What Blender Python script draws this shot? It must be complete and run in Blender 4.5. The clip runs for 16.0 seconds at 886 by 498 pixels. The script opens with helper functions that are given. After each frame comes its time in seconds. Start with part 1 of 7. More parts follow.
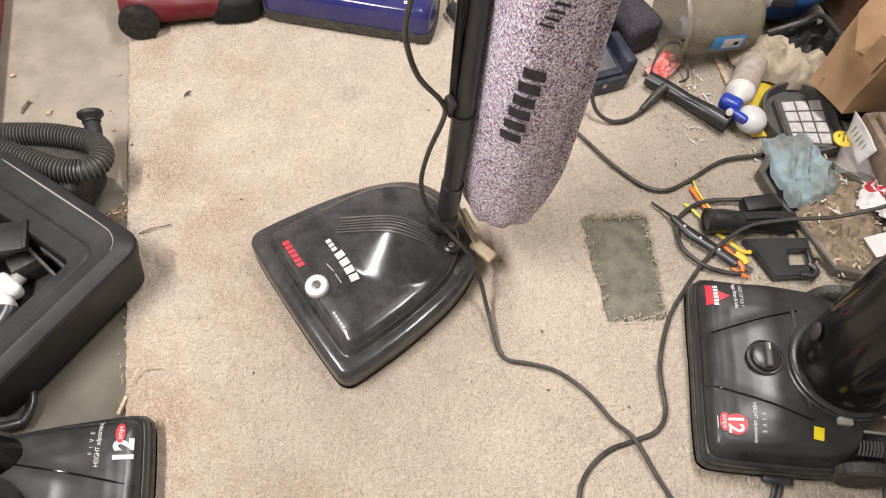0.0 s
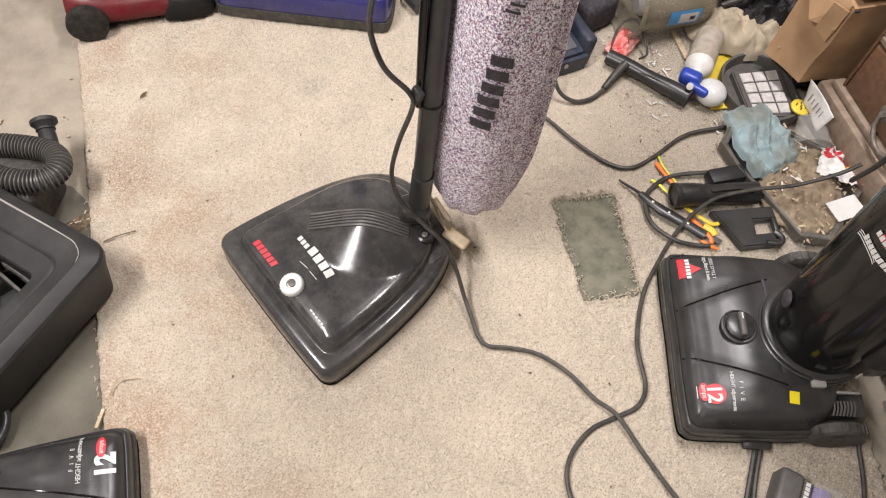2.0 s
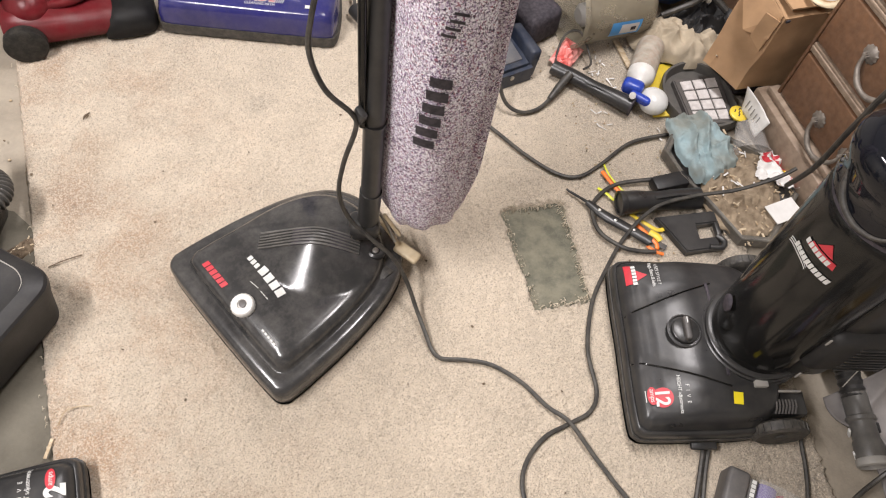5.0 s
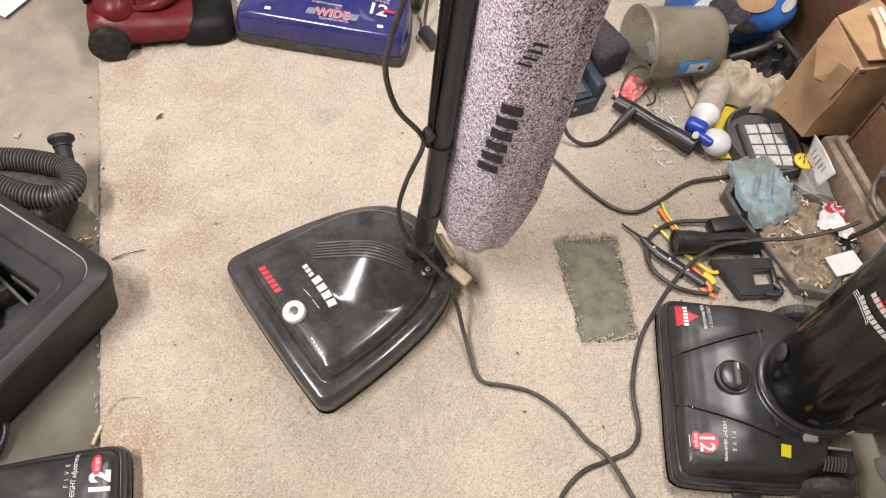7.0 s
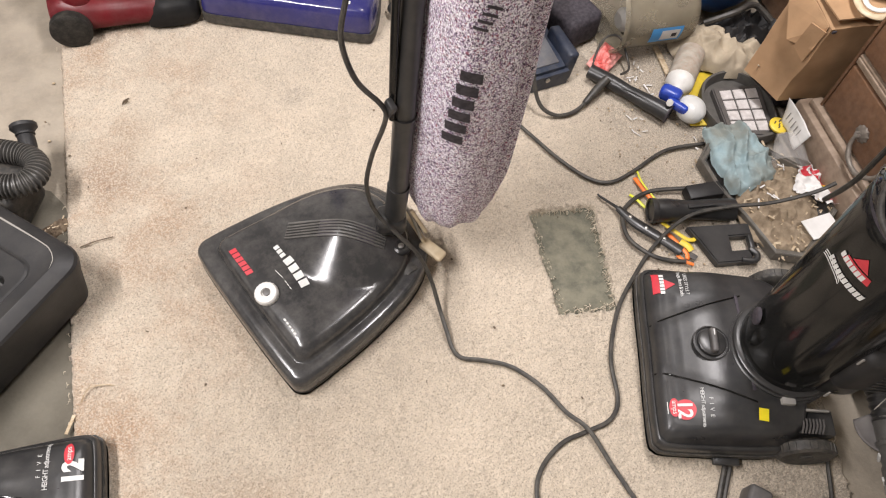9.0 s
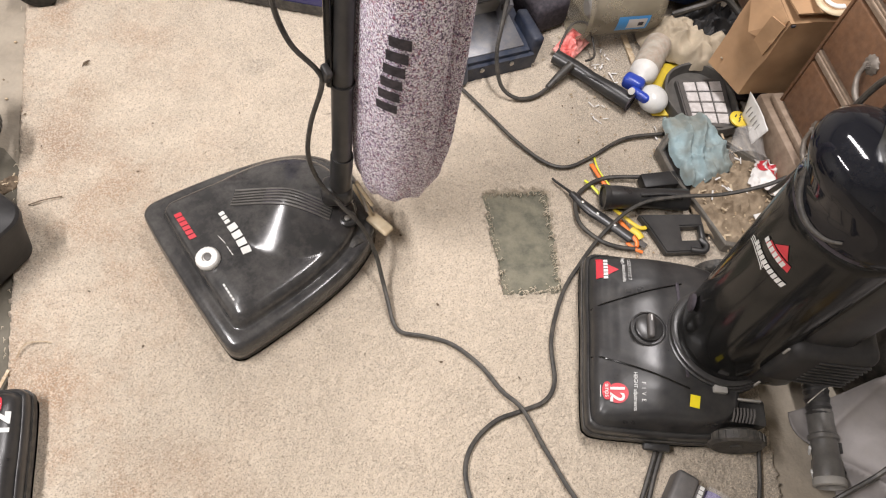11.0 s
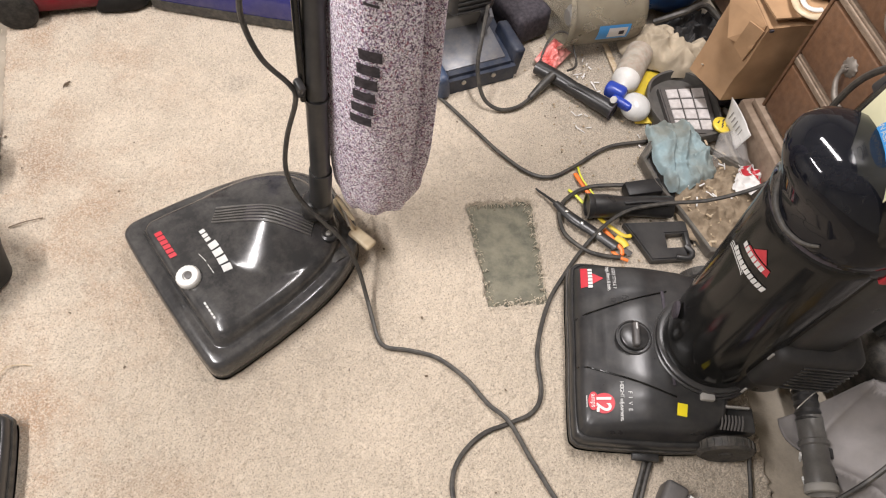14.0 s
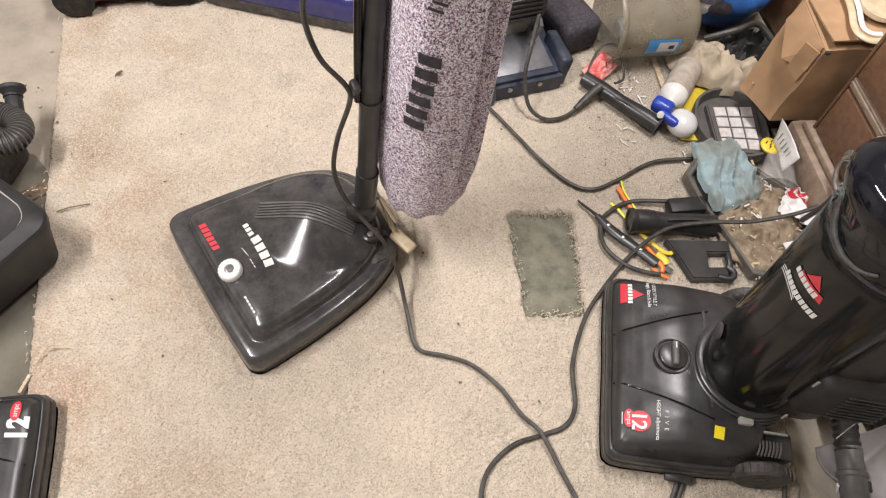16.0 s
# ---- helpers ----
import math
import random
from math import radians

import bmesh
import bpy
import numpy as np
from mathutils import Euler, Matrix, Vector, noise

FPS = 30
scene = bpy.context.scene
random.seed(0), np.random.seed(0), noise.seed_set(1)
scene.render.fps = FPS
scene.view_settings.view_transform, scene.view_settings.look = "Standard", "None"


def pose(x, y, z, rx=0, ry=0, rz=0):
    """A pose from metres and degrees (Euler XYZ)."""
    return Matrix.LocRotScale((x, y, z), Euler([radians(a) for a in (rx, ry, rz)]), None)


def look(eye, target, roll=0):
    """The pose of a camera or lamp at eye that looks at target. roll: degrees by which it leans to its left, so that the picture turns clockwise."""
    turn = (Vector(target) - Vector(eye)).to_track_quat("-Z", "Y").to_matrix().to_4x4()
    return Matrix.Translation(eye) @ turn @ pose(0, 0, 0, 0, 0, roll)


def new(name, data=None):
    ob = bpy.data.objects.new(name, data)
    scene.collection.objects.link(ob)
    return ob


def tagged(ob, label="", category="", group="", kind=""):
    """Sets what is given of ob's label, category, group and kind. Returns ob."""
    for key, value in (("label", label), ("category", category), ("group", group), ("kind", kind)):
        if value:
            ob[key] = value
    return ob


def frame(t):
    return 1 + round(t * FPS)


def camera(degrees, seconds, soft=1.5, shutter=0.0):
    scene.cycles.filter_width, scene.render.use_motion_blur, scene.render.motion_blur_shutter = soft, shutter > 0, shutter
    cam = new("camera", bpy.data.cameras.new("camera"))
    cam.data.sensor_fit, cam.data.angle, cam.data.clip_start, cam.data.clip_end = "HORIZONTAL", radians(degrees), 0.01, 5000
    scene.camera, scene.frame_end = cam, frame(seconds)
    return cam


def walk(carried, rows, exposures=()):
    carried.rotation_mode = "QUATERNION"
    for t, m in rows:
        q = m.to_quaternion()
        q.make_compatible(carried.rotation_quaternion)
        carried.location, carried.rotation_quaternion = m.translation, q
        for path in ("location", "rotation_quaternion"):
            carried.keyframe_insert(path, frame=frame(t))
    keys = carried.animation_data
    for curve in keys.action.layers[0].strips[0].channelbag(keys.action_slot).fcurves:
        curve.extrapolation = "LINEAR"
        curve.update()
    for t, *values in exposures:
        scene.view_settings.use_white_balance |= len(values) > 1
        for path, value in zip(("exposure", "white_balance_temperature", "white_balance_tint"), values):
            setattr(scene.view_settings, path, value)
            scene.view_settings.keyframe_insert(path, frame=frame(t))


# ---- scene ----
cam = camera(62.7, 16.0, soft=1.15)
PATH = [
    (0, (-0.104, -0.137, 1.322), (0.163, 0.848, -0.398), 3.8),
    (0.5, (-0.115, -0.129, 1.346), (0.17, 0.859, -0.369), 5.0),
    (1, (-0.114, -0.121, 1.339), (0.175, 0.86, -0.379), 5.6),
    (1.5, (-0.116, -0.117, 1.321), (0.196, 0.831, -0.412), 5.9),
    (2, (-0.119, -0.122, 1.323), (0.234, 0.803, -0.415), 5.3),
    (2.5, (-0.103, -0.104, 1.334), (0.314, 0.764, -0.418), 5.2),
    (3, (-0.082, -0.093, 1.334), (0.378, 0.726, -0.431), 5.3),
    (3.2, (-0.087, -0.084, 1.324), (0.381, 0.72, -0.447), 5.3),
    (5.3, (-0.097, -0.121, 1.351), (0.342, 0.798, -0.37), 9.3),
    (5.5, (-0.111, -0.123, 1.353), (0.317, 0.806, -0.366), 9.8),
    (6, (-0.126, -0.128, 1.346), (0.266, 0.821, -0.37), 9.8),
    (6.5, (-0.136, -0.128, 1.363), (0.227, 0.842, -0.348), 8.6),
    (7, (-0.12, -0.114, 1.352), (0.24, 0.869, -0.352), 7.6),
    (7.5, (-0.075, -0.113, 1.344), (0.278, 0.871, -0.361), 6.3),
    (8, (-0.085, -0.122, 1.336), (0.277, 0.849, -0.374), 5.7),
    (10.3, (-0.06, -0.136, 1.33), (0.331, 0.769, -0.41), 9.1),
    (10.5, (-0.038, -0.156, 1.326), (0.347, 0.751, -0.415), 9.7),
    (11, (0.012, -0.186, 1.323), (0.384, 0.739, -0.411), 9.9),
    (11.5, (0.036, -0.187, 1.329), (0.42, 0.762, -0.389), 10.0),
    (12, (0.051, -0.191, 1.332), (0.453, 0.774, -0.373), 9.7),
    (12.5, (0.057, -0.19, 1.322), (0.476, 0.777, -0.377), 9.5),
    (13, (0.048, -0.192, 1.32), (0.472, 0.776, -0.378), 9.2),
    (13.5, (0.049, -0.192, 1.316), (0.456, 0.766, -0.392), 8.7),
    (14, (0.044, -0.191, 1.317), (0.425, 0.765, -0.398), 8.4),
    (14.5, (0.035, -0.198, 1.325), (0.39, 0.763, -0.392), 8.2),
    (15, (0.029, -0.199, 1.319), (0.36, 0.77, -0.399), 7.9),
    (15.5, (0.013, -0.19, 1.319), (0.332, 0.783, -0.399), 8.1),
    (16, (0.011, -0.179, 1.314), (0.333, 0.8, -0.399), 8.5),
]
walk(cam, [(t, look(eye, target, roll)) for t, eye, target, roll in PATH])

# ---- light: two unseen tube fittings under the garage ceiling ----
world = bpy.data.worlds.new("garage_air")
world.use_nodes = True
world.node_tree.nodes["Background"].inputs[0].default_value = (0.9, 0.95, 1.0, 1)
world.node_tree.nodes["Background"].inputs[1].default_value = 0.05
scene.world = world
scene.view_settings.exposure = 0.0


def tube_lamp(name, x, y, z, length, width, watts, turn=0.0, colour=(1.0, 0.95, 0.95)):
    data = bpy.data.lights.new(name, "AREA")
    data.shape, data.size, data.size_y = "RECTANGLE", width, length
    data.energy, data.color = watts, colour
    ob = new(name, data)
    ob.matrix_world = pose(x, y, z, 0, 0, turn)
    return ob


# west tube follows the reflections; the east one is added to brighten that side
LAMPS = [(-1.10, 0.35, 2.42, 1.2, 0.14, 87, 0.0), (0.82, 0.92, 2.42, 1.2, 0.14, 56, 0.0)]
for x, y, z, length, width, watts, turn in LAMPS:
    tube_lamp("tube_light", x, y, z - 0.045, length, width, watts, turn)


# ---- materials ----
def material(name, base, rough=0.5, metal=0.0, other=None, size=30.0, amount=0.5, fine=400.0, bump=0.1, depth=0.001,
             dust=0.0, dust_colour=(0.35, 0.31, 0.25), coat=0.0, transmission=0.0, alpha=1.0, rough_var=0.15, vary=0.0, spec=0.5):
    """A surface with colour variation at two scales, uneven gloss, fine relief and settled dust."""
    m = bpy.data.materials.new(name)
    m.use_nodes = True
    nt = m.node_tree
    n, l = nt.nodes, nt.links
    p = n["Principled BSDF"]
    co = n.new("ShaderNodeTexCoord")
    big, small = n.new("ShaderNodeTexNoise"), n.new("ShaderNodeTexNoise")
    for node, scale, detail in ((big, size, 5.0), (small, fine, 3.0)):
        node.inputs["Scale"].default_value, node.inputs["Detail"].default_value = scale, detail
        l.new(co.outputs["Object"], node.inputs["Vector"])
    ramp = n.new("ShaderNodeMapRange")
    ramp.inputs["From Min"].default_value, ramp.inputs["From Max"].default_value = 0.35, 0.65
    l.new(big.outputs["Fac"], ramp.inputs["Value"])
    mix = n.new("ShaderNodeMix")
    mix.data_type = "RGBA"
    mix.inputs["A"].default_value = (*base, 1)
    mix.inputs["B"].default_value = (*(other or tuple(c * 0.72 for c in base)), 1)
    fac = n.new("ShaderNodeMath")
    fac.operation = "MULTIPLY"
    fac.inputs[1].default_value = amount
    l.new(ramp.outputs["Result"], fac.inputs[0])
    l.new(fac.outputs[0], mix.inputs["Factor"])
    colour = mix.outputs["Result"]
    if vary:
        info, hsv, mr = n.new("ShaderNodeObjectInfo"), n.new("ShaderNodeHueSaturation"), n.new("ShaderNodeMapRange")
        mr.inputs["To Min"].default_value, mr.inputs["To Max"].default_value = 1 - vary, 1 + vary
        l.new(info.outputs["Random"], mr.inputs["Value"])
        l.new(mr.outputs["Result"], hsv.inputs["Value"])
        l.new(colour, hsv.inputs["Color"])
        colour = hsv.outputs["Color"]
    if dust:
        dn, dm, dr = n.new("ShaderNodeTexNoise"), n.new("ShaderNodeMix"), n.new("ShaderNodeMapRange")
        dn.inputs["Scale"].default_value, dn.inputs["Detail"].default_value, dn.inputs["Roughness"].default_value = size * 1.7, 9.0, 0.75
        l.new(co.outputs["Object"], dn.inputs["Vector"])
        dr.inputs["From Min"].default_value, dr.inputs["From Max"].default_value, dr.inputs["To Max"].default_value = 0.42, 0.75, dust
        l.new(dn.outputs["Fac"], dr.inputs["Value"])
        dm.data_type = "RGBA"
        dm.inputs["B"].default_value = (*dust_colour, 1)
        l.new(colour, dm.inputs["A"])
        l.new(dr.outputs["Result"], dm.inputs["Factor"])
        colour = dm.outputs["Result"]
    l.new(colour, p.inputs["Base Color"])
    rr = n.new("ShaderNodeMapRange")
    rr.inputs["To Min"].default_value, rr.inputs["To Max"].default_value = max(rough - rough_var, 0.03), min(rough + rough_var, 1)
    l.new(small.outputs["Fac"] if rough > 0.5 else big.outputs["Fac"], rr.inputs["Value"])
    l.new(rr.outputs["Result"], p.inputs["Roughness"])
    p.inputs["Metallic"].default_value = metal
    p.inputs["Specular IOR Level"].default_value = spec
    p.inputs["Coat Weight"].default_value = coat
    p.inputs["Transmission Weight"].default_value = transmission
    p.inputs["Alpha"].default_value = alpha
    if bump:
        b = n.new("ShaderNodeBump")
        b.inputs["Strength"].default_value, b.inputs["Distance"].default_value = bump, depth
        l.new(small.outputs["Fac"], b.inputs["Height"])
        l.new(b.outputs["Normal"], p.inputs["Normal"])
    return m


def carpet_material():
    m = bpy.data.materials.new("carpet_pile")
    m.use_nodes = True
    nt = m.node_tree
    n, l = nt.nodes, nt.links
    p = n["Principled BSDF"]
    co = n.new("ShaderNodeTexCoord")

    def noise_node(scale, detail, rough=0.6):
        t = n.new("ShaderNodeTexNoise")
        t.inputs["Scale"].default_value, t.inputs["Detail"].default_value, t.inputs["Roughness"].default_value = scale, detail, rough
        l.new(co.outputs["Object"], t.inputs["Vector"])
        return t.outputs["Fac"]

    def blend(a, b, value, lo, hi, top=1.0):
        r = n.new("ShaderNodeMapRange")
        r.inputs["From Min"].default_value, r.inputs["From Max"].default_value, r.inputs["To Max"].default_value = lo, hi, top
        l.new(value, r.inputs["Value"])
        x = n.new("ShaderNodeMix")
        x.data_type = "RGBA"
        for sock, c in (("A", a), ("B", b)):
            if isinstance(c, tuple):
                x.inputs[sock].default_value = (*c, 1)
            else:
                l.new(c, x.inputs[sock])
        l.new(r.outputs["Result"], x.inputs["Factor"])
        return x.outputs["Result"]

    c = blend((0.70, 0.595, 0.465), (0.56, 0.475, 0.37), noise_node(8, 7, 0.65), 0.4, 0.66)
    # reddish clay tracked in along the west side
    sep = n.new("ShaderNodeSeparateXYZ")
    l.new(co.outputs["Object"], sep.inputs[0])
    west = n.new("ShaderNodeMapRange")
    west.inputs["From Min"].default_value, west.inputs["From Max"].default_value = 0.0, -0.42
    l.new(sep.outputs["X"], west.inputs["Value"])
    stain = n.new("ShaderNodeMath")
    stain.operation = "MULTIPLY"
    l.new(west.outputs["Result"], stain.inputs[0])
    blot = n.new("ShaderNodeMapRange")
    blot.inputs["From Min"].default_value, blot.inputs["From Max"].default_value = 0.46, 0.62
    l.new(noise_node(4.6, 9, 0.72), blot.inputs["Value"])
    l.new(blot.outputs["Result"], stain.inputs[1])
    c = blend(c, (0.47, 0.30, 0.185), stain.outputs[0], 0.0, 1.0, 0.85)
    # grey trodden dust along the east side
    east = n.new("ShaderNodeMapRange")
    east.inputs["From Min"].default_value, east.inputs["From Max"].default_value = 0.2, 0.9
    l.new(sep.outputs["X"], east.inputs["Value"])
    grime = n.new("ShaderNodeMath")
    grime.operation = "MULTIPLY"
    l.new(east.outputs["Result"], grime.inputs[0])
    l.new(noise_node(4.0, 7, 0.65), grime.inputs[1])
    c = blend(c, (0.36, 0.315, 0.255), grime.outputs[0], 0.15, 0.6, 0.85)
    # two brown spills and a grey smudge
    for spot, reach, tone, top in (((-0.46, 0.94, 0.0), 0.13, (0.36, 0.235, 0.15), 0.75), ((-0.40, 1.05, 0.0), 0.10, (0.42, 0.30, 0.2), 0.5), ((-0.03, 1.09, 0.0), 0.07, (0.34, 0.29, 0.23), 0.55)):
        far = n.new("ShaderNodeVectorMath")
        far.operation = "DISTANCE"
        far.inputs[1].default_value = spot
        l.new(co.outputs["Object"], far.inputs[0])
        near = n.new("ShaderNodeMapRange")
        near.inputs["From Min"].default_value, near.inputs["From Max"].default_value = reach, 0.0
        l.new(far.outputs["Value"], near.inputs["Value"])
        blotch = n.new("ShaderNodeMath")
        blotch.operation = "MULTIPLY"
        l.new(near.outputs["Result"], blotch.inputs[0])
        l.new(noise_node(21, 8, 0.7), blotch.inputs[1])
        c = blend(c, tone, blotch.outputs[0], 0.12, 0.42, top)
    c = blend(c, (0.25, 0.2, 0.15), noise_node(24, 10, 0.75), 0.58, 0.8, 0.6)
    c = blend(c, (0.78, 0.675, 0.54), noise_node(260, 3), 0.46, 0.6, 0.7)
    c = blend(c, (0.30, 0.235, 0.17), noise_node(290, 2), 0.52, 0.66, 0.68)
    l.new(c, p.inputs["Base Color"])
    p.inputs["Roughness"].default_value = 0.95
    p.inputs["Sheen Weight"].default_value = 0.15
    b = n.new("ShaderNodeBump")
    b.inputs["Strength"].default_value, b.inputs["Distance"].default_value = 1.0, 0.008
    l.new(noise_node(230, 4, 0.7), b.inputs["Height"])
    l.new(b.outputs["Normal"], p.inputs["Normal"])
    return m


def tweed_material():
    m = bpy.data.materials.new("speckled_bag_cloth")
    m.use_nodes = True
    nt = m.node_tree
    n, l = nt.nodes, nt.links
    p = n["Principled BSDF"]
    co, mp, v = n.new("ShaderNodeTexCoord"), n.new("ShaderNodeMapping"), n.new("ShaderNodeTexVoronoi")
    mp.inputs["Scale"].default_value = (1.25, 1.25, 0.72)
    warp, add = n.new("ShaderNodeTexNoise"), n.new("ShaderNodeMixRGB")
    warp.inputs["Scale"].default_value = 240
    add.blend_type, add.inputs[0].default_value = "ADD", 0.009
    l.new(co.outputs["Object"], warp.inputs["Vector"])
    l.new(co.outputs["Object"], add.inputs[1])
    l.new(warp.outputs["Color"], add.inputs[2])
    l.new(add.outputs[0], mp.inputs["Vector"])
    l.new(mp.outputs[0], v.inputs["Vector"])
    v.inputs["Scale"].default_value = 540
    sep = n.new("ShaderNodeSeparateColor")
    l.new(v.outputs["Color"], sep.inputs[0])
    r = n.new("ShaderNodeValToRGB")
    r.color_ramp.interpolation = "CONSTANT"
    stops = [(0.0, (0.90, 0.87, 0.92)), (0.36, (0.58, 0.48, 0.62)), (0.50, (0.075, 0.05, 0.09)), (0.69, (0.29, 0.20, 0.33)),
             (0.81, (0.32, 0.10, 0.15)), (0.88, (0.74, 0.68, 0.75)), (0.97, (0.05, 0.04, 0.06))]
    while len(r.color_ramp.elements) < len(stops):
        r.color_ramp.elements.new(0.5)
    for e, (pos, c) in zip(r.color_ramp.elements, stops):
        e.position, e.color = pos, (*c, 1)
    l.new(sep.outputs[0], r.inputs[0])
    l.new(r.outputs[0], p.inputs["Base Color"])
    p.inputs["Roughness"].default_value = 0.9
    b = n.new("ShaderNodeBump")
    b.inputs["Strength"].default_value, b.inputs["Distance"].default_value = 0.5, 0.002
    l.new(v.outputs["Distance"], b.inputs["Height"])
    l.new(b.outputs["Normal"], p.inputs["Normal"])
    return m


def wood_material(name, a, b, rough=0.45, along=(1, 14, 14)):
    m = material(name, a, rough, 0, b, 12, 0.7, 220, 0.15, 0.0008, 0.12, (0.4, 0.34, 0.28))
    nt = m.node_tree
    mp = nt.nodes.new("ShaderNodeMapping")
    mp.inputs["Scale"].default_value = along
    co = next(x for x in nt.nodes if x.type == "TEX_COORD")
    nt.links.new(co.outputs["Object"], mp.inputs["Vector"])
    for x in nt.nodes:
        if x.type == "TEX_NOISE":
            nt.links.new(mp.outputs["Vector"], x.inputs["Vector"])
            x.inputs["Scale"].default_value *= 0.35
    return m


CARPET = carpet_material()
TWEED = tweed_material()
CONCRETE = material("garage_concrete", (0.315, 0.275, 0.22), 0.85, 0, (0.225, 0.195, 0.155), 12, 0.85, 110, 0.6, 0.0025, 0.5, (0.42, 0.36, 0.275))
PATCH = material("bare_slab", (0.165, 0.155, 0.112), 0.8, 0, (0.085, 0.085, 0.062), 34, 1.0, 240, 0.5, 0.0015, 0.45, (0.27, 0.25, 0.19))
PLASTER = material("painted_plaster", (0.62, 0.6, 0.56), 0.9, 0, None, 3, 0.4, 90, 0.2)
CEILING = material("ceiling_board", (0.72, 0.71, 0.68), 0.9, 0, None, 2, 0.3, 90, 0.2)
HOOD = material("glossy_black_enamel", (0.027, 0.027, 0.028), 0.19, 0, (0.042, 0.041, 0.041), 14, 0.8, 500, 0.015, 0.0004, 0.3, (0.2, 0.19, 0.175), coat=0.1, rough_var=0.1)
BLACK = material("black_plastic", (0.017, 0.017, 0.018), 0.32, 0, (0.032, 0.032, 0.032), 18, 0.7, 500, 0.05, 0.0005, 0.12, (0.2, 0.18, 0.155), rough_var=0.12)
GLOSS = material("gloss_black_plastic", (0.006, 0.006, 0.006), 0.13, 0, (0.011, 0.011, 0.010), 12, 0.6, 400, 0.02, 0.0004, 0.04, (0.16, 0.15, 0.12), rough_var=0.07, spec=0.3)
SMOKE = material("smoked_cup_plastic", (0.004, 0.0045, 0.007), 0.07, 0, (0.008, 0.009, 0.012), 20, 0.5, 300, 0.015, 0.0004, 0.04, (0.14, 0.14, 0.15), rough_var=0.04, spec=0.32)
RUBBER = material("black_rubber", (0.022, 0.021, 0.02), 0.6, 0, (0.045, 0.042, 0.038), 40, 0.7, 500, 0.15, 0.0006, 0.25)
CORD = material("cord_rubber", (0.022, 0.021, 0.02), 0.48, 0, (0.05, 0.046, 0.04), 30, 0.6, 500, 0.1, 0.0004, 0.2)
CHARCOAL = material("charcoal_plastic", (0.0125, 0.0125, 0.0135), 0.5, 0, (0.022, 0.0215, 0.022), 12, 0.8, 420, 0.25, 0.0006, 0.09, (0.2, 0.18, 0.155), spec=0.36)
DARKGREY = material("dark_grey_plastic", (0.085, 0.08, 0.078), 0.45, 0, None, 20, 0.6, 420, 0.15, 0.0005, 0.3, (0.25, 0.22, 0.19))
VENT = material("dusty_vent_plastic", (0.07, 0.067, 0.063), 0.42, 0, (0.10, 0.095, 0.088), 30, 0.8, 420, 0.1, 0.0004, 0.3, (0.2, 0.185, 0.16))
TRAYDIRT = material("dry_swept_dirt", (0.33, 0.26, 0.18), 0.95, 0, (0.17, 0.125, 0.08), 42, 0.9, 420, 0.7, 0.003, 0.45, (0.34, 0.27, 0.19))
TRAYRIM = material("dusty_smoked_rim", (0.15, 0.14, 0.125), 0.35, 0, (0.09, 0.085, 0.075), 30, 0.8, 420, 0.1, 0.0005, 0.4, (0.34, 0.3, 0.24), alpha=0.8)
THREAD = material("frayed_carpet_yarn", (0.62, 0.54, 0.42), 0.95, 0, (0.42, 0.36, 0.27), 60, 0.8, 500, 0.1)
HOSEMAT = material("hose_grey", (0.055, 0.053, 0.050), 0.42, 0, (0.062, 0.058, 0.053), 25, 0.7, 420, 0.1, 0.0005, 0.2, (0.22, 0.2, 0.17))
GREY = material("mid_grey_plastic", (0.3, 0.29, 0.27), 0.5, 0, None, 25, 0.6, 420, 0.1, 0.0005, 0.3)
CREAM = material("aged_cream_plastic", (0.62, 0.52, 0.36), 0.45, 0, (0.45, 0.34, 0.2), 50, 0.7, 420, 0.1, 0.0005, 0.25)
WHITE = material("white_plastic", (0.74, 0.73, 0.70), 0.4, 0, None, 40, 0.5, 420, 0.08, 0.0005, 0.2, (0.4, 0.36, 0.3))
PRINT = material("white_print", (0.62, 0.62, 0.60), 0.5, 0, None, 90, 0.5, 420, 0.05)
REDPRINT = material("red_print", (0.5, 0.03, 0.045), 0.4, 0, None, 90, 0.5, 420, 0.05)
INK = material("faded_black_ink", (0.025, 0.022, 0.028), 0.8, 0, (0.06, 0.05, 0.06), 120, 0.9, 500, 0.2)
FILTER = material("dusty_filter_face", (0.64, 0.61, 0.60), 0.9, 0, (0.48, 0.45, 0.44), 60, 0.9, 500, 0.4, 0.001, 0.3, (0.3, 0.26, 0.22))
WORNLABEL = material("worn_bottle_label", (0.46, 0.43, 0.37), 0.6, 0, (0.30, 0.27, 0.22), 45, 0.9, 400, 0.1, 0.0005, 0.5, (0.42, 0.22, 0.15))
YELLOW = material("yellow_sticker", (0.85, 0.7, 0.02), 0.5, 0, None, 60, 0.3, 400, 0.05)
YELLOWP = material("yellow_plastic", (0.78, 0.58, 0.04), 0.45, 0, None, 30, 0.6, 400, 0.08, 0.0005, 0.2)
ORANGE = material("orange_plastic", (0.85, 0.2, 0.03), 0.4, 0, None, 30, 0.5, 400, 0.08, 0.0005, 0.15)
NEON = material("neon_yellow_plastic", (0.75, 0.78, 0.05), 0.4, 0, None, 30, 0.5, 400, 0.08, 0.0005, 0.15)
RED = material("red_gloss_plastic", (0.24, 0.014, 0.022), 0.36, 0, (0.17, 0.014, 0.02), 12, 0.8, 400, 0.03, 0.0004, 0.22, (0.3, 0.2, 0.18))
REDDARK = material("dark_red_plastic", (0.12, 0.008, 0.012), 0.4, 0, None, 15, 0.6, 400, 0.05, 0.0004, 0.15)
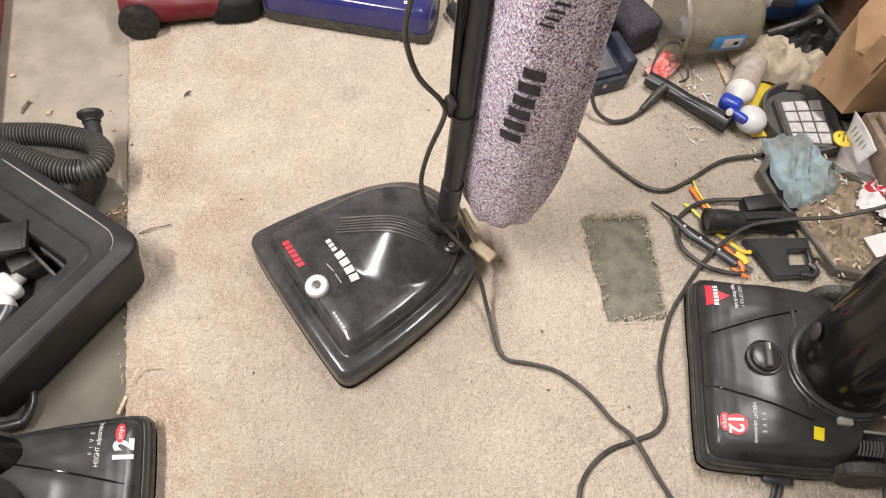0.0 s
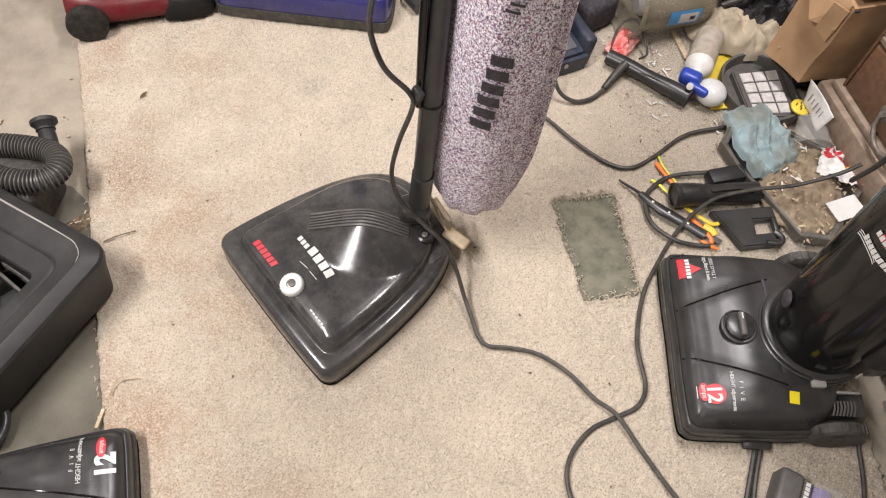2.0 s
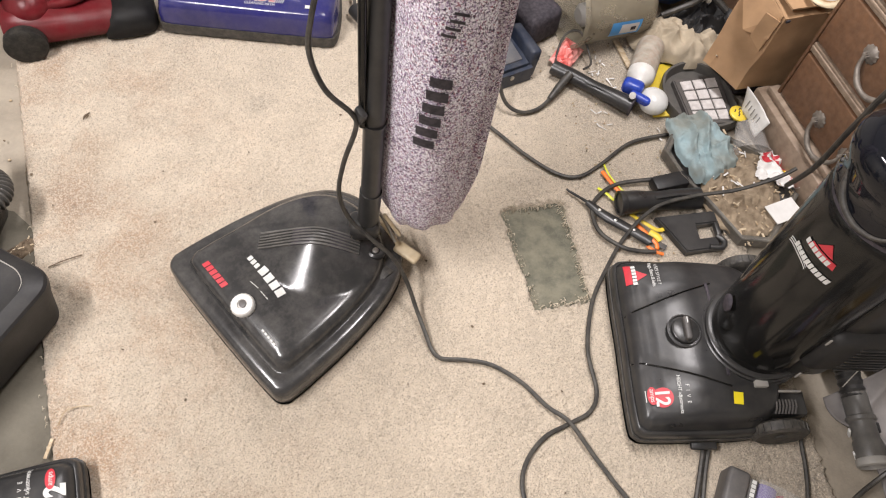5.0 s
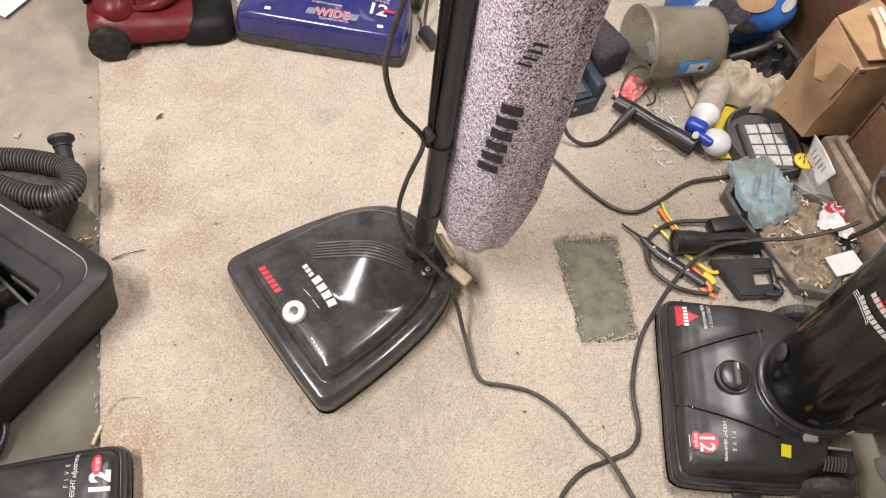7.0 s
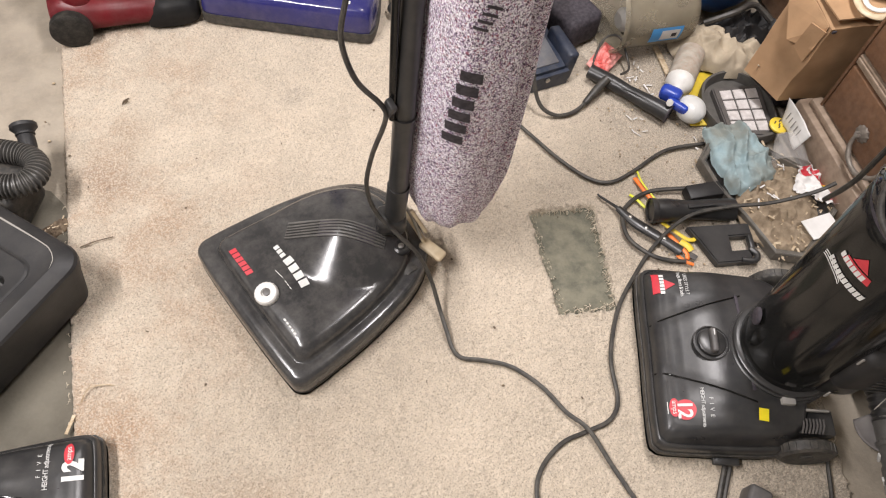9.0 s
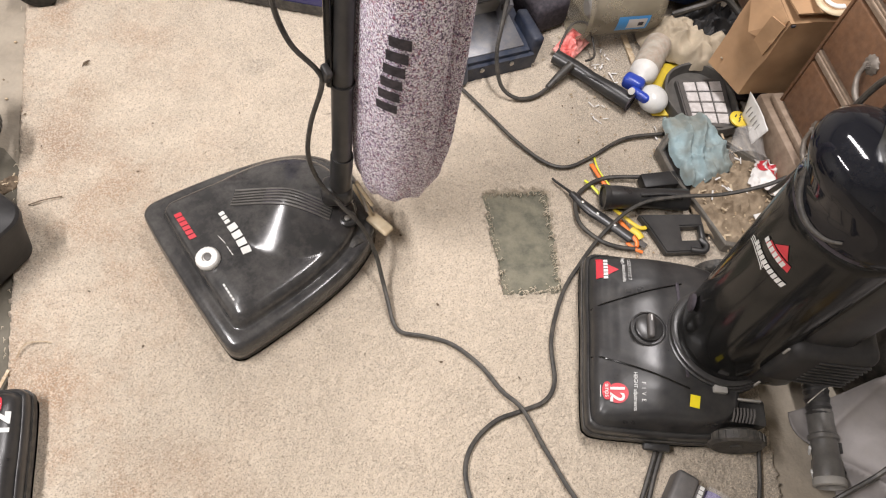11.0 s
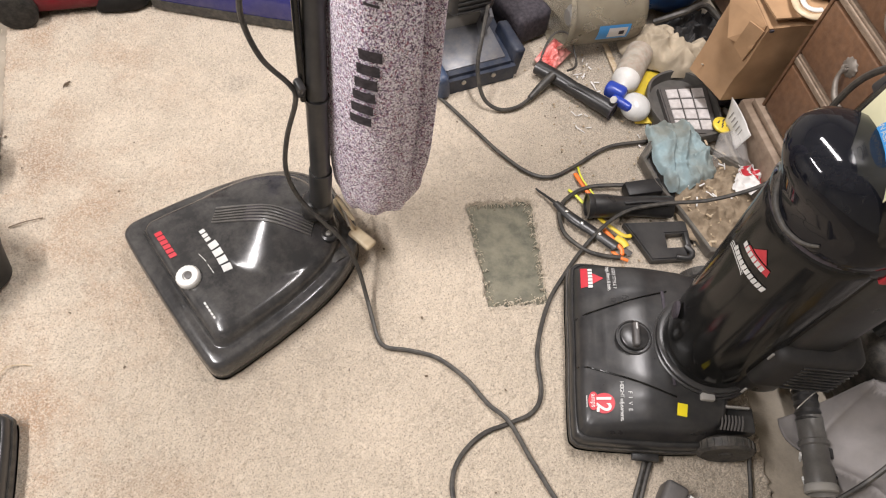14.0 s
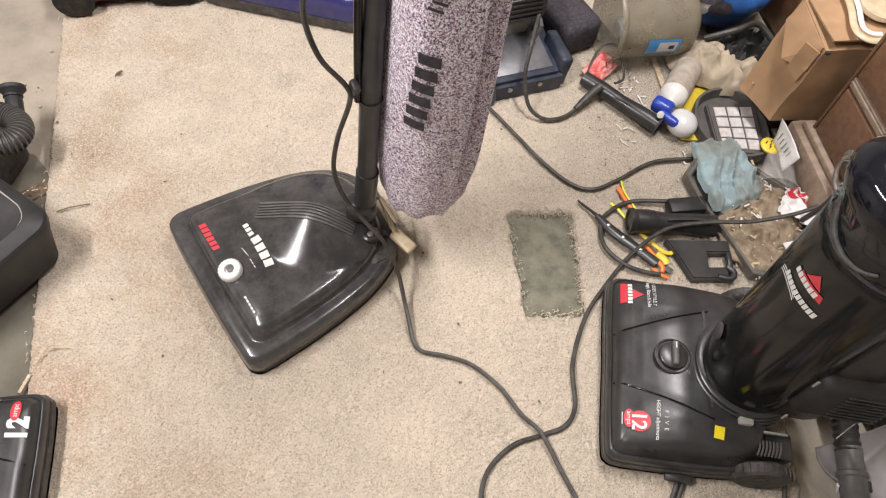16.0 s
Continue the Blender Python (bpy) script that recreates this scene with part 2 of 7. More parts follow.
BLUE = material("navy_gloss_plastic", (0.022, 0.022, 0.14), 0.2, 0, (0.02, 0.02, 0.10), 12, 0.8, 400, 0.03, 0.0004, 0.1, (0.3, 0.28, 0.3), coat=0.3)
SLATE = material("slate_blue_paint", (0.025, 0.05, 0.105), 0.45, 0, (0.03, 0.05, 0.1), 18, 0.8, 400, 0.08, 0.0005, 0.25)
NAVY = material("dark_navy_casting", (0.012, 0.018, 0.036), 0.45, 0, (0.02, 0.03, 0.055), 16, 0.8, 400, 0.1, 0.0005, 0.15)
STEELPAINT = material("grey_blue_deck", (0.13, 0.135, 0.15), 0.4, 0.2, (0.085, 0.085, 0.1), 20, 0.7, 400, 0.08, 0.0005, 0.3)
TEAL = material("teal_blue_plastic", (0.12, 0.3, 0.42), 0.4, 0, None, 20, 0.6, 400, 0.06, 0.0005, 0.2)
SPRAYBLUE = material("royal_blue_plastic", (0.02, 0.06, 0.42), 0.3, 0, None, 30, 0.5, 400, 0.05, 0.0005, 0.08)
METAL = material("dull_steel", (0.5, 0.49, 0.46), 0.35, 1.0, (0.35, 0.32, 0.28), 60, 0.7, 500, 0.1)
PEWTER = material("aged_pewter", (0.24, 0.215, 0.19), 0.5, 0.45, (0.14, 0.12, 0.10), 90, 0.8, 500, 0.2, 0.0006, 0.2)
CARD = material("brown_cardboard", (0.46, 0.285, 0.155), 0.8, 0, (0.29, 0.175, 0.092), 12, 0.8, 260, 0.15, 0.0006, 0.12, (0.45, 0.33, 0.22))
PAPER = material("white_paper", (0.72, 0.71, 0.69), 0.8, 0, (0.6, 0.58, 0.56), 40, 0.6, 300, 0.1)
RAG = material("beige_canvas", (0.46, 0.39, 0.29), 0.95, 0, (0.3, 0.25, 0.18), 22, 0.9, 700, 0.4, 0.001, 0.2)
CLOTH = material("pale_teal_cloth", (0.30, 0.41, 0.44), 0.9, 0, (0.21, 0.235, 0.215), 13, 0.9, 800, 0.4, 0.001, 0.4, (0.2, 0.16, 0.11))
GREYCLOTH = material("grey_nylon_cloth", (0.215, 0.20, 0.195), 0.7, 0, (0.09, 0.083, 0.08), 10, 0.8, 800, 0.2, 0.0006, 0.15)
TUB = material("cloudy_beige_plastic", (0.36, 0.32, 0.235), 0.3, 0, (0.22, 0.19, 0.135), 14, 0.9, 400, 0.05, 0.0005, 0.35, alpha=0.55)
CLEAR = material("scuffed_clear_plastic", (0.72, 0.7, 0.68), 0.25, 0, None, 24, 0.5, 400, 0.05, 0.0005, 0.15, alpha=0.24)
BULB = material("milky_plastic", (0.74, 0.75, 0.74), 0.3, 0, None, 24, 0.4, 400, 0.05, 0.0005, 0.1, alpha=0.85)
PINK = material("pink_film", (0.62, 0.09, 0.08), 0.3, 0, (0.78, 0.42, 0.38), 22, 0.8, 400, 0.2)
PURPLE = material("purple_roller", (0.13, 0.10, 0.33), 0.35, 0, None, 30, 0.6, 500, 0.1, 0.0005, 0.15)
BRUSH = material("red_bristle", (0.3, 0.03, 0.04), 0.8, 0, (0.15, 0.02, 0.03), 120, 0.8, 700, 0.5)
BAGBLUE = material("blue_printed_film", (0.03, 0.16, 0.5), 0.3, 0, (0.02, 0.06, 0.22), 10, 0.9, 300, 0.1, 0.001, 0.1)
DIRT = material("brown_dirt", (0.10, 0.07, 0.045), 0.95, 0, (0.2, 0.15, 0.10), 60, 0.9, 500, 0.6, 0.003)
# dirty concrete with the soft shade beside the case mixed into its colour
SHADED_GRIME = material("shaded_grimy_concrete", (0.072, 0.064, 0.048), 0.85, 0, (0.135, 0.122, 0.095), 7, 1.0, 160, 0.35, 0.002, 0.25, (0.24, 0.21, 0.16))
CHIP = material("pale_chips", (0.55, 0.46, 0.33), 0.9, 0, (0.35, 0.25, 0.15), 90, 0.9, 500, 0.3)
WOOD = wood_material("brown_drawer_wood", (0.175, 0.088, 0.045), (0.105, 0.052, 0.027))
WOODPALE = wood_material("worn_pale_wood", (0.31, 0.235, 0.175), (0.19, 0.135, 0.095), 0.6)
LABEL = material("cream_label", (0.68, 0.66, 0.44), 0.35, 0, None, 30, 0.3, 400, 0.03)
LABELBLUE = material("label_blue", (0.06, 0.33, 0.75), 0.35, 0, None, 30, 0.3, 400, 0.03)
OCHRE = material("ochre_plastic", (0.42, 0.27, 0.07), 0.5, 0, (0.25, 0.16, 0.06), 24, 0.9, 400, 0.1, 0.0006, 0.3)
ENAMEL = material("white_enamel", (0.8, 0.8, 0.78), 0.4, 0, None, 10, 0.3, 300, 0.03)


# ---- mesh helpers ----
def thing(name, label, category, m=None, group="", kind=""):
    ob = new(name)
    ob.empty_display_size = 0.05
    if m is not None:
        ob.matrix_basis = m
    return tagged(ob, label, category, group, kind)


def part(name, bm, mat, parent=None, label="", smooth=True, world=None, sharp=40):
    """Links a bmesh as one mesh object under its thing. world: the thing's pose, where the bmesh is in world metres."""
    if world is not None:
        bm.transform(world.inverted())
    me = bpy.data.meshes.new(name)
    bmesh.ops.recalc_face_normals(bm, faces=bm.faces[:])
    bm.to_mesh(me)
    bm.free()
    me.materials.append(mat)
    if smooth:
        me.shade_smooth()
        me.set_sharp_from_angle(angle=radians(sharp))
    ob = new(name, me)
    ob.parent = parent
    if label:
        ob["label"] = label
    return ob


def rbox(sx, sy, sz, at=(0, 0, 0), bevel=0.004, turn=(0, 0, 0), segs=2):
    """A box with rounded edges, its middle at `at`."""
    bm = bmesh.new()
    bmesh.ops.create_cube(bm, size=1.0, matrix=Matrix.Diagonal((sx, sy, sz, 1)))
    if bevel:
        bmesh.ops.bevel(bm, geom=bm.edges[:], offset=min(bevel, sx * 0.45, sy * 0.45, sz * 0.45), segments=segs, profile=0.5, affect="EDGES")
    bm.transform(pose(*at, *turn))
    return bm


def rings(loops, cap_first=True, cap_last=True, closed=True):
    """A skin over rings of points, one after another."""
    bm = bmesh.new()
    vs = [[bm.verts.new(p) for p in loop] for loop in loops]
    n = len(vs[0])
    for a, b in zip(vs, vs[1:]):
        for i in range(n if closed else n - 1):
            j = (i + 1) % n
            bm.faces.new((a[i], a[j], b[j], b[i]))
    if cap_first:
        bm.faces.new(vs[0][::-1])
    if cap_last:
        bm.faces.new(vs[-1])
    return bm


def lathe(profile, segs=32, m=None, ribs=0, rib=0.0):
    """A turned body about z from (radius, height) pairs, closed at both ends."""
    loops = []
    for r, z in profile:
        loops.append([(max(r - (rib if ribs and (i % 2) else 0), 0.0005) * math.cos(2 * math.pi * i / segs),
                       max(r - (rib if ribs and (i % 2) else 0), 0.0005) * math.sin(2 * math.pi * i / segs), z) for i in range(segs)])
    bm = rings(loops)
    if m is not None:
        bm.transform(m)
    return bm


def between(a, b):
    """The pose whose z axis runs from a to b, standing at a."""
    a, b = Vector(a), Vector(b)
    return Matrix.Translation(a) @ (b - a).to_track_quat("Z", "Y").to_matrix().to_4x4()


def spline(points, step=0.008, closed=False):
    """Points along a smooth line through the given ones."""
    p = [Vector(q) for q in points]
    n = len(p)
    out = []
    for i in range(n if closed else n - 1):
        if closed:
            a, b, c, d = p[i - 1], p[i], p[(i + 1) % n], p[(i + 2) % n]
        else:
            a, b, c, d = p[max(i - 1, 0)], p[i], p[i + 1], p[min(i + 2, n - 1)]
        k = max(2, int((c - b).length / step))
        for j in range(k):
            t = j / k
            out.append(0.5 * ((2 * b) + (c - a) * t + (2 * a - 5 * b + 4 * c - d) * t * t + (3 * b - a - 3 * c + d) * t ** 3))
    if not closed:
        out.append(p[-1])
    return out


def tube(points, r, step=0.008, segs=10, ribs=0.0, flat=1.0, cycle=1):
    """A round tube along a smooth line; r may be one radius or one for each given point; ribs: the depth of rings along a hose."""
    line = spline(points, step)
    radii = [r] * len(line) if not isinstance(r, (list, tuple)) else list(np.interp(np.linspace(0, len(r) - 1, len(line)), range(len(r)), r))
    loops = []
    side = None
    for i, q in enumerate(line):
        d = (line[min(i + 1, len(line) - 1)] - line[max(i - 1, 0)]).normalized()
        if side is None:
            side = d.cross(Vector((0, 0, 1)) if abs(d.z) < 0.9 else Vector((1, 0, 0))).normalized()
        side = (side - d * side.dot(d)).normalized()
        up = side.cross(d)
        rad = radii[i] - (ribs if ribs and (i // cycle) % 2 else 0)
        loops.append([q + side * rad * math.cos(2 * math.pi * k / segs) + up * rad * flat * math.sin(2 * math.pi * k / segs) for k in range(segs)])
    return rings(loops)


def slab(points, z0, z1, bevel=0.002):
    """A plate with the given outline between two heights."""
    bm = rings([[(x, y, z0) for x, y in points], [(x, y, z1) for x, y in points]])
    bmesh.ops.recalc_face_normals(bm, faces=bm.faces[:])
    if bevel:
        bmesh.ops.bevel(bm, geom=[e for e in bm.edges if abs(e.verts[0].co.z - z1) < 1e-6 and abs(e.verts[1].co.z - z1) < 1e-6], offset=bevel, segments=2, affect="EDGES")
    return bm


def join(*bms):
    out = bmesh.new()
    for b in bms:
        me = bpy.data.meshes.new("joined")
        b.to_mesh(me)
        b.free()
        out.from_mesh(me)
        bpy.data.meshes.remove(me)
    return out


def crumple(sx, sy, height, seed, n=26, scale=14.0, fold=0.6, round_edge=True, lift=0.002):
    """A thick crumpled sheet that lies in a heap."""
    rng = random.Random(seed)
    off = Vector((rng.uniform(-50, 50), rng.uniform(-50, 50), 0))
    top, low = [], []
    for j in range(n + 1):
        for i in range(n + 1):
            u, v = 2 * i / n - 1, 2 * j / n - 1
            if round_edge:
                k = 1 - 0.18 * (u * u * v * v) + 0.12 * noise.noise(Vector((u * 2, v * 2, seed)))
            else:
                k = 1.0
            x, y = u * sx / 2 * k, v * sy / 2 * k
            q = Vector((x, y, 0)) * scale + off
            h = (1 - abs(noise.noise(q)) * 2.2) * 0.6 + fold * (1 - abs(noise.noise(q * 2.1)) * 2) * 0.5 + 0.25 * noise.noise(q * 5)
            edge = max(0.0, 1 - max(abs(u), abs(v)) ** 4)
            z = max(lift, lift + height * (0.35 + 0.65 * h) * (0.25 + 0.75 * edge))
            top.append((x + 0.15 * height * noise.noise(q * 1.7), y + 0.15 * height * noise.noise(q * 1.3), z))
            low.append((x, y, max(0.0, z - 0.004)))
    bm = bmesh.new()
    a, b = [bm.verts.new(q) for q in top], [bm.verts.new(q) for q in low]
    w = n + 1
    for j in range(n):
        for i in range(n):
            k = j * w + i
            bm.faces.new((a[k], a[k + 1], a[k + w + 1], a[k + w]))
            bm.faces.new((b[k], b[k + w], b[k + w + 1], b[k + 1]))
    border = [i for i in range(w)] + [i * w + n for i in range(1, w)] + [n * w + i for i in range(n - 1, -1, -1)] + [j * w for j in range(n - 1, 0, -1)]
    for p, q in zip(border, border[1:] + border[:1]):
        bm.faces.new((a[q], a[p], b[p], b[q]))
    return bm


def letters(text, size, place, thick=0.0005, spacing=1.0, bold=0.0):
    """Words in the built-in font as a thin mesh; place(x, y) gives the point of the surface for each point of the lettering."""
    cu = bpy.data.curves.new("lettering", "FONT")
    cu.body, cu.size, cu.align_x, cu.align_y, cu.space_character, cu.resolution_u = text, size, "CENTER", "CENTER", spacing, 3
    cu.offset = bold
    ob = new("lettering", cu)
    me = bpy.data.meshes.new_from_object(ob.evaluated_get(bpy.context.evaluated_depsgraph_get()))
    bpy.data.objects.remove(ob)
    bm = bmesh.new()
    bm.from_mesh(me)
    bpy.data.meshes.remove(me)
    bmesh.ops.triangulate(bm, faces=bm.faces[:])
    for v in bm.verts:
        v.co = place(v.co.x, v.co.y)
    return bm


def decal(outline, place, cuts=1):
    """A flat printed shape laid on a surface."""
    bm = bmesh.new()
    bm.faces.new([bm.verts.new((x, y, 0)) for x, y in outline])
    if cuts:
        bmesh.ops.triangulate(bm, faces=bm.faces[:])
        bmesh.ops.subdivide_edges(bm, edges=bm.edges[:], cuts=cuts, use_grid_fill=True)
    for v in bm.verts:
        v.co = place(v.co.x, v.co.y)
    return bm


def block(w, h, x=0.0, y=0.0, slant=0.0):
    return [(x - w / 2 - slant * h / 2, y - h / 2), (x + w / 2 - slant * h / 2, y - h / 2), (x + w / 2 + slant * h / 2, y + h / 2), (x - w / 2 + slant * h / 2, y + h / 2)]


def disc(r, x=0.0, y=0.0, n=24, ry=None):
    return [(x + r * math.cos(2 * math.pi * i / n), y + (ry or r) * math.sin(2 * math.pi * i / n)) for i in range(n)]


def smooth(a, b, x):
    t = min(max((x - a) / (b - a), 0.0), 1.0)
    return t * t * (3 - 2 * t)


class Foot:
    """A floor nozzle seen from above: an outline, a profile from rim to middle, and a swelling; u runs back from the front edge, v to its side."""

    def __init__(self, outline, centre, profile, swell=lambda u, v: 0.0, step=0.006):
        half = outline + [(u, -v) for u, v in outline[::-1] if abs(v) > 1e-6]
        self.line = [(p.x, p.y) for p in spline([(u, v, 0) for u, v in half], step, closed=True)]
        self.c, self.profile, self.swell = centre, profile, swell
        ang = [math.atan2(v - centre[1], u - centre[0]) for u, v in self.line]
        rad = [math.hypot(u - centre[0], v - centre[1]) for u, v in self.line]
        order = sorted(range(len(ang)), key=lambda i: ang[i])
        self.ang, self.rad = [ang[i] for i in order], [rad[i] for i in order]

    def height(self, u, v):
        a = math.atan2(v - self.c[1], u - self.c[0])
        r = np.interp(a, self.ang, self.rad, period=2 * math.pi)
        s = 1 - math.hypot(u - self.c[0], v - self.c[1]) / r
        body = [q for q in self.profile if q[0] >= 0]
        return float(np.interp(s, [q[0] for q in body], [q[1] for q in body])) + self.swell(u, v) * smooth(0.02, 0.15, s)

    def skin(self, low):
        loops = []
        body = []
        for (s0, z0), (s1, z1) in zip(self.profile, self.profile[1:]):
            k = max(1, int((s1 - s0) / 0.028))
            body += [(s0 + (s1 - s0) * i / k, z0 + (z1 - z0) * i / k) for i in range(k)]
        body.append(self.profile[-1])
        for s, z in [(0.012, low), (0.0, low + 0.004)] + body:
            loop = []
            for u, v in self.line:
                uu, vv = self.c[0] + (u - self.c[0]) * (1 - s), self.c[1] + (v - self.c[1]) * (1 - s)
                loop.append((uu, vv, z + (self.swell(uu, vv) * smooth(0.02, 0.15, s) if s > 0 and z > low + 0.005 else 0)))
            loops.append(loop)
        return rings(loops)

    def band(self, grow, z0, z1):
        out = []
        for g, z in ((0.0, z0), (grow, z0), (grow, z1), (0.0, z1)):
            out.append([(u + (u - self.c[0]) * g / 0.19, v + (v - self.c[1]) * g / 0.19, z) for u, v in self.line])
        return rings(out)

    def lay(self, u, v, turn=0.0, lift=0.002):
        """Places lettering that reads towards -v, with its top towards +u."""
        cs, sn = math.cos(radians(turn)), math.sin(radians(turn))

        def place(x, y):
            a, b = x * cs - y * sn, x * sn + y * cs
            uu, vv = u + b, v - a
            return (uu, vv, self.height(uu, vv) + lift)
        return place


# ---- the garage: floor, carpet, unseen walls and ceiling ----
part("floor", rbox(5.0, 5.4, 0.2, (-0.1, 0.3, -0.112), 0), CONCRETE, smooth=False)
tagged(bpy.data.objects["floor"], "dusty beige-grey concrete garage floor", "floor", kind="structure")
# thin slab that paints the shade between case and corner vacuum, dirt included
edge = []
for k in range(48):
    a = 2 * math.pi * k / 48
    r = 1 + 0.10 * noise.noise(Vector((2.5 * math.cos(a), 2.5 * math.sin(a), 3))) + 0.05 * noise.noise(Vector((9 * math.cos(a), 9 * math.sin(a), 1)))
    edge.append((-0.82 + 0.40 * r * math.cos(a), 0.55 + 0.50 * r * math.sin(a)))
tagged(part("floor_stain", slab(edge, -0.014, -0.0108, 0), SHADED_GRIME, smooth=False), "dirty stretch of the concrete floor, coloured dark for the shade on it", "floor", kind="structure")
# walls and ceiling are added out of view to close the room and bounce light
for nm, size, at in (("wall_west", (0.12, 5.4, 2.6), (-2.54, 0.3, 1.28)), ("wall_east", (0.12, 5.4, 2.6), (2.34, 0.3, 1.28)),
                     ("wall_north", (4.76, 0.12, 2.6), (-0.1, 2.94, 1.28)), ("wall_south", (4.76, 0.12, 2.6), (-0.1, -2.34, 1.28))):
    tagged(part(nm, rbox(*size, at, 0), PLASTER, smooth=False), "plain off-white wall, added out of view to bounce light", "wall", kind="structure")
tagged(part("ceiling", rbox(4.76, 5.16, 0.1, (-0.1, 0.3, 2.53), 0), CEILING, smooth=False), "plain white ceiling board, added out of view to bounce light", "ceiling", kind="structure")
# housings for both lamps, neither ever in view
for x, y, z, length, width, watts, turn in LAMPS:
    m = pose(x, y, z, 0, 0, turn)
    lamp = thing("ceiling_light", "unseen white enamelled tube light added under the ceiling", "ceiling light", m, "ceiling lights")
    part("housing", rbox(0.16, length + 0.06, 0.05, (0, 0, 0.032), 0.006), ENAMEL, lamp)
    for s in (-1, 1):
        part("end_cap", rbox(0.14, 0.025, 0.04, (0, s * (length / 2 + 0.015), -0.012), 0.004), ENAMEL, lamp)


def carpet():
    """A worn cut-pile carpet with a ragged hole in it; the pile is real relief."""
    step = 0.0045
    xs, ys = np.arange(-0.58, 1.2, step), np.arange(-0.75, 1.62, step)
    rng = np.random.default_rng(3)
    X, Y = np.meshgrid(xs, ys)
    wob = np.array([noise.noise(Vector((0, y * 40, 3))) for y in ys])[:, None] * 0.004
    wob2 = np.array([noise.noise(Vector((0, y * 30, 9))) for y in ys])[:, None] * 0.006
    west, east = -0.552 + wob, 0.822 + 0.24 * Y + wob2
    keep = (X > west) & (X < east)
    # the hole: a four-sided cut with frayed edges
    hole = [(0.400, 0.397), (0.513, 0.382), (0.556, 0.622), (0.419, 0.640)]
    inside = np.ones_like(X, bool)
    deep = np.full_like(X, 9.0)
    fray = np.array([[noise.noise(Vector((x * 60, y * 60, 1))) for x in xs] for y in ys]) * 0.004
    for (ax, ay), (bx, by) in zip(hole, hole[1:] + hole[:1]):
        length = math.hypot(bx - ax, by - ay)
        d = ((bx - ax) * (Y - ay) - (by - ay) * (X - ax)) / length
        deep = np.minimum(deep, d)
    inside = deep + fray > 0
    keep &= ~inside
    rim = np.exp(-np.abs(deep) / 0.014) * (deep < 0.01)
    low = np.array([[noise.noise(Vector((x * 7, y * 7, 5))) for x in xs] for y in ys])
    tuft = rng.random(X.shape)
    flat = 1 - 0.65 * np.clip((X - 0.55) / 0.3, 0, 1) * np.clip((Y - 0.55) / 0.15, 0, 1)
    Z = -0.0048 + (0.0065 * tuft) * flat + 0.0025 * low + rim * 0.005 * (0.4 + rng.random(X.shape))
    X2 = X + (rng.random(X.shape) - 0.5) * 0.003
    Y2 = Y + (rng.random(X.shape) - 0.5) * 0.003
    h, w = X.shape
    idx = np.arange(h * w).reshape(h, w)
    face = keep[:-1, :-1] & keep[1:, :-1] & keep[:-1, 1:] & keep[1:, 1:]
    quads = np.stack([idx[:-1, :-1], idx[:-1, 1:], idx[1:, 1:], idx[1:, :-1]], -1)[face]
    used = np.zeros(h * w, bool)
    used[quads.ravel()] = True
    # edge tufts lean down to the slab
    cnt = np.zeros(h * w, int)
    np.add.at(cnt, quads.ravel(), 1)
    Zf = Z.ravel().copy()
    Zf[(cnt < 4) & used] = -0.0125
    remap = np.cumsum(used) - 1
    co = np.stack([X2.ravel(), Y2.ravel(), Zf], -1)[used]
    me = bpy.data.meshes.new("carpet")
    me.from_pydata(co.tolist(), [], remap[quads].tolist())
    me.materials.append(CARPET)
    me.shade_smooth()
    return tagged(new("carpet", me), "worn stained beige cut-pile carpet with a ragged hole", "carpet", kind="structure")


carpet()


def fringe():
    """Loose yarn ends round the cut and along the west edge of the carpet."""
    rng = random.Random(17)
    hole = [(0.400, 0.397), (0.513, 0.382), (0.556, 0.622), (0.419, 0.640)]
    spots = []
    for (ax, ay), (bx, by), count in zip(hole, hole[1:] + hole[:1], (70, 130, 80, 70)):
        dx, dy = bx - ax, by - ay
        k = math.hypot(dx, dy)
        for _ in range(count):
            f = rng.random()
            spots.append((ax + dx * f, ay + dy * f, -dy / k, dx / k, rng.gauss(-0.003, 0.006)))
    for _ in range(40):
        spots.append((-0.552, rng.uniform(-0.1, 1.6), -1.0, 0.0, rng.gauss(-0.002, 0.003)))
    vs, fs = [], []
    for x, y, nx, ny, off in spots:
        x, y = x + nx * off, y + ny * off
        a = math.atan2(ny, nx) + rng.gauss(0, 0.8)
        length, r = rng.uniform(0.003, 0.009), rng.uniform(0.0006, 0.0011)
        base = len(vs)
        for k in range(4):
            f = k / 3
            px, py = x + math.cos(a) * length * f, y + math.sin(a) * length * f
            pz = 0.0005 + 0.004 * math.sin(math.pi * min(f * 1.2, 1)) - 0.007 * f * (off > -0.004)
            a += rng.gauss(0, 0.35)
            for j in range(3):
                b = 2 * math.pi * j / 3
                vs.append((px - math.sin(a) * r * math.cos(b), py + math.cos(a) * r * math.cos(b), pz + r * math.sin(b)))
        for k in range(3):
            for j in range(3):
                p, q = base + 3 * k + j, base + 3 * k + (j + 1) % 3
                fs.append((p, q, q + 3, p + 3))
    me = bpy.data.meshes.new("carpet_fringe")
    me.from_pydata(vs, [], fs)
    me.materials.append(THREAD)
    me.shade_smooth()
    tagged(new("carpet_fringe", me), "frayed pale yarn ends along the cut edges of the carpet", "yarn", kind="stuff")


fringe()
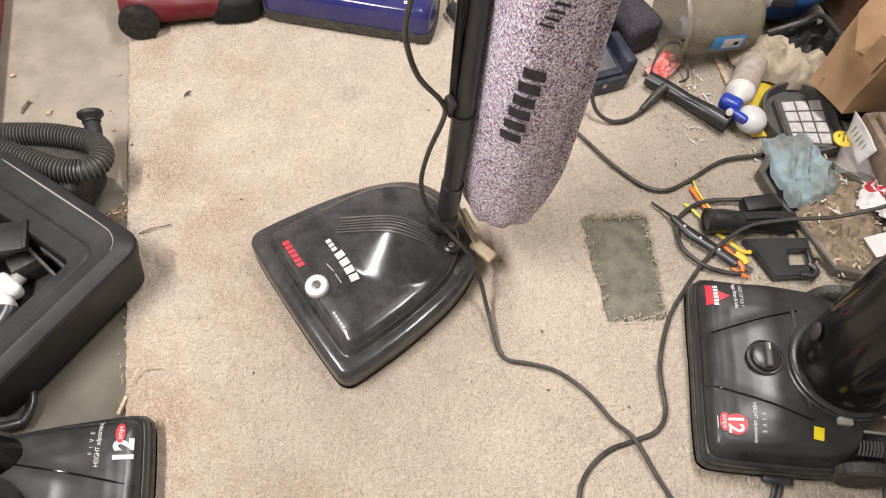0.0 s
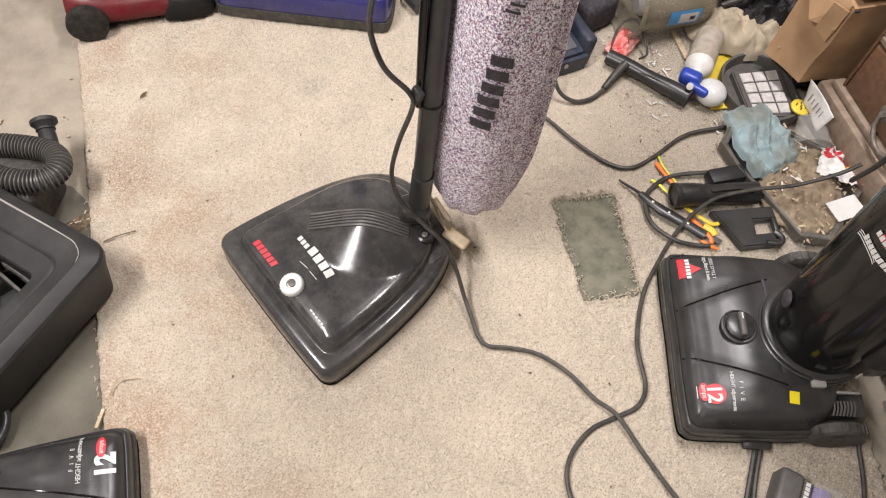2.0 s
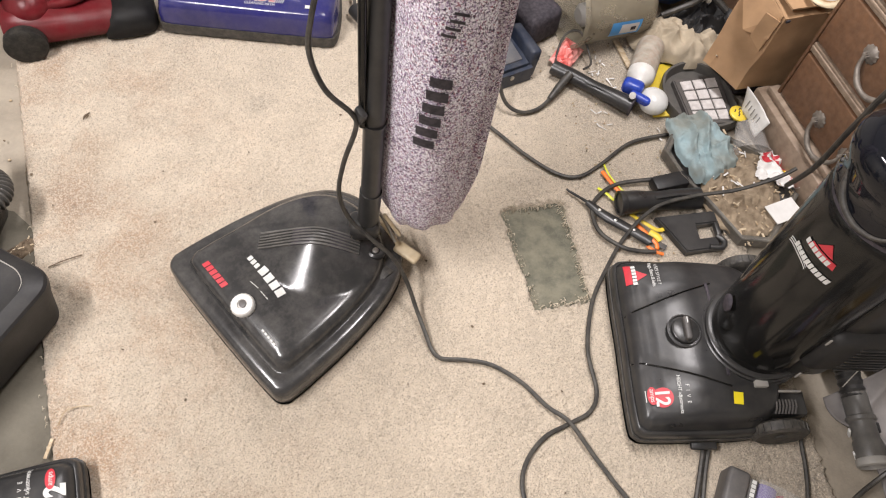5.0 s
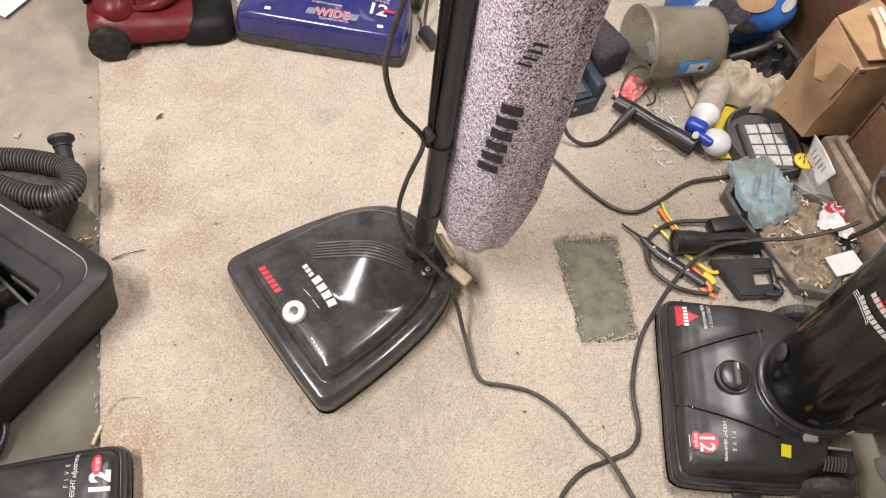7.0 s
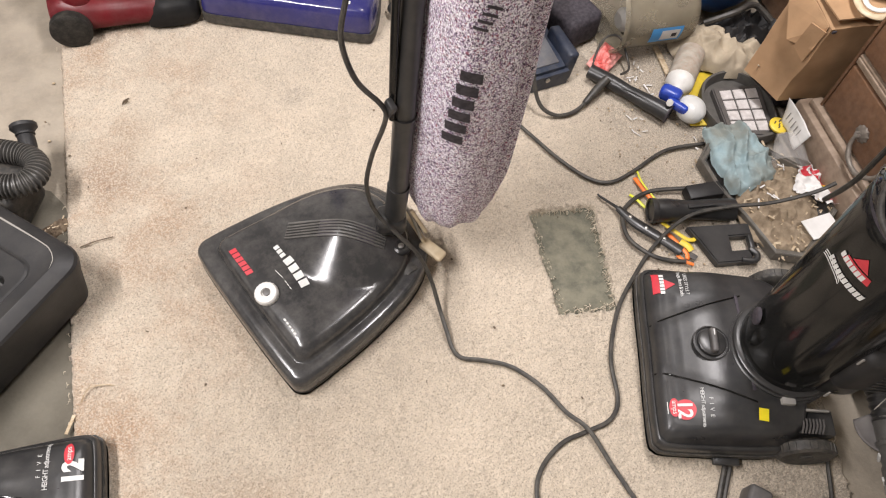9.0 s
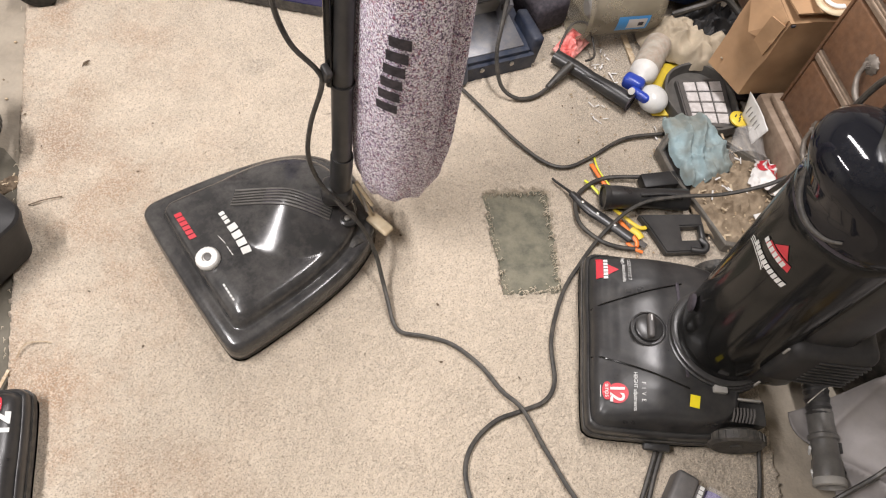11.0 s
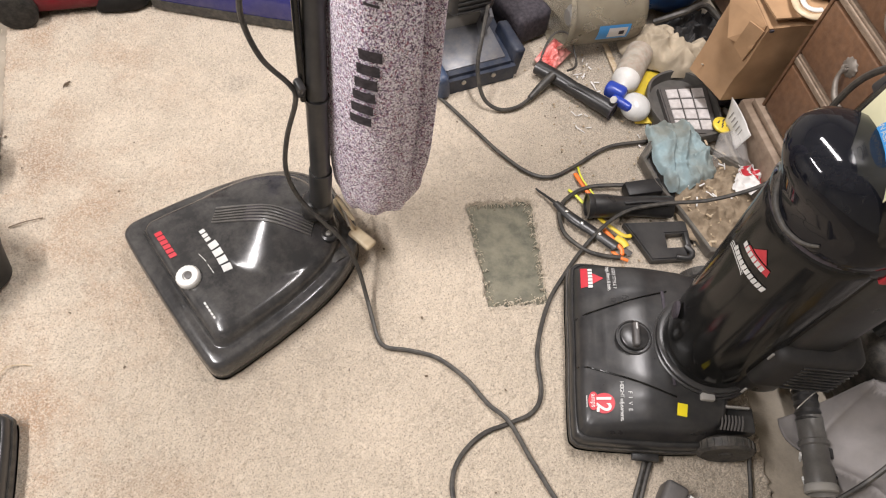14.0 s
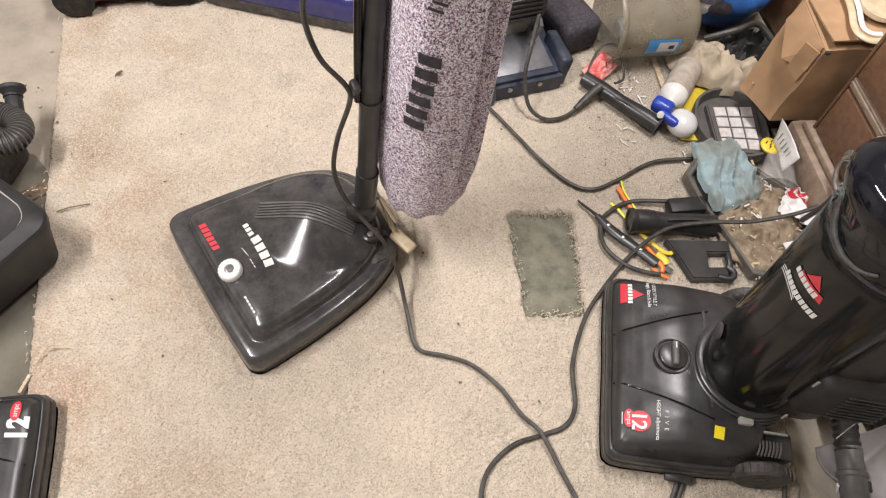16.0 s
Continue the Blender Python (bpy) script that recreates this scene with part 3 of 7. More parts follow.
tagged(part("bare_slab_patch", rbox(0.2, 0.3, 0.008, (0.475, 0.51, -0.0125), 0, (0, 0, 0)), PATCH, smooth=False),
       "bare grey-green concrete slab in a hole of the carpet", "concrete patch", kind="structure")


# ---- old upright vacuum with a cloth bag ----
def dome(u, v):
    """The motor cover: a blunt cone whose back half, behind the vents, falls off more slowly."""
    back = 0.697 * (u - 0.232) + 0.717 * (v - 0.004)
    d = math.hypot(u - 0.232, v - 0.004) * (1 - 0.3 * smooth(0.0, 0.03, back))
    x = 0.118 - math.sqrt(d * d + 0.0004)
    soft = 0.006
    return 0.44 * (0.0 if x < -soft else (x + soft) ** 2 / (4 * soft) if x < soft else x)


def bag_vacuum():
    m = pose(-0.207, 0.523, 0, 0, 0, 23.2)
    vac = thing("upright_vacuum", "old black upright vacuum with a speckled cloth dust bag", "vacuum cleaner", m)
    foot = Foot([(-0.018, 0.0), (-0.017, 0.10), (-0.0145, 0.158), (-0.010, 0.176), (0.004, 0.187), (0.022, 0.1885), (0.06, 0.187), (0.13, 0.181), (0.20, 0.171), (0.262, 0.157), (0.312, 0.137), (0.346, 0.114), (0.370, 0.082), (0.384, 0.04), (0.387, 0.0)],
                (0.17, 0.0), [(0.0, 0.030), (0.0, 0.043), (0.008, 0.053), (0.024, 0.0585), (0.06, 0.061), (0.13, 0.0625), (0.150, 0.0605), (0.166, 0.0615), (0.180, 0.069), (0.2, 0.079),
                              (0.225, 0.0855), (0.27, 0.089), (0.36, 0.0925), (0.5, 0.096), (0.65, 0.098), (0.8, 0.099), (0.92, 0.099), (0.99, 0.099)], dome, 0.004)
    hood = part("hood", foot.skin(0.014), HOOD, vac, "scuffed glossy black hood", sharp=60)
    part("skirt", foot.band(-0.002, 0.002, 0.018), RUBBER, vac, "dusty black rubber skirt")
    # cooling slots: a recessed bed with five ribs between dark openings
    a, b = Vector((0.143, 0.080)), Vector((0.281, -0.060))
    d = (b - a).normalized()
    nrm = Vector((-d.y, d.x))

    def strip(s0, s1, w0, w1, lift, n=22):
        loops = []
        for i in range(n + 1):
            q = a.lerp(b, s0 + (s1 - s0) * i / n)
            loop = []
            for w, up in ((w0, -0.004), (w0, lift), (w1, lift), (w1, -0.004)):
                p = q + nrm * w
                loop.append((p.x, p.y, foot.height(p.x, p.y) + up))
            loops.append(loop)
        return rings(loops)
    for k in range(6):
        w = -0.016 + k * 0.0064
        part("vent_rib", strip(0.0, 1.0, w, w + 0.0034, 0.0030), VENT, vac, "dusty dark vent rib")
    for s0, s1 in ((0.34, 0.52), (0.72, 0.9)):
        part("vent_slot", strip(s0, s1, -0.0165, 0.0185, 0.0022), INK, vac, "dark open vent slot")
    # height dial
    zk = foot.height(0.043, -0.011)
    knob = part("height_dial", lathe([(0.022, 0.0), (0.023, 0.004), (0.023, 0.015), (0.0205, 0.018), (0.010, 0.018), (0.0085, 0.013), (0.001, 0.013)], 40, pose(0.043, -0.011, zk - 0.005, 0, -9, 0), 1, 0.0012), WHITE, vac, "white ribbed dial")
    part("hub", lathe([(0.0075, 0.0), (0.0075, 0.004), (0.001, 0.005)], 20, pose(0.043, -0.011, zk + 0.009, 0, -9, 0)), DARKGREY, knob)
    # printed marks as plain shapes
    for k in range(3):
        part("print_block", decal(block(0.0082, 0.0105), foot.lay(0.109, 0.061 - 0.0108 * k, 4), 2), PRINT, vac)
    for k in range(4):
        part("print_block", decal(block(0.0150, 0.0175), foot.lay(0.1115 - 0.001 * k, 0.022 - 0.0190 * k, 3 - 4 * k), 2), PRINT, vac)
    for k in range(6):
        part("red_print_block", decal(block(0.0094, 0.0135, 0, 0, 0.2), foot.lay(0.040, 0.108 - 0.0115 * k, 0), 2), REDPRINT, vac)
    for k in range(5):
        part("print_bar", decal(block(0.0062, 0.0035), foot.lay(0.040, -0.075 - 0.0085 * k, 2)), PRINT, vac)
    part("print_bar", decal(block(0.022, 0.0012), foot.lay(0.082, 0.01, 8)), PRINT, vac)
    for k in range(3):
        part("print_bar", decal(block(0.006, 0.0016), foot.lay(0.083, -0.012 - 0.008 * k, 2)), PRINT, vac)
    # screw cap, pedal, clips, wheels
    part("screw_cap", lathe([(0.019, 0.0), (0.019, 0.008), (0.015, 0.011), (0.010, 0.010), (0.009, 0.005), (0.001, 0.005)], 28, pose(0.306, -0.078, foot.height(0.306, -0.078) - 0.004, 0, 8, 0)), BLACK, vac)
    part("screw", lathe([(0.007, 0.0), (0.006, 0.003), (0.001, 0.004)], 14, pose(0.306, -0.078, foot.height(0.306, -0.078) + 0.002)), METAL, vac)
    part("pedal", rbox(0.056, 0.027, 0.013, (0.362, -0.110, 0.066), 0.006, (0, 6, -76), 3), CREAM, vac, "worn cream foot pedal")
    part("pedal_arm", tube([(0.350, -0.03, 0.118), (0.354, -0.06, 0.098), (0.358, -0.09, 0.072)], 0.0055, 0.01, 8, flat=0.6), CREAM, vac, "bent cream metal arm")
    part("link_rod", tube([(0.35, -0.02, 0.15), (0.350, -0.06, 0.125), (0.346, -0.09, 0.10)], 0.0035, 0.01, 8), METAL, vac)
    for v in (-0.135, 0.14):
        part("clip", rbox(0.005, 0.016, 0.012, (-0.003, v, 0.035), 0.001), METAL, vac)
    for v in (-0.115, 0.115):
        part("wheel", lathe([(0.02, 0), (0.032, 0.003), (0.032, 0.022), (0.02, 0.025)], 24, pose(0.30, v - 0.0125, 0.033, -90, 0, 0)), RUBBER, vac)
    # pivot, handle tube and its collar (in world metres)
    w = m
    part("pivot_boss", rbox(0.06, 0.05, 0.05, (0.305, -0.046, 0.150), 0.016, (0, 0, -35), 3), BLACK, vac)
    part("handle_tube", tube([(0.100, 0.599, 0.15), (0.104, 0.597, 0.25), (0.111, 0.593, 0.45), (0.118, 0.601, 0.58), (0.126, 0.610, 0.716), (0.141, 0.628, 0.97), (0.150, 0.638, 1.12)], 0.0178, 0.03, 20), BLACK, vac, "black painted metal handle tube", world=w)
    part("lower_sleeve", tube([(0.097, 0.601, 0.14), (0.101, 0.599, 0.20), (0.105, 0.597, 0.268)], 0.0205, 0.03, 18), BLACK, vac, world=w)
    part("collar", tube([(0.1110, 0.592, 0.455), (0.1115, 0.592, 0.462)], 0.0198, 0.01, 18), BLACK, vac, world=w)
    part("handle_channel", rbox(0.024, 0.012, 0.54, (0.143, 0.634, 0.80), 0.004, (-4, 3.4, 20)), GLOSS, vac, world=w)
    part("handle_rail", tube([(0.092, 0.590, 0.46), (0.095, 0.594, 0.58), (0.100, 0.600, 0.72), (0.110, 0.615, 0.97), (0.116, 0.622, 1.1)], 0.0065, 0.03, 12), GLOSS, vac, "thin black rail beside the tube", world=w)
    part("cord_hook", rbox(0.012, 0.022, 0.03, (0.086, 0.582, 0.495), 0.004, (20, 0, 20)), BLACK, vac, world=w)
    part("fork_spring", tube([(0.128, 0.588, 0.19), (0.14, 0.582, 0.16), (0.155, 0.575, 0.125)], 0.004, 0.01, 8), CREAM, vac, world=w)
    # the cloth bag
    prof = [(0.160, 0.03, 0.0), (0.162, 0.056, 0.0), (0.170, 0.071, 0.0), (0.195, 0.080, 0.0), (0.245, 0.085, 0.0), (0.32, 0.090, 0.0), (0.42, 0.096, 0.001), (0.55, 0.101, 0.002), (0.68, 0.105, 0.003), (0.82, 0.107, 0.004), (0.95, 0.108, 0.005), (1.06, 0.085, 0.006), (1.12, 0.05, 0.006)]
    zs = [0.160, 0.1605, 0.162, 0.165, 0.170] + list(np.linspace(0.178, 1.12, 84))
    loops = []
    for z in zs:
        r = float(np.interp(z, [p[0] for p in prof], [p[1] for p in prof]))
        cx, cy = 0.213 - 0.010 * smooth(0.3, 0.7, z), 0.618 - 0.02 * (z - 0.2)
        loop = []
        for i in range(128):
            t = 2 * math.pi * i / 128
            rr = r * (1 + 0.035 * noise.noise(Vector((math.cos(t) * 1.3, math.sin(t) * 1.3, z * 5))) + 0.012 * noise.noise(Vector((math.cos(t) * 5, math.sin(t) * 5, z * 16))))
            # a stitched fold down the side
            rr -= (0.024 * math.exp(-((t - 5.36) / 0.10) ** 2) - 0.008 * math.exp(-((t - 5.60) / 0.14) ** 2) - 0.004 * math.exp(-((t - 5.12) / 0.12) ** 2)) * smooth(0.19, 0.34, z)
            # pressed in where it hangs against the tube, gathered at the foot
            tx, ty = np.interp(z, (0.15, 0.45, 0.716, 1.12), (0.100, 0.111, 0.126, 0.150)), np.interp(z, (0.15, 0.45, 0.716, 1.12), (0.599, 0.593, 0.610, 0.638))
            near = math.hypot(tx - cx, ty - cy) - 0.021
            turn = (t - math.atan2(ty - cy, tx - cx)) % (2 * math.pi)
            side = turn / 1.25 if turn < math.pi else (2 * math.pi - turn) / 0.32
            if side < 1 and near < rr:
                rr = near + (rr - near) * side ** 1.6
            rr *= 1 + 0.05 * math.sin(9 * t + 3 * noise.noise(Vector((math.cos(t) * 2, math.sin(t) * 2, 4)))) * smooth(0.26, 0.18, z)
            loop.append((cx + rr * math.cos(t), cy + rr * 1.02 * math.sin(t), z))
        loops.append(loop)
    part("dust_bag", rings(loops), TWEED, vac, "white, purple and red speckled cloth bag", world=w, sharp=80)

    def on_bag(z0, ang0):
        def place(x, y):
            z = z0 + x
            r = float(np.interp(z, [p[0] for p in prof], [p[1] for p in prof]))
            t = ang0 + y / r
            cx, cy = 0.213 - 0.010 * smooth(0.3, 0.7, z), 0.618 - 0.02 * (z - 0.2)
            rr = r * (1 + 0.035 * noise.noise(Vector((math.cos(t) * 1.3, math.sin(t) * 1.3, z * 5))) + 0.012 * noise.noise(Vector((math.cos(t) * 5, math.sin(t) * 5, z * 16)))) + 0.0022
            return (cx + rr * math.cos(t), cy + rr * 1.02 * math.sin(t), z)
        return place
    for i in range(6):
        part("bag_print", decal(block(0.0205, 0.031, 0, 0, -0.3), on_bag(0.478 + 0.0275 * i, radians(245 + 2.3 * i)), 3), INK, vac, "faded black print block", world=w)
    for i in range(4):
        part("bag_print", decal(block(0.005, 0.020, 0, 0, -0.4), on_bag(0.705 + 0.011 * i, radians(258 + 2.5 * i)), 2), INK, vac, "faded black print block", world=w)
    # cord: down the tube, over the hood and across the carpet
    part("cord", tube([(0.118, 0.575, 1.05), (0.10, 0.595, 0.90), (0.058, 0.603, 0.77), (0.032, 0.602, 0.68), (0.024, 0.600, 0.62), (0.040, 0.594, 0.55), (0.074, 0.582, 0.502), (0.078, 0.579, 0.47),
                       (0.056, 0.585, 0.38), (0.046, 0.59, 0.29), (0.060, 0.582, 0.215), (0.095, 0.55, 0.172), (0.125, 0.525, 0.135), (0.147, 0.50, 0.07), (0.155, 0.455, 0.025), (0.158, 0.40, 0.012),
                       (0.160, 0.372, 0.006), (0.172, 0.349, 0.006), (0.213, 0.333, 0.006), (0.262, 0.306, 0.006), (0.305, 0.254, 0.006), (0.333, 0.196, 0.006), (0.361, 0.151, 0.012), (0.383, 0.07, 0.006),
                       (0.413, -0.03, 0.006), (0.46, -0.12, 0.006), (0.50, -0.22, 0.006), (0.56, -0.4, 0.006)], 0.0043, 0.008, 8), CORD, vac, "thin black power cord", world=w)
    return vac


bag_vacuum()


# ---- black upright vacuums with a printed floor nozzle ----
def panel(u, v):
    edge = 0.046 + 0.34 * max(u - 0.01, 0)
    return 0.0025 * smooth(edge + 0.02, edge - 0.02, abs(v)) + 0.02 * smooth(0.02, 0.14, u)


def nozzle_foot():
    return Foot([(0.006, 0.0), (0.005, 0.09), (0.007, 0.162), (0.014, 0.177), (0.032, 0.1835), (0.10, 0.1835), (0.18, 0.181), (0.245, 0.174), (0.282, 0.150), (0.298, 0.09), (0.302, 0.0)],
                (0.14, 0.0), [(0.0, 0.025), (0.0, 0.048), (0.008, 0.056), (0.022, 0.060), (0.04, 0.061), (0.048, 0.059), (0.056, 0.061), (0.075, 0.070), (0.11, 0.0785), (0.17, 0.083),
                              (0.26, 0.086), (0.4, 0.089), (0.6, 0.091), (0.8, 0.092), (0.95, 0.092), (0.99, 0.092)], panel, 0.004)


def power_vacuum():
    m = pose(0.5045, 0.257, 0, 0, 0, -18.4)
    vac = thing("upright_vacuum", "black upright bagless vacuum with red and white printing", "vacuum cleaner", m)
    foot = nozzle_foot()
    part("nozzle_cover", foot.skin(0.02), BLACK, vac, "dusty black nozzle cover", sharp=55)
    part("bumper", foot.band(0.003, 0.022, 0.036), RUBBER, vac)
    part("skirt", foot.band(-0.004, 0.004, 0.02), DARKGREY, vac)
    # height knob
    zk = foot.height(0.11, 0.002)
    knob = part("height_knob", lathe([(0.034, -0.004), (0.034, 0.003), (0.031, 0.004), (0.030, 0.001), (0.027, 0.001), (0.026, 0.008), (0.023, 0.010), (0.001, 0.010)], 40, pose(0.11, 0.002, zk)), BLACK, vac)
    part("grip", rbox(0.012, 0.047, 0.016, (0.11, 0.002, zk + 0.014), 0.004, (0, 0, 0), 3), DARKGREY, knob, "worn grey grip")
    part("pointer", rbox(0.002, 0.012, 0.001, (0.11, 0.016, zk + 0.0225), 0), PRINT, knob)
    # creased seams beside the middle panel
    for s in (-1, 1):
        line = [(u, s * (0.0475 + 0.34 * (u - 0.01))) for u in np.linspace(0.014, 0.180, 12)]
        part("seam", tube([(u, v, foot.height(u, v) + 0.0009) for u, v in line], 0.0017, 0.008, 8), GLOSS, vac)
    part("hinge_slot", rbox(0.006, 0.19, 0.006, (0.174, 0.010, foot.height(0.174, 0.0) - 0.0022), 0.001, (0, 0, 2)), INK, vac, "dark hinge slot")
    # prints
    part("red_shape", decal([(-0.024, -0.016), (-0.004, -0.016), (-0.024 + 0.018, -0.016 + 0.0), (0.022, -0.016), (0.02, -0.003), (-0.022, -0.003)], foot.lay(0.038, 0.133)), REDPRINT, vac, "red logo shape")
    part("red_triangle", decal([(-0.013, 0.004), (0.013, 0.004), (0.0, 0.026)], foot.lay(0.038, 0.131)), REDPRINT, vac, "red triangle shape")
    for i in range(6):
        part("print_block", decal(block(0.0058, 0.008), foot.lay(0.039, 0.151 - 0.0076 * i, 0, 0.0030)), PRINT, vac)
    part("lettering", letters("USES STYLE 7", 0.0085, foot.lay(0.083, 0.131)), PRINT, vac)
    part("lettering", letters("bags, filters & belts", 0.0095, foot.lay(0.073, 0.131), spacing=0.85), PRINT, vac)
    part("red_circle", decal(disc(0.0185), foot.lay(0.054, -0.122)), REDPRINT, vac, "red printed disc")
    part("lettering", letters("12", 0.034, foot.lay(0.052, -0.122, 0, 0.0032), spacing=0.95, bold=0.0008), PRINT, vac)
    part("red_oval", decal(disc(0.017, 0, 0, 24, 0.0085), foot.lay(0.036, -0.118, 0, 0.0030)), REDPRINT, vac)
    part("lettering", letters("amps", 0.012, foot.lay(0.036, -0.118, 0, 0.0040)), PRINT, vac)
    part("print_bar", decal(block(0.022, 0.0013), foot.lay(0.0255, -0.118)), PRINT, vac)
    part("lettering", letters("F I V E", 0.010, foot.lay(0.098, -0.118), spacing=1.3), PRINT, vac)
    part("lettering", letters("HEIGHT adjustments", 0.0092, foot.lay(0.084, -0.118, 0, 0.0032), spacing=0.88), PRINT, vac)
    part("yellow_sticker", decal(block(0.022, 0.018), foot.lay(0.189, -0.127, -6, 0.0015)), YELLOW, vac, "blank bright yellow sticker")
    # side ledge, spring and wheels
    for s in (-1, 1):
        part("side_ledge", rbox(0.13, 0.05, 0.03, (0.265, s * 0.125, 0.072), 0.006, (0, 4, 0)), BLACK, vac)
        wheel = part("wheel", lathe([(0.03, 0.0), (0.046, 0.002), (0.050, 0.006), (0.050, 0.022), (0.044, 0.026), (0.040, 0.024), (0.012, 0.024), (0.010, 0.027), (0.001, 0.027)], 36, pose(0.283, s * 0.158, 0.05, -90 * s, 0, 0)), RUBBER, vac)
        for k in range(24):
            a = 2 * math.pi * k / 24
            part("tread", rbox(0.004, 0.014, 0.003, (0.283 + 0.0505 * math.cos(a), s * 0.172, 0.05 + 0.0505 * math.sin(a)), 0, (0, 90 - math.degrees(a), 0)), RUBBER, wheel, smooth=False)
    for k in range(7):
        part("spring_coil", tube([(0.262 + 0.0062 * k, -0.150, 0.090), (0.263 + 0.0062 * k, -0.138, 0.099), (0.264 + 0.0062 * k, -0.126, 0.098)], 0.0018, 0.006, 6), DARKGREY, vac)
    part("latch", rbox(0.026, 0.02, 0.012, (0.235, -0.098, 0.112), 0.003), GREY, vac, "dusty grey latch")
    part("latch_slot", rbox(0.05, 0.004, 0.008, (0.29, -0.11, 0.097), 0.001), GREY, vac)
    # neck between nozzle and body: nested ribs
    for k, (r, z) in enumerate(((0.103, 0.106), (0.1, 0.116), (0.097, 0.126))):
        part("neck_rib", lathe([(r - 0.012, z - 0.02), (r, z - 0.016), (r, z), (r - 0.004, z + 0.003), (r - 0.012, z + 0.003)], 48, pose(0.245, 0.0, 0)), BLACK, vac)
    # body
    body = [(0.084, 0.10), (0.089, 0.13), (0.089, 0.2), (0.091, 0.32), (0.093, 0.45), (0.095, 0.54), (0.095, 0.556), (0.092, 0.560)]
    part("lower_body", lathe(body, 56, pose(0.247, 0, 0)), GLOSS, vac, "glossy black lower body")
    part("body_seam", lathe([(0.0925, 0.556), (0.0925, 0.572)], 56, pose(0.247, 0, 0)), INK, vac)
    cup = [(0.096, 0.570), (0.0985, 0.574), (0.0985, 0.585), (0.097, 0.592), (0.094, 0.615), (0.089, 0.638), (0.081, 0.660), (0.070, 0.678), (0.054, 0.691), (0.030, 0.699), (0.006, 0.701)]
    dome_rings = []
    for r, z in cup:
        back = 0.247 - 0.052 * smooth(0.59, 0.69, z)
        dome_rings.append([(back + r * math.cos(2 * math.pi * k / 64), r * math.sin(2 * math.pi * k / 64), z) for k in range(64)])
    part("dirt_cup", rings(dome_rings), SMOKE, vac, "smoked dark plastic dirt cup", sharp=60)
    lip = [(0.247 + 0.0985 * math.cos(radians(a)), 0.0985 * math.sin(radians(a)), z) for a, z in ((166, 0.636), (172, 0.612), (180, 0.592), (192, 0.580), (208, 0.574), (224, 0.578), (234, 0.590))]
    part("grip_lip", tube(lip, [0.002, 0.0035, 0.005, 0.0055, 0.005, 0.0035, 0.002], 0.006, 12), RUBBER, vac, "dark finger lip on the dirt cup")
    part("upper_body", rbox(0.13, 0.185, 0.55, (0.305, 0.0, 0.80), 0.03, (0, 8, 0), 4), GLOSS, vac, "black upper body")
    # curved label on the upper body
    lab = part("label", rbox(0.002, 0.13, 0.20, (0.2298, -0.004, 0.745), 0.0009, (0, 8, 0)), LABEL, vac, "cream printed label")

    def on_label(y0, z0, lift=0.0014):
        mm = pose(0.2298, -0.004, 0.745, 0, 8, 0)

        def place(x, y):
            return mm @ Vector((-0.001 - lift, y0 - x, z0 + y))
        return place
    part("label_disc", decal(disc(0.028, 0, 0, 28, 0.027), on_label(-0.002, -0.046), 0), LABELBLUE, lab, "blue printed oval")
    part("label_band", decal(block(0.062, 0.015), on_label(0.006, -0.070, 0.0018), 0), YELLOW, lab, "yellow printed band")
    part("lettering", letters("WASHABLE", 0.0115, on_label(-0.002, -0.040, 0.0022)), PRINT, lab)
    part("lettering", letters("Filters", 0.0125, on_label(-0.002, -0.053, 0.0022)), PRINT, lab)
    part("print_bar", decal(block(0.050, 0.005), on_label(0.006, -0.070, 0.0024), 0), INK, lab)
    part("print_ring", decal(disc(0.02, 0, 0, 24), on_label(0.015, 0.03), 0), INK, lab, "round black symbol")
    part("print_ring_inner", decal(disc(0.017, 0, 0, 24), on_label(0.015, 0.03, 0.0018), 0), LABEL, lab)
    for i in range(3):
        part("print_bar", decal(block(0.032, 0.0018), on_label(0.012, 0.002 - 0.005 * i), 0), INK, lab)

    # logo on the body front as plain shapes
    def on_body(ang, z0, turn=0.0, lift=0.0012):
        cs, sn = math.cos(radians(turn)), math.sin(radians(turn))

        def place(x, y):
            a, b = x * cs - y * sn, x * sn + y * cs
            z = z0 + b
            r = float(np.interp(z, [q[1] for q in body], [q[0] for q in body])) + lift
            t = radians(ang) + a / r
            return (0.247 + r * math.cos(t), r * math.sin(t), z)
        return place
    part("red_shape", decal([(-0.026, 0.004), (-0.022, 0.018), (0.024, 0.018), (0.026, 0.004)], on_body(207, 0.475), 2), REDPRINT, vac, "red logo shape")
    part("red_triangle", decal([(-0.014, 0.021), (0.016, 0.021), (0.002, 0.043)], on_body(207, 0.475), 2), REDPRINT, vac, "red triangle shape")
    for i in range(6):
        part("print_block", decal(block(0.0066, 0.011, 0, 0, 0.1), on_body(190 + 5.0 * i, 0.485, 0, 0.0018), 1), PRINT, vac)
    for i in range(10):
        part("print_block", decal(block(0.0062, 0.012, 0, 0, 0.15), on_body(184 + 4.7 * i, 0.458 - 0.0005 * i, 0, 0.0014), 1), PRINT, vac)
    for k in range(3):
        arc = [(-0.013 + 0.03 * math.sin(t), -0.036 + 0.014 * math.cos(t) - 0.0045 * k) for t in np.linspace(-1.1, 1.1, 9)]
        part("print_arc", decal(arc + [(x, y - 0.002) for x, y in arc[::-1]], on_body(197, 0.48), 0), PRINT, vac)
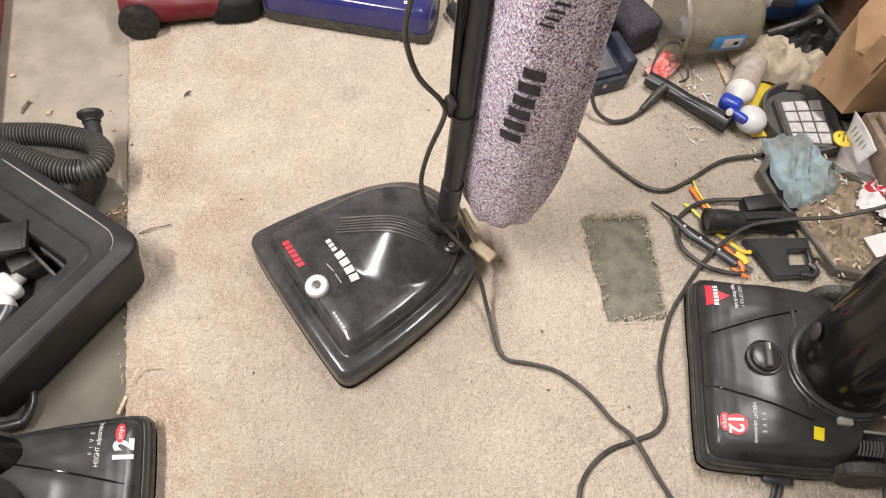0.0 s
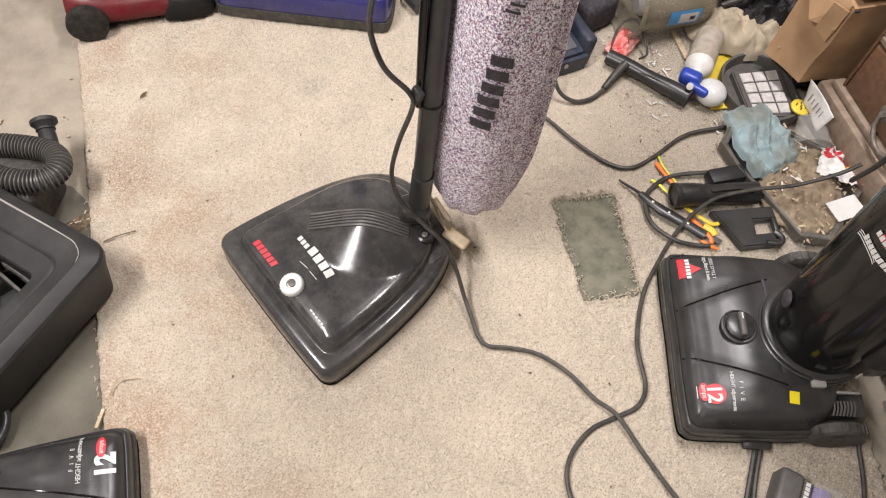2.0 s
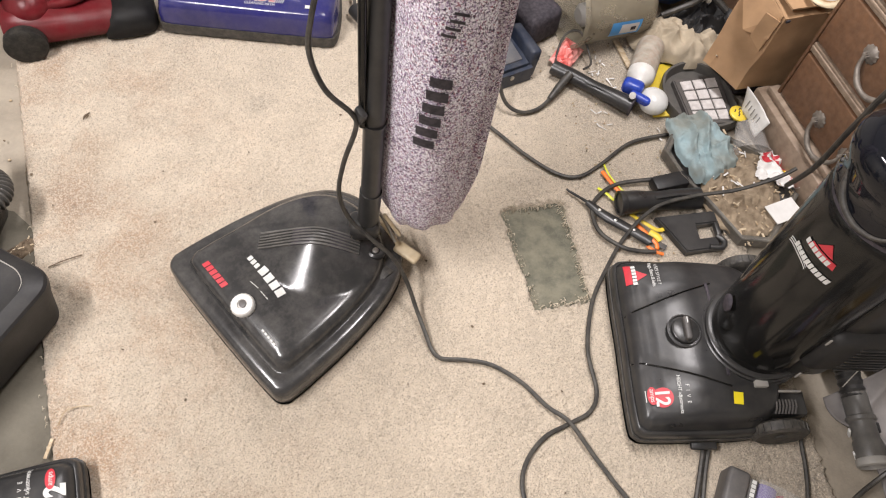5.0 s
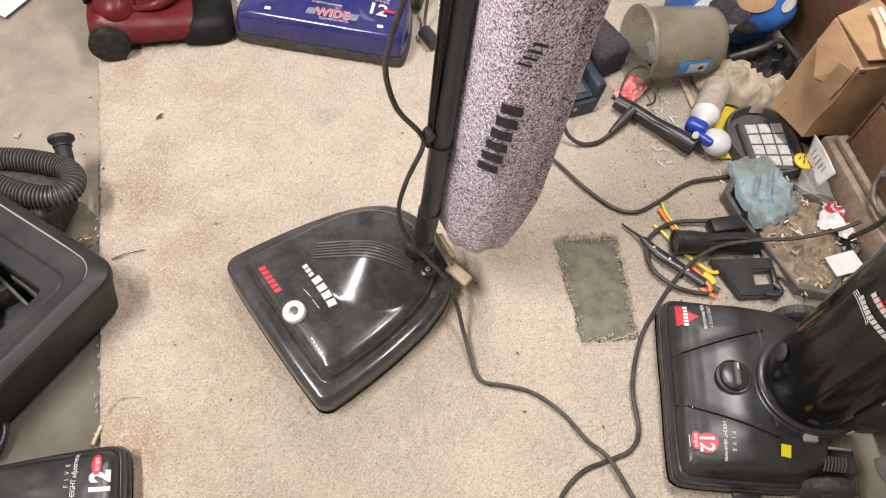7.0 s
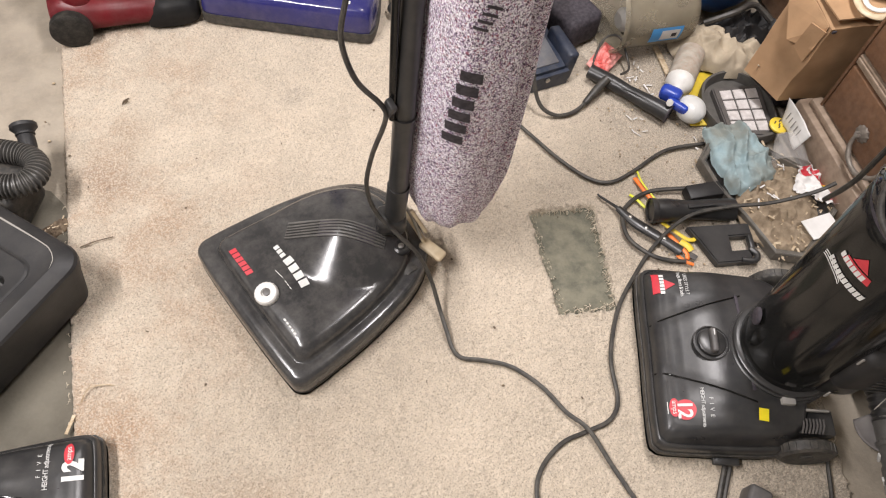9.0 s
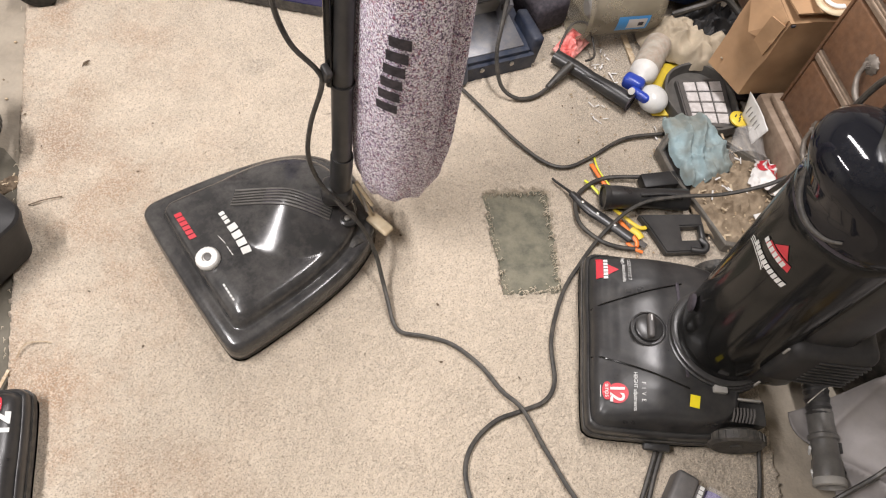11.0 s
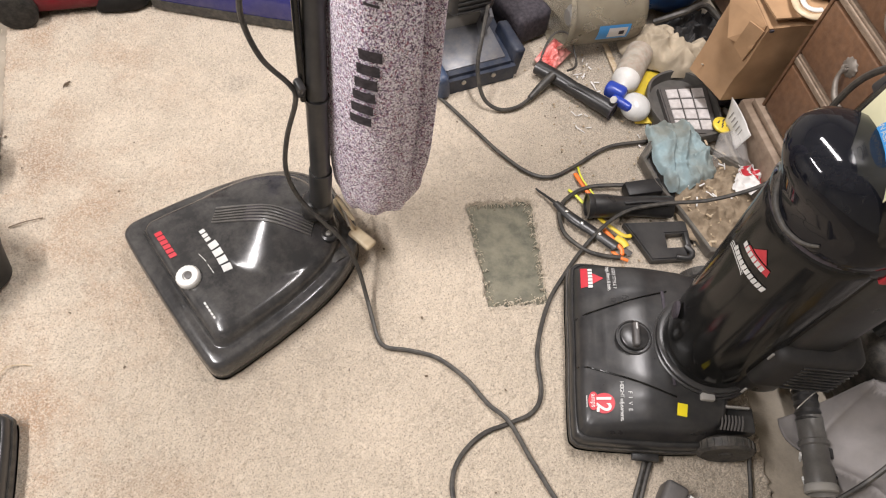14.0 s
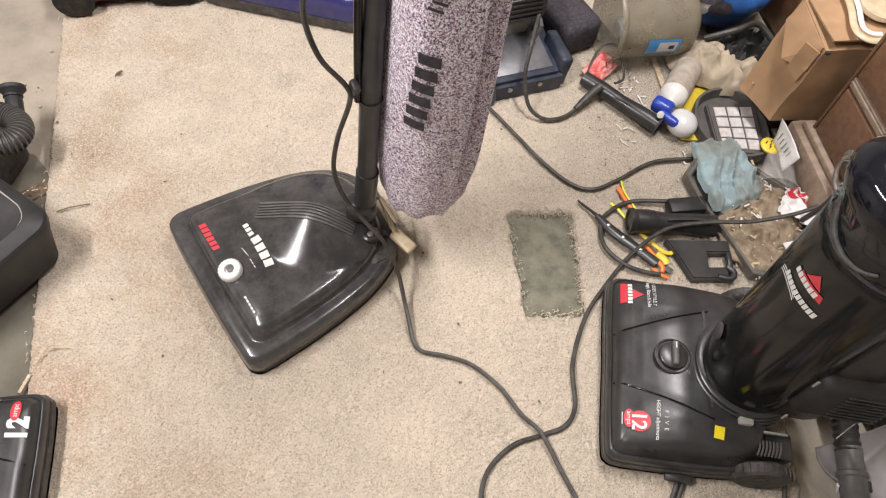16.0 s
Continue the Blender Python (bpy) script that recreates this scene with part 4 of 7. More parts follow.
    part("port", lathe([(0.016, 0.0), (0.016, 0.004), (0.013, 0.006), (0.001, 0.005)], 24, pose(0.247 + 0.0925 * math.cos(radians(172)), 0.0925 * math.sin(radians(172)), 0.215, 0, -90, -8)), INK, vac)
    # rear spine with its switch, side motor housing with ribs
    part("spine", rbox(0.10, 0.13, 0.60, (0.335, -0.02, 0.40), 0.025, (0, 4, 0), 3), BLACK, vac)
    housing = part("motor_housing", rbox(0.15, 0.085, 0.13, (0.345, -0.062, 0.245), 0.022, (0, 0, 0), 4), CHARCOAL, vac, "black motor housing with cooling ribs")
    for k in range(8):
        part("cooling_rib", rbox(0.085, 0.004, 0.004, (0.365, -0.105, 0.20 + 0.012 * k), 0.001), BLACK, housing)
    part("red_switch", rbox(0.013, 0.014, 0.020, (0.296, -0.088, 0.548), 0.003), REDPRINT, vac, "red rocker switch")
    part("hose_clip", rbox(0.016, 0.02, 0.05, (0.243, 0.08, 0.72), 0.005, (0, 20, 0)), BLACK, vac)
    for u, v, z in ((0.262, -0.098, 0.30), (0.275, -0.105, 0.17)):
        part("clip", rbox(0.004, 0.003, 0.02, (u, v, z), 0.001), GREY, vac)
    part("release_pedal", rbox(0.05, 0.02, 0.01, (0.145, -0.188, 0.02), 0.003), BLACK, vac)
    return vac


power_vacuum()


def corner_vacuum():
    m = pose(-0.489, 0.173, 0, 0, 0, 180 - 3)
    vac = thing("upright_vacuum", "charcoal upright vacuum with a white printed 12 on its nozzle", "vacuum cleaner", m)
    foot = nozzle_foot()
    part("nozzle_cover", foot.skin(0.02), BLACK, vac, "scuffed black nozzle cover", sharp=55)
    part("bumper", foot.band(0.004, 0.022, 0.036), RUBBER, vac)
    part("skirt", foot.band(-0.004, 0.004, 0.02), DARKGREY, vac)
    part("lettering", letters("12", 0.039, foot.lay(0.034, -0.112), spacing=1.08, bold=0.002), PRINT, vac)
    part("red_oval", decal(disc(0.018, 0, 0, 24, 0.0075), foot.lay(0.041, -0.143, 0, 0.003)), REDPRINT, vac, "red printed oval")
    part("lettering", letters("amps", 0.0115, foot.lay(0.041, -0.143, 0, 0.004)), PRINT, vac)
    part("lettering", letters("F I V E", 0.009, foot.lay(0.083, -0.128), spacing=1.6), PRINT, vac)
    part("lettering", letters("HEIGHT adjustments", 0.0105, foot.lay(0.073, -0.128), spacing=0.9), PRINT, vac)
    line = [(0.018 + 0.2 * t, -0.053 - 0.30 * 0.2 * t, 0) for t in np.linspace(0, 1, 8)]
    part("seam", tube([(u, v, foot.height(u, v) + 0.001) for u, v, _ in line], 0.0016, 0.01, 6), GLOSS, vac)
    part("lower_body", lathe([(0.09, 0.08), (0.1, 0.1), (0.1, 0.3), (0.095, 0.5), (0.08, 0.62), (0.04, 0.64)], 48, pose(0.26, 0, 0)), GLOSS, vac, "glossy black body")
    part("side_duct", tube([(0.20, -0.12, 0.06), (0.24, -0.125, 0.115), (0.30, -0.12, 0.14), (0.40, -0.09, 0.15)], 0.035, 0.01, 20), GLOSS, vac, "glossy black duct")
    part("wheel", lathe([(0.03, 0.0), (0.05, 0.004), (0.05, 0.02), (0.03, 0.024)], 30, pose(0.283, -0.158, 0.05, 90, 0, 0)), RUBBER, vac)
    return vac


corner_vacuum()


# ---- red and blue vacuums along the far edge ----
def blue_vacuum():
    m = pose(-0.0085, 1.292, 0, 0, 0, 67.4)
    vac = thing("upright_vacuum", "navy blue upright vacuum nozzle with a grey skirt and white printing", "vacuum cleaner", m)
    foot = Foot([(0.0, 0.0), (0.0, 0.10), (0.002, 0.195), (0.014, 0.212), (0.05, 0.217), (0.12, 0.214), (0.19, 0.20), (0.25, 0.16), (0.28, 0.08), (0.285, 0.0)],
                (0.14, 0.0), [(0.0, 0.04), (0.0, 0.058), (0.02, 0.078), (0.05, 0.092), (0.09, 0.097), (0.16, 0.10), (0.3, 0.104), (0.5, 0.108), (0.8, 0.112), (0.98, 0.112)],
                lambda u, v: 0.03 * smooth(0.09, 0.2, u) * smooth(0.17, 0.1, abs(v)))
    part("nozzle_cover", foot.skin(0.030), BLUE, vac, "glossy navy cover", sharp=55)
    part("skirt", foot.band(0.003, 0.006, 0.032), RUBBER, vac, "dusty dark grey skirt")
    part("lettering", letters("12", 0.056, foot.lay(0.079, -0.135), spacing=0.92, bold=0.0012), PRINT, vac)
    part("red_dash", decal(block(0.03, 0.010, 0, 0, 0.8), foot.lay(0.082, -0.163, 0, 0.003)), REDPRINT, vac, "red printed dash")
    part("lettering", letters("POWER", 0.011, foot.lay(0.111, -0.137), spacing=1.25), PRINT, vac)
    part("print_bar", decal(block(0.042, 0.003), foot.lay(0.121, -0.137)), PRINT, vac)
    part("lettering", letters("WIDE", 0.031, foot.lay(0.042, -0.030, 0, 0.0016), spacing=1.08, bold=0.0016), PRINT, vac)
    part("lettering", letters("WIDE", 0.031, foot.lay(0.042, -0.030, 0, 0.0026), spacing=1.08, bold=0.0002), REDPRINT, vac, "red lettering with a white outline")
    for k in range(5):
        for v0 in (0.013, -0.073):
            part("print_bar", decal(block(0.0016, 0.019, 0, 0, 0.25), foot.lay(0.041, v0 + 0.0048 * k * (1 if v0 > 0 else -1))), PRINT, vac)
    part("lettering", letters("CLEANING PATH", 0.0095, foot.lay(0.0245, -0.036)), PRINT, vac)
    part("lettering", letters("7 HEIGHT adjustments", 0.0085, foot.lay(0.070, -0.010), spacing=0.95), PRINT, vac)
    for v in (0.13, -0.152):
        part("print_block", decal(block(0.015, 0.009), foot.lay(0.028, v)), PRINT, vac)
    part("print_block", decal(block(0.05, 0.03), foot.lay(0.09, 0.14)), PRINT, vac)
    part("red_print_block", decal(block(0.045, 0.012), foot.lay(0.076, 0.14, 0, 0.002)), REDPRINT, vac)
    part("height_dial", lathe([(0.024, 0), (0.024, 0.010), (0.02, 0.014), (0.001, 0.014)], 32, pose(0.10, 0.02, foot.height(0.1, 0.02) - 0.002), 1, 0.001), GREY, vac, "grey dial")
    part("body", lathe([(0.08, 0.09), (0.095, 0.12), (0.095, 0.45), (0.07, 0.5)], 40, pose(0.27, 0, 0)), BLUE, vac)
    part("wheel", lathe([(0.02, 0), (0.04, 0.003), (0.04, 0.02), (0.02, 0.024)], 28, pose(0.25, -0.205, 0.04, 90, 0, 0)), RUBBER, vac)
    part("plug_body", tube([(0.085, -0.285, 0.02), (0.11, -0.262, 0.022), (0.125, -0.25, 0.022)], 0.019, 0.01, 14), BLACK, vac, "black moulded plug")
    part("cord", tube([(0.12, -0.252, 0.02), (0.16, -0.245, 0.03), (0.2, -0.24, 0.08), (0.2, -0.2, 0.10)], 0.0042, 0.01, 8), CORD, vac)
    return vac


blue_vacuum()


def red_vacuum():
    m = pose(-0.40, 1.462, 0)
    vac = thing("stick_vacuum", "red vacuum with a black nozzle at the carpet corner", "vacuum cleaner", m)
    loops = []
    for x, y0, y1, h in ((-0.150, -0.070, 0.17, 0.060), (-0.145, -0.080, 0.18, 0.090), (-0.11, -0.084, 0.19, 0.104), (-0.06, -0.085, 0.2, 0.088), (0.0, -0.086, 0.2, 0.084), (0.07, -0.088, 0.2, 0.082), (0.115, -0.09, 0.2, 0.072), (0.135, -0.088, 0.2, 0.058)):
        loop = []
        for y, z in ((y0 + 0.006, 0.022), (y0, 0.03), (y0, h * 0.62), (y0 + 0.012, h * 0.86), (y0 + 0.035, h), (y1 - 0.04, h), (y1 - 0.01, h * 0.85), (y1, h * 0.5), (y1, 0.022)):
            loop.append((x, y, z))
        loops.append(loop)
    bm = rings(loops)
    bmesh.ops.bevel(bm, geom=[e for e in bm.edges], offset=0.002, segments=2, affect="EDGES")
    part("shell", bm, RED, vac, "glossy red plastic shell")
    loops = []
    for x, y0, y1, h in ((0.068, -0.0885, 0.2, 0.034), (0.080, -0.093, 0.205, 0.058), (0.104, -0.096, 0.205, 0.078), (0.14, -0.097, 0.205, 0.074), (0.168, -0.094, 0.205, 0.066), (0.184, -0.084, 0.2, 0.054), (0.191, -0.068, 0.19, 0.038), (0.192, -0.06, 0.18, 0.02)):
        loops.append([(x, y, z) for y, z in ((y0 + 0.006, 0.006), (y0, 0.014), (y0, h * 0.7), (y0 + 0.014, h * 0.95), (y0 + 0.04, h), (y1 - 0.03, h), (y1, h * 0.6), (y1, 0.006))])
    part("nozzle", rings(loops), CHARCOAL, vac, "dusty black nozzle", sharp=60)
    for y, s in ((-0.112, 1), (0.19, 1)):
        wheel = part("wheel", lathe([(0.03, 0.0), (0.044, 0.002), (0.047, 0.008), (0.047, 0.026), (0.040, 0.03)], 40, pose(-0.105, y + 0.03, 0.047, 90, 0, 0)), RUBBER, vac)
        part("hub", lathe([(0.041, 0.0), (0.040, 0.003), (0.028, 0.005), (0.001, 0.006)], 36, pose(-0.105, y + 0.003, 0.047, 90, 0, 0)), RUBBER, wheel, "plain dark wheel cover")
    ball = bmesh.new()
    bmesh.ops.create_uvsphere(ball, u_segments=32, v_segments=16, radius=0.052, matrix=Matrix.Translation((-0.082, -0.015, 0.085)) @ Matrix.Diagonal((1, 1, 0.85, 1)))
    part("pivot_ball", ball, RED, vac)
    part("neck", tube([(-0.06, 0.04, 0.09), (-0.05, 0.075, 0.16), (-0.03, 0.12, 0.35)], [0.05, 0.052, 0.05], 0.015, 24), REDDARK, vac)
    part("ridge", tube([(-0.04, -0.03, 0.088), (0.02, -0.035, 0.098), (0.07, 0.0, 0.105), (0.09, 0.08, 0.11)], [0.008, 0.014, 0.016, 0.016], 0.01, 12), RED, vac)
    part("hose", tube([(-0.13, 0.0, 0.10), (-0.145, 0.06, 0.14), (-0.14, 0.14, 0.22), (-0.12, 0.2, 0.34)], 0.02, 0.005, 14, 0.003), RUBBER, vac, "black ribbed hose")
    for i in range(2):
        part("print_bar", decal(block(0.05, 0.004), lambda x, y, i=i: (0.045 + 0.008 * i + 0.25 * x, -0.045 + x * 0.95, 0.0985 - 0.21 * (0.008 * i + 0.25 * x)), 0), PRINT, vac)
    return vac


red_vacuum()


# ---- charcoal case, hose and scraps at the west side ----
def charcoal_case():
    m = pose(-0.752, 0.663, 0, 0, 0, 45)
    case = thing("plastic_case", "large charcoal plastic machine case with an open top, on the concrete", "case", m)

    def loop(half, r, z, n=6):
        out = []
        for sx, sy, a0 in ((1, 1, 0), (-1, 1, 90), (-1, -1, 180), (1, -1, 270)):
            for k in range(n + 1):
                a = radians(a0 + 90 * k / n)
                out.append((sx * (half - r) + r * math.cos(a), sy * (half - r) + r * math.sin(a), z))
        return out
    # the middle corner of the case is its east one
    prof = [(0.143, 0.03, -0.008), (0.149, 0.034, 0.0), (0.165, 0.038, 0.04), (0.181, 0.042, 0.09), (0.189, 0.044, 0.118), (0.191, 0.044, 0.130), (0.189, 0.044, 0.139), (0.183, 0.042, 0.1455), (0.177, 0.041, 0.149), (0.172, 0.04, 0.151), (0.169, 0.039, 0.1495),
            (0.140, 0.03, 0.1495), (0.1385, 0.03, 0.1475), (0.137, 0.03, 0.1495), (0.131, 0.02, 0.149), (0.129, 0.02, 0.145), (0.124, 0.02, 0.03), (0.12, 0.02, 0.025)]
    part("shell", bm, RED, vac, "glossy red plastic shell")
    loops = []
    for x, y0, y1, h in ((0.082, -0.0905, 0.2, 0.03), (0.098, -0.093, 0.205, 0.056), (0.125, -0.095, 0.205, 0.068), (0.165, -0.095, 0.205, 0.062), (0.178, -0.085, 0.2, 0.048), (0.182, -0.07, 0.19, 0.03)):
        loops.append([(x, y, z) for y, z in ((y0 + 0.006, 0.006), (y0, 0.014), (y0, h * 0.7), (y0 + 0.014, h * 0.95), (y0 + 0.04, h), (y1 - 0.03, h), (y1, h * 0.6), (y1, 0.006))])
    part("nozzle", rings(loops), BLACK, vac, "dusty black nozzle")
    for y, s in ((-0.112, 1), (0.19, 1)):
        wheel = part("wheel", lathe([(0.03, 0.0), (0.05, 0.002), (0.054, 0.008), (0.054, 0.026), (0.045, 0.03)], 40, pose(-0.105, y + 0.03, 0.054, 90, 0, 0)), RUBBER, vac)
        part("hub", lathe([(0.03, 0.0), (0.028, 0.003), (0.012, 0.004), (0.010, 0.007), (0.001, 0.007)], 28, pose(-0.105, y + 0.001, 0.054, 90, 0, 0)), CHARCOAL, wheel)
    ball = bmesh.new()
    bmesh.ops.create_uvsphere(ball, u_segments=32, v_segments=16, radius=0.052, matrix=Matrix.Translation((-0.082, -0.015, 0.085)) @ Matrix.Diagonal((1, 1, 0.85, 1)))
    part("pivot_ball", ball, RED, vac)
    part("neck", tube([(-0.06, 0.04, 0.09), (-0.05, 0.075, 0.16), (-0.03, 0.12, 0.35)], [0.05, 0.052, 0.05], 0.015, 24), REDDARK, vac)
    part("ridge", tube([(-0.04, -0.03, 0.088), (0.02, -0.035, 0.098), (0.07, 0.0, 0.105), (0.09, 0.08, 0.11)], [0.008, 0.014, 0.016, 0.016], 0.01, 12), RED, vac)
    part("hose", tube([(-0.13, 0.0, 0.10), (-0.145, 0.06, 0.14), (-0.14, 0.14, 0.22), (-0.12, 0.2, 0.34)], 0.02, 0.005, 14, 0.003), RUBBER, vac, "black ribbed hose")
    for i in range(2):
        part("print_bar", decal(block(0.05, 0.004), lambda x, y, i=i: (0.045 + 0.008 * i + 0.25 * x, -0.045 + x * 0.95, 0.0985 - 0.21 * (0.008 * i + 0.25 * x)), 0), PRINT, vac)
    return vac


red_vacuum()


# ---- charcoal case, hose and scraps at the west side ----
def charcoal_case():
    m = pose(-0.752, 0.663, 0, 0, 0, 45)
    case = thing("plastic_case", "large charcoal plastic machine case with an open top, on the concrete", "case", m)

    def loop(half, r, z, n=6):
        out = []
        for sx, sy, a0 in ((1, 1, 0), (-1, 1, 90), (-1, -1, 180), (1, -1, 270)):
            for k in range(n + 1):
                a = radians(a0 + 90 * k / n)
                out.append((sx * (half - r) + r * math.cos(a), sy * (half - r) + r * math.sin(a), z))
        return out
    # the middle corner of the case is its east one
    prof = [(0.178, 0.03, 0.004, 0), (0.184, 0.035, 0.01, 0), (0.196, 0.04, 0.09, 0), (0.203, 0.042, 0.122, 0), (0.203, 0.042, 0.134, 0), (0.200, 0.042, 0.140, 0), (0.182, 0.04, 0.1535, 0), (0.179, 0.039, 0.1545, 0), (0.176, 0.038, 0.153, 0),
            (0.150, 0.03, 0.1515, 0.5), (0.1465, 0.03, 0.1490, 0.5), (0.143, 0.03, 0.1515, 0.5), (0.119, 0.014, 0.1505, 1), (0.1165, 0.012, 0.147, 1), (0.112, 0.012, 0.05, 1), (0.11, 0.012, 0.045, 1)]
    part("shell", rings([[(x - 0.026 * k, y - 0.012 * k, z) for x, y, z in loop(h, r, z)] for h, r, z, k in prof]), CHARCOAL, case, "scuffed charcoal shell with a rounded rim", sharp=24)
    # thin grey line along part of the rim, tapering at its ends
    part("worn_crease", tube([(0.178, 0.15, 0.1535), (0.178, 0.0, 0.1540), (0.178, -0.12, 0.1540), (0.174, -0.150, 0.1538), (0.160, -0.170, 0.1532), (0.140, -0.177, 0.1525)], [0.001, 0.0016, 0.002, 0.0018, 0.0012, 0.0006], 0.008, 8), GREY, case, "pale edge of the rim")
    for k in range(7):
        part("rim_notch", rbox(0.002, 0.016 + 0.004 * (k % 2), 0.002, (-0.055 + 0.019 * k, 0.156, 0.1495), 0.0005, (0, 0, 12 * (k % 3 - 1))), RUBBER, case)
    part("cover_plate", rbox(0.19, 0.062, 0.012, (0.02, 0.045, 0.150), 0.002, (2, 3, -44)), CHARCOAL, case, "loose dark cover plate")
    part("plate_lip", rbox(0.008, 0.062, 0.016, (0.086, -0.021, 0.150), 0.002, (2, 3, -44)), CHARCOAL, case)
    part("inner_wall", rbox(0.006, 0.12, 0.09, (0.068, -0.06, 0.08), 0.002, (0, 0, -8)), RUBBER, case)
    part("inner_box", rbox(0.10, 0.04, 0.06, (0.075, -0.02, 0.07), 0.005, (0, 0, -20)), RUBBER, case)
    part("inner_tube", tube([(0.085, -0.11, 0.09), (0.09, -0.05, 0.11), (0.085, 0.02, 0.10)], 0.006, 0.01, 10), RUBBER, case)
    part("inner_pipe", tube([(-0.12, -0.10, 0.105), (-0.05, -0.098, 0.112), (-0.028, -0.09, 0.115)], 0.02, 0.01, 18), BLACK, case)
    bottle = thing("white_bottle", "pale white plastic bottle lying inside the charcoal case", "bottle", pose(-0.765, 0.615, 0.075, 0, 0, 35))
    part("bottle_body", rbox(0.13, 0.10, 0.05, (-0.03, 0.0, 0.012), 0.018, (0, 6, 6), 4), WHITE, bottle)
    part("shoulder", rbox(0.03, 0.06, 0.036, (0.045, 0.008, 0.004), 0.012, (0, 6, 6), 3), WHITE, bottle)
    part("cap", lathe([(0.014, 0), (0.014, 0.016), (0.012, 0.018)], 24, pose(0.056, 0.009, 0.002, 0, 80, 10)), GREY, bottle)
    # loop handle of something out of view to the west; its plate is added
    grip = thing("plastic_hanger", "black plastic loop handle on the concrete by the case", "plastic part", pose(-0.78, 0.43, -0.012))
    part("loop", tube([(-0.14, 0.045, 0.03), (-0.02, 0.043, 0.03), (0.052, 0.038, 0.03), (0.072, 0.026, 0.028), (0.076, 0.004, 0.026), (0.066, -0.022, 0.026), (0.04, -0.033, 0.028), (-0.14, -0.03, 0.03)], 0.0085, 0.006, 14), BLACK, grip)
    part("plate", rbox(0.19, 0.055, 0.02, (-0.035, 0.006, 0.0105), 0.004), RUBBER, grip)


charcoal_case()


def hose_thing():
    hose = thing("vacuum_hose", "grey ribbed vacuum hose in a loop with a flared end", "hose", pose(-0.66, 0.93, 0))
    w = pose(-0.66, 0.93, 0)
    part("ribbed_hose", tube([(-0.93, 1.01, 0.085), (-0.85, 1.015, 0.09), (-0.78, 1.014, 0.095), (-0.726, 1.004, 0.098), (-0.671, 0.991, 0.10), (-0.622, 0.973, 0.10), (-0.580, 0.950, 0.10), (-0.562, 0.918, 0.103), (-0.571, 0.887, 0.106), (-0.603, 0.874, 0.11), (-0.652, 0.889, 0.112), (-0.718, 0.928, 0.116), (-0.774, 0.962, 0.12), (-0.84, 0.99, 0.14), (-0.93, 0.985, 0.15)],
                              0.0250, 0.0018, 20, 0.0065, cycle=2), HOSEMAT, hose, "ribbed dark grey tube", world=w, sharp=22)
    part("connector", tube([(-0.585, 0.955, 0.085), (-0.583, 0.985, 0.096), (-0.586, 1.012, 0.104)], [0.019, 0.018, 0.016], 0.008, 20), CHARCOAL, hose, world=w)
    part("flared_end", lathe([(0.016, 0.0), (0.019, 0.002), (0.019, 0.005), (0.0175, 0.006), (0.019, 0.009), (0.0225, 0.013), (0.0265, 0.017), (0.0265, 0.024), (0.024, 0.026), (0.021, 0.024), (0.018, 0.012), (0.001, 0.012)], 32, between((-0.585, 1.005, 0.102), (-0.588, 1.045, 0.118))), CHARCOAL, hose, "dark flared end", world=w)
    part("support_body", rbox(0.26, 0.11, 0.10, (-0.72, 0.945, 0.038), 0.02, (0, 0, -24), 3), RUBBER, hose, world=w)


hose_thing()
rag = thing("dirt_clump", "clump of dry brown fluff on the concrete", "debris", pose(-0.572, 0.838, -0.012, 0, 0, 25))
part("clump", crumple(0.07, 0.032, 0.014, 8, 34, 90, 0.9), DIRT, rag)
for k, (x, y, z, a) in enumerate(((-0.012, 0.004, 0.012, 20), (0.012, -0.004, 0.012, -15), (0.02, 0.006, 0.010, 50))):
    part("straw", rbox(0.03, 0.003, 0.002, (x, y, z), 0.0006, (0, 6, a)), CHIP, rag)
tagged(part("red_panel", rbox(0.04, 0.62, 0.10, (-0.868, 1.40, 0.05), 0.006, (0, 0, 1.5)), RED), "red painted metal panel edge on the floor", "panel")
tagged(part("paper_sheet", rbox(0.16, 0.13, 0.002, (-0.79, 1.655, 0.002), 0, (0, 0, -40)), PAPER, smooth=False), "blank white sheet of paper on the concrete", "paper")


def scatter(name, label, items, mat, category="debris"):
    bms = []
    for x, y, z, sx, sy, sz, rz, ry in items:
        bms.append(rbox(sx, sy, sz, (x, y, z + sz / 2), min(sx, sy, sz) * 0.3, (0, ry, rz), 1))
    return tagged(part(name, join(*bms), mat), label, category, kind="stuff")


rng = random.Random(5)
tagged(part("twig", join(tube([(-0.787, 1.168, -0.008), (-0.783, 1.18, -0.006), (-0.777, 1.19, -0.006), (-0.775, 1.206, -0.008)], [0.0025, 0.0045, 0.003, 0.0015], 0.004, 7), tube([(-0.783, 1.184, -0.006), (-0.774, 1.194, -0.003), (-0.765, 1.197, -0.007)], [0.003, 0.0025, 0.001], 0.004, 7)), DIRT), "short dark twig scrap on the concrete", "debris")
tagged(part("bark_scrap", join(tube([(-0.012, 0, 0.002), (-0.003, 0.002, 0.003), (0.011, -0.001, 0.002)], [0.001, 0.0028, 0.0012], 0.003, 6), tube([(-0.006, -0.004, 0.002), (0.003, -0.004, 0.003)], [0.0012, 0.0018], 0.003, 6)), DIRT, None), "small dark scrap on the beige carpet", "debris")
bpy.data.objects["bark_scrap"].matrix_basis = pose(-0.408, 1.152, 0.001, 0, 0, 50)
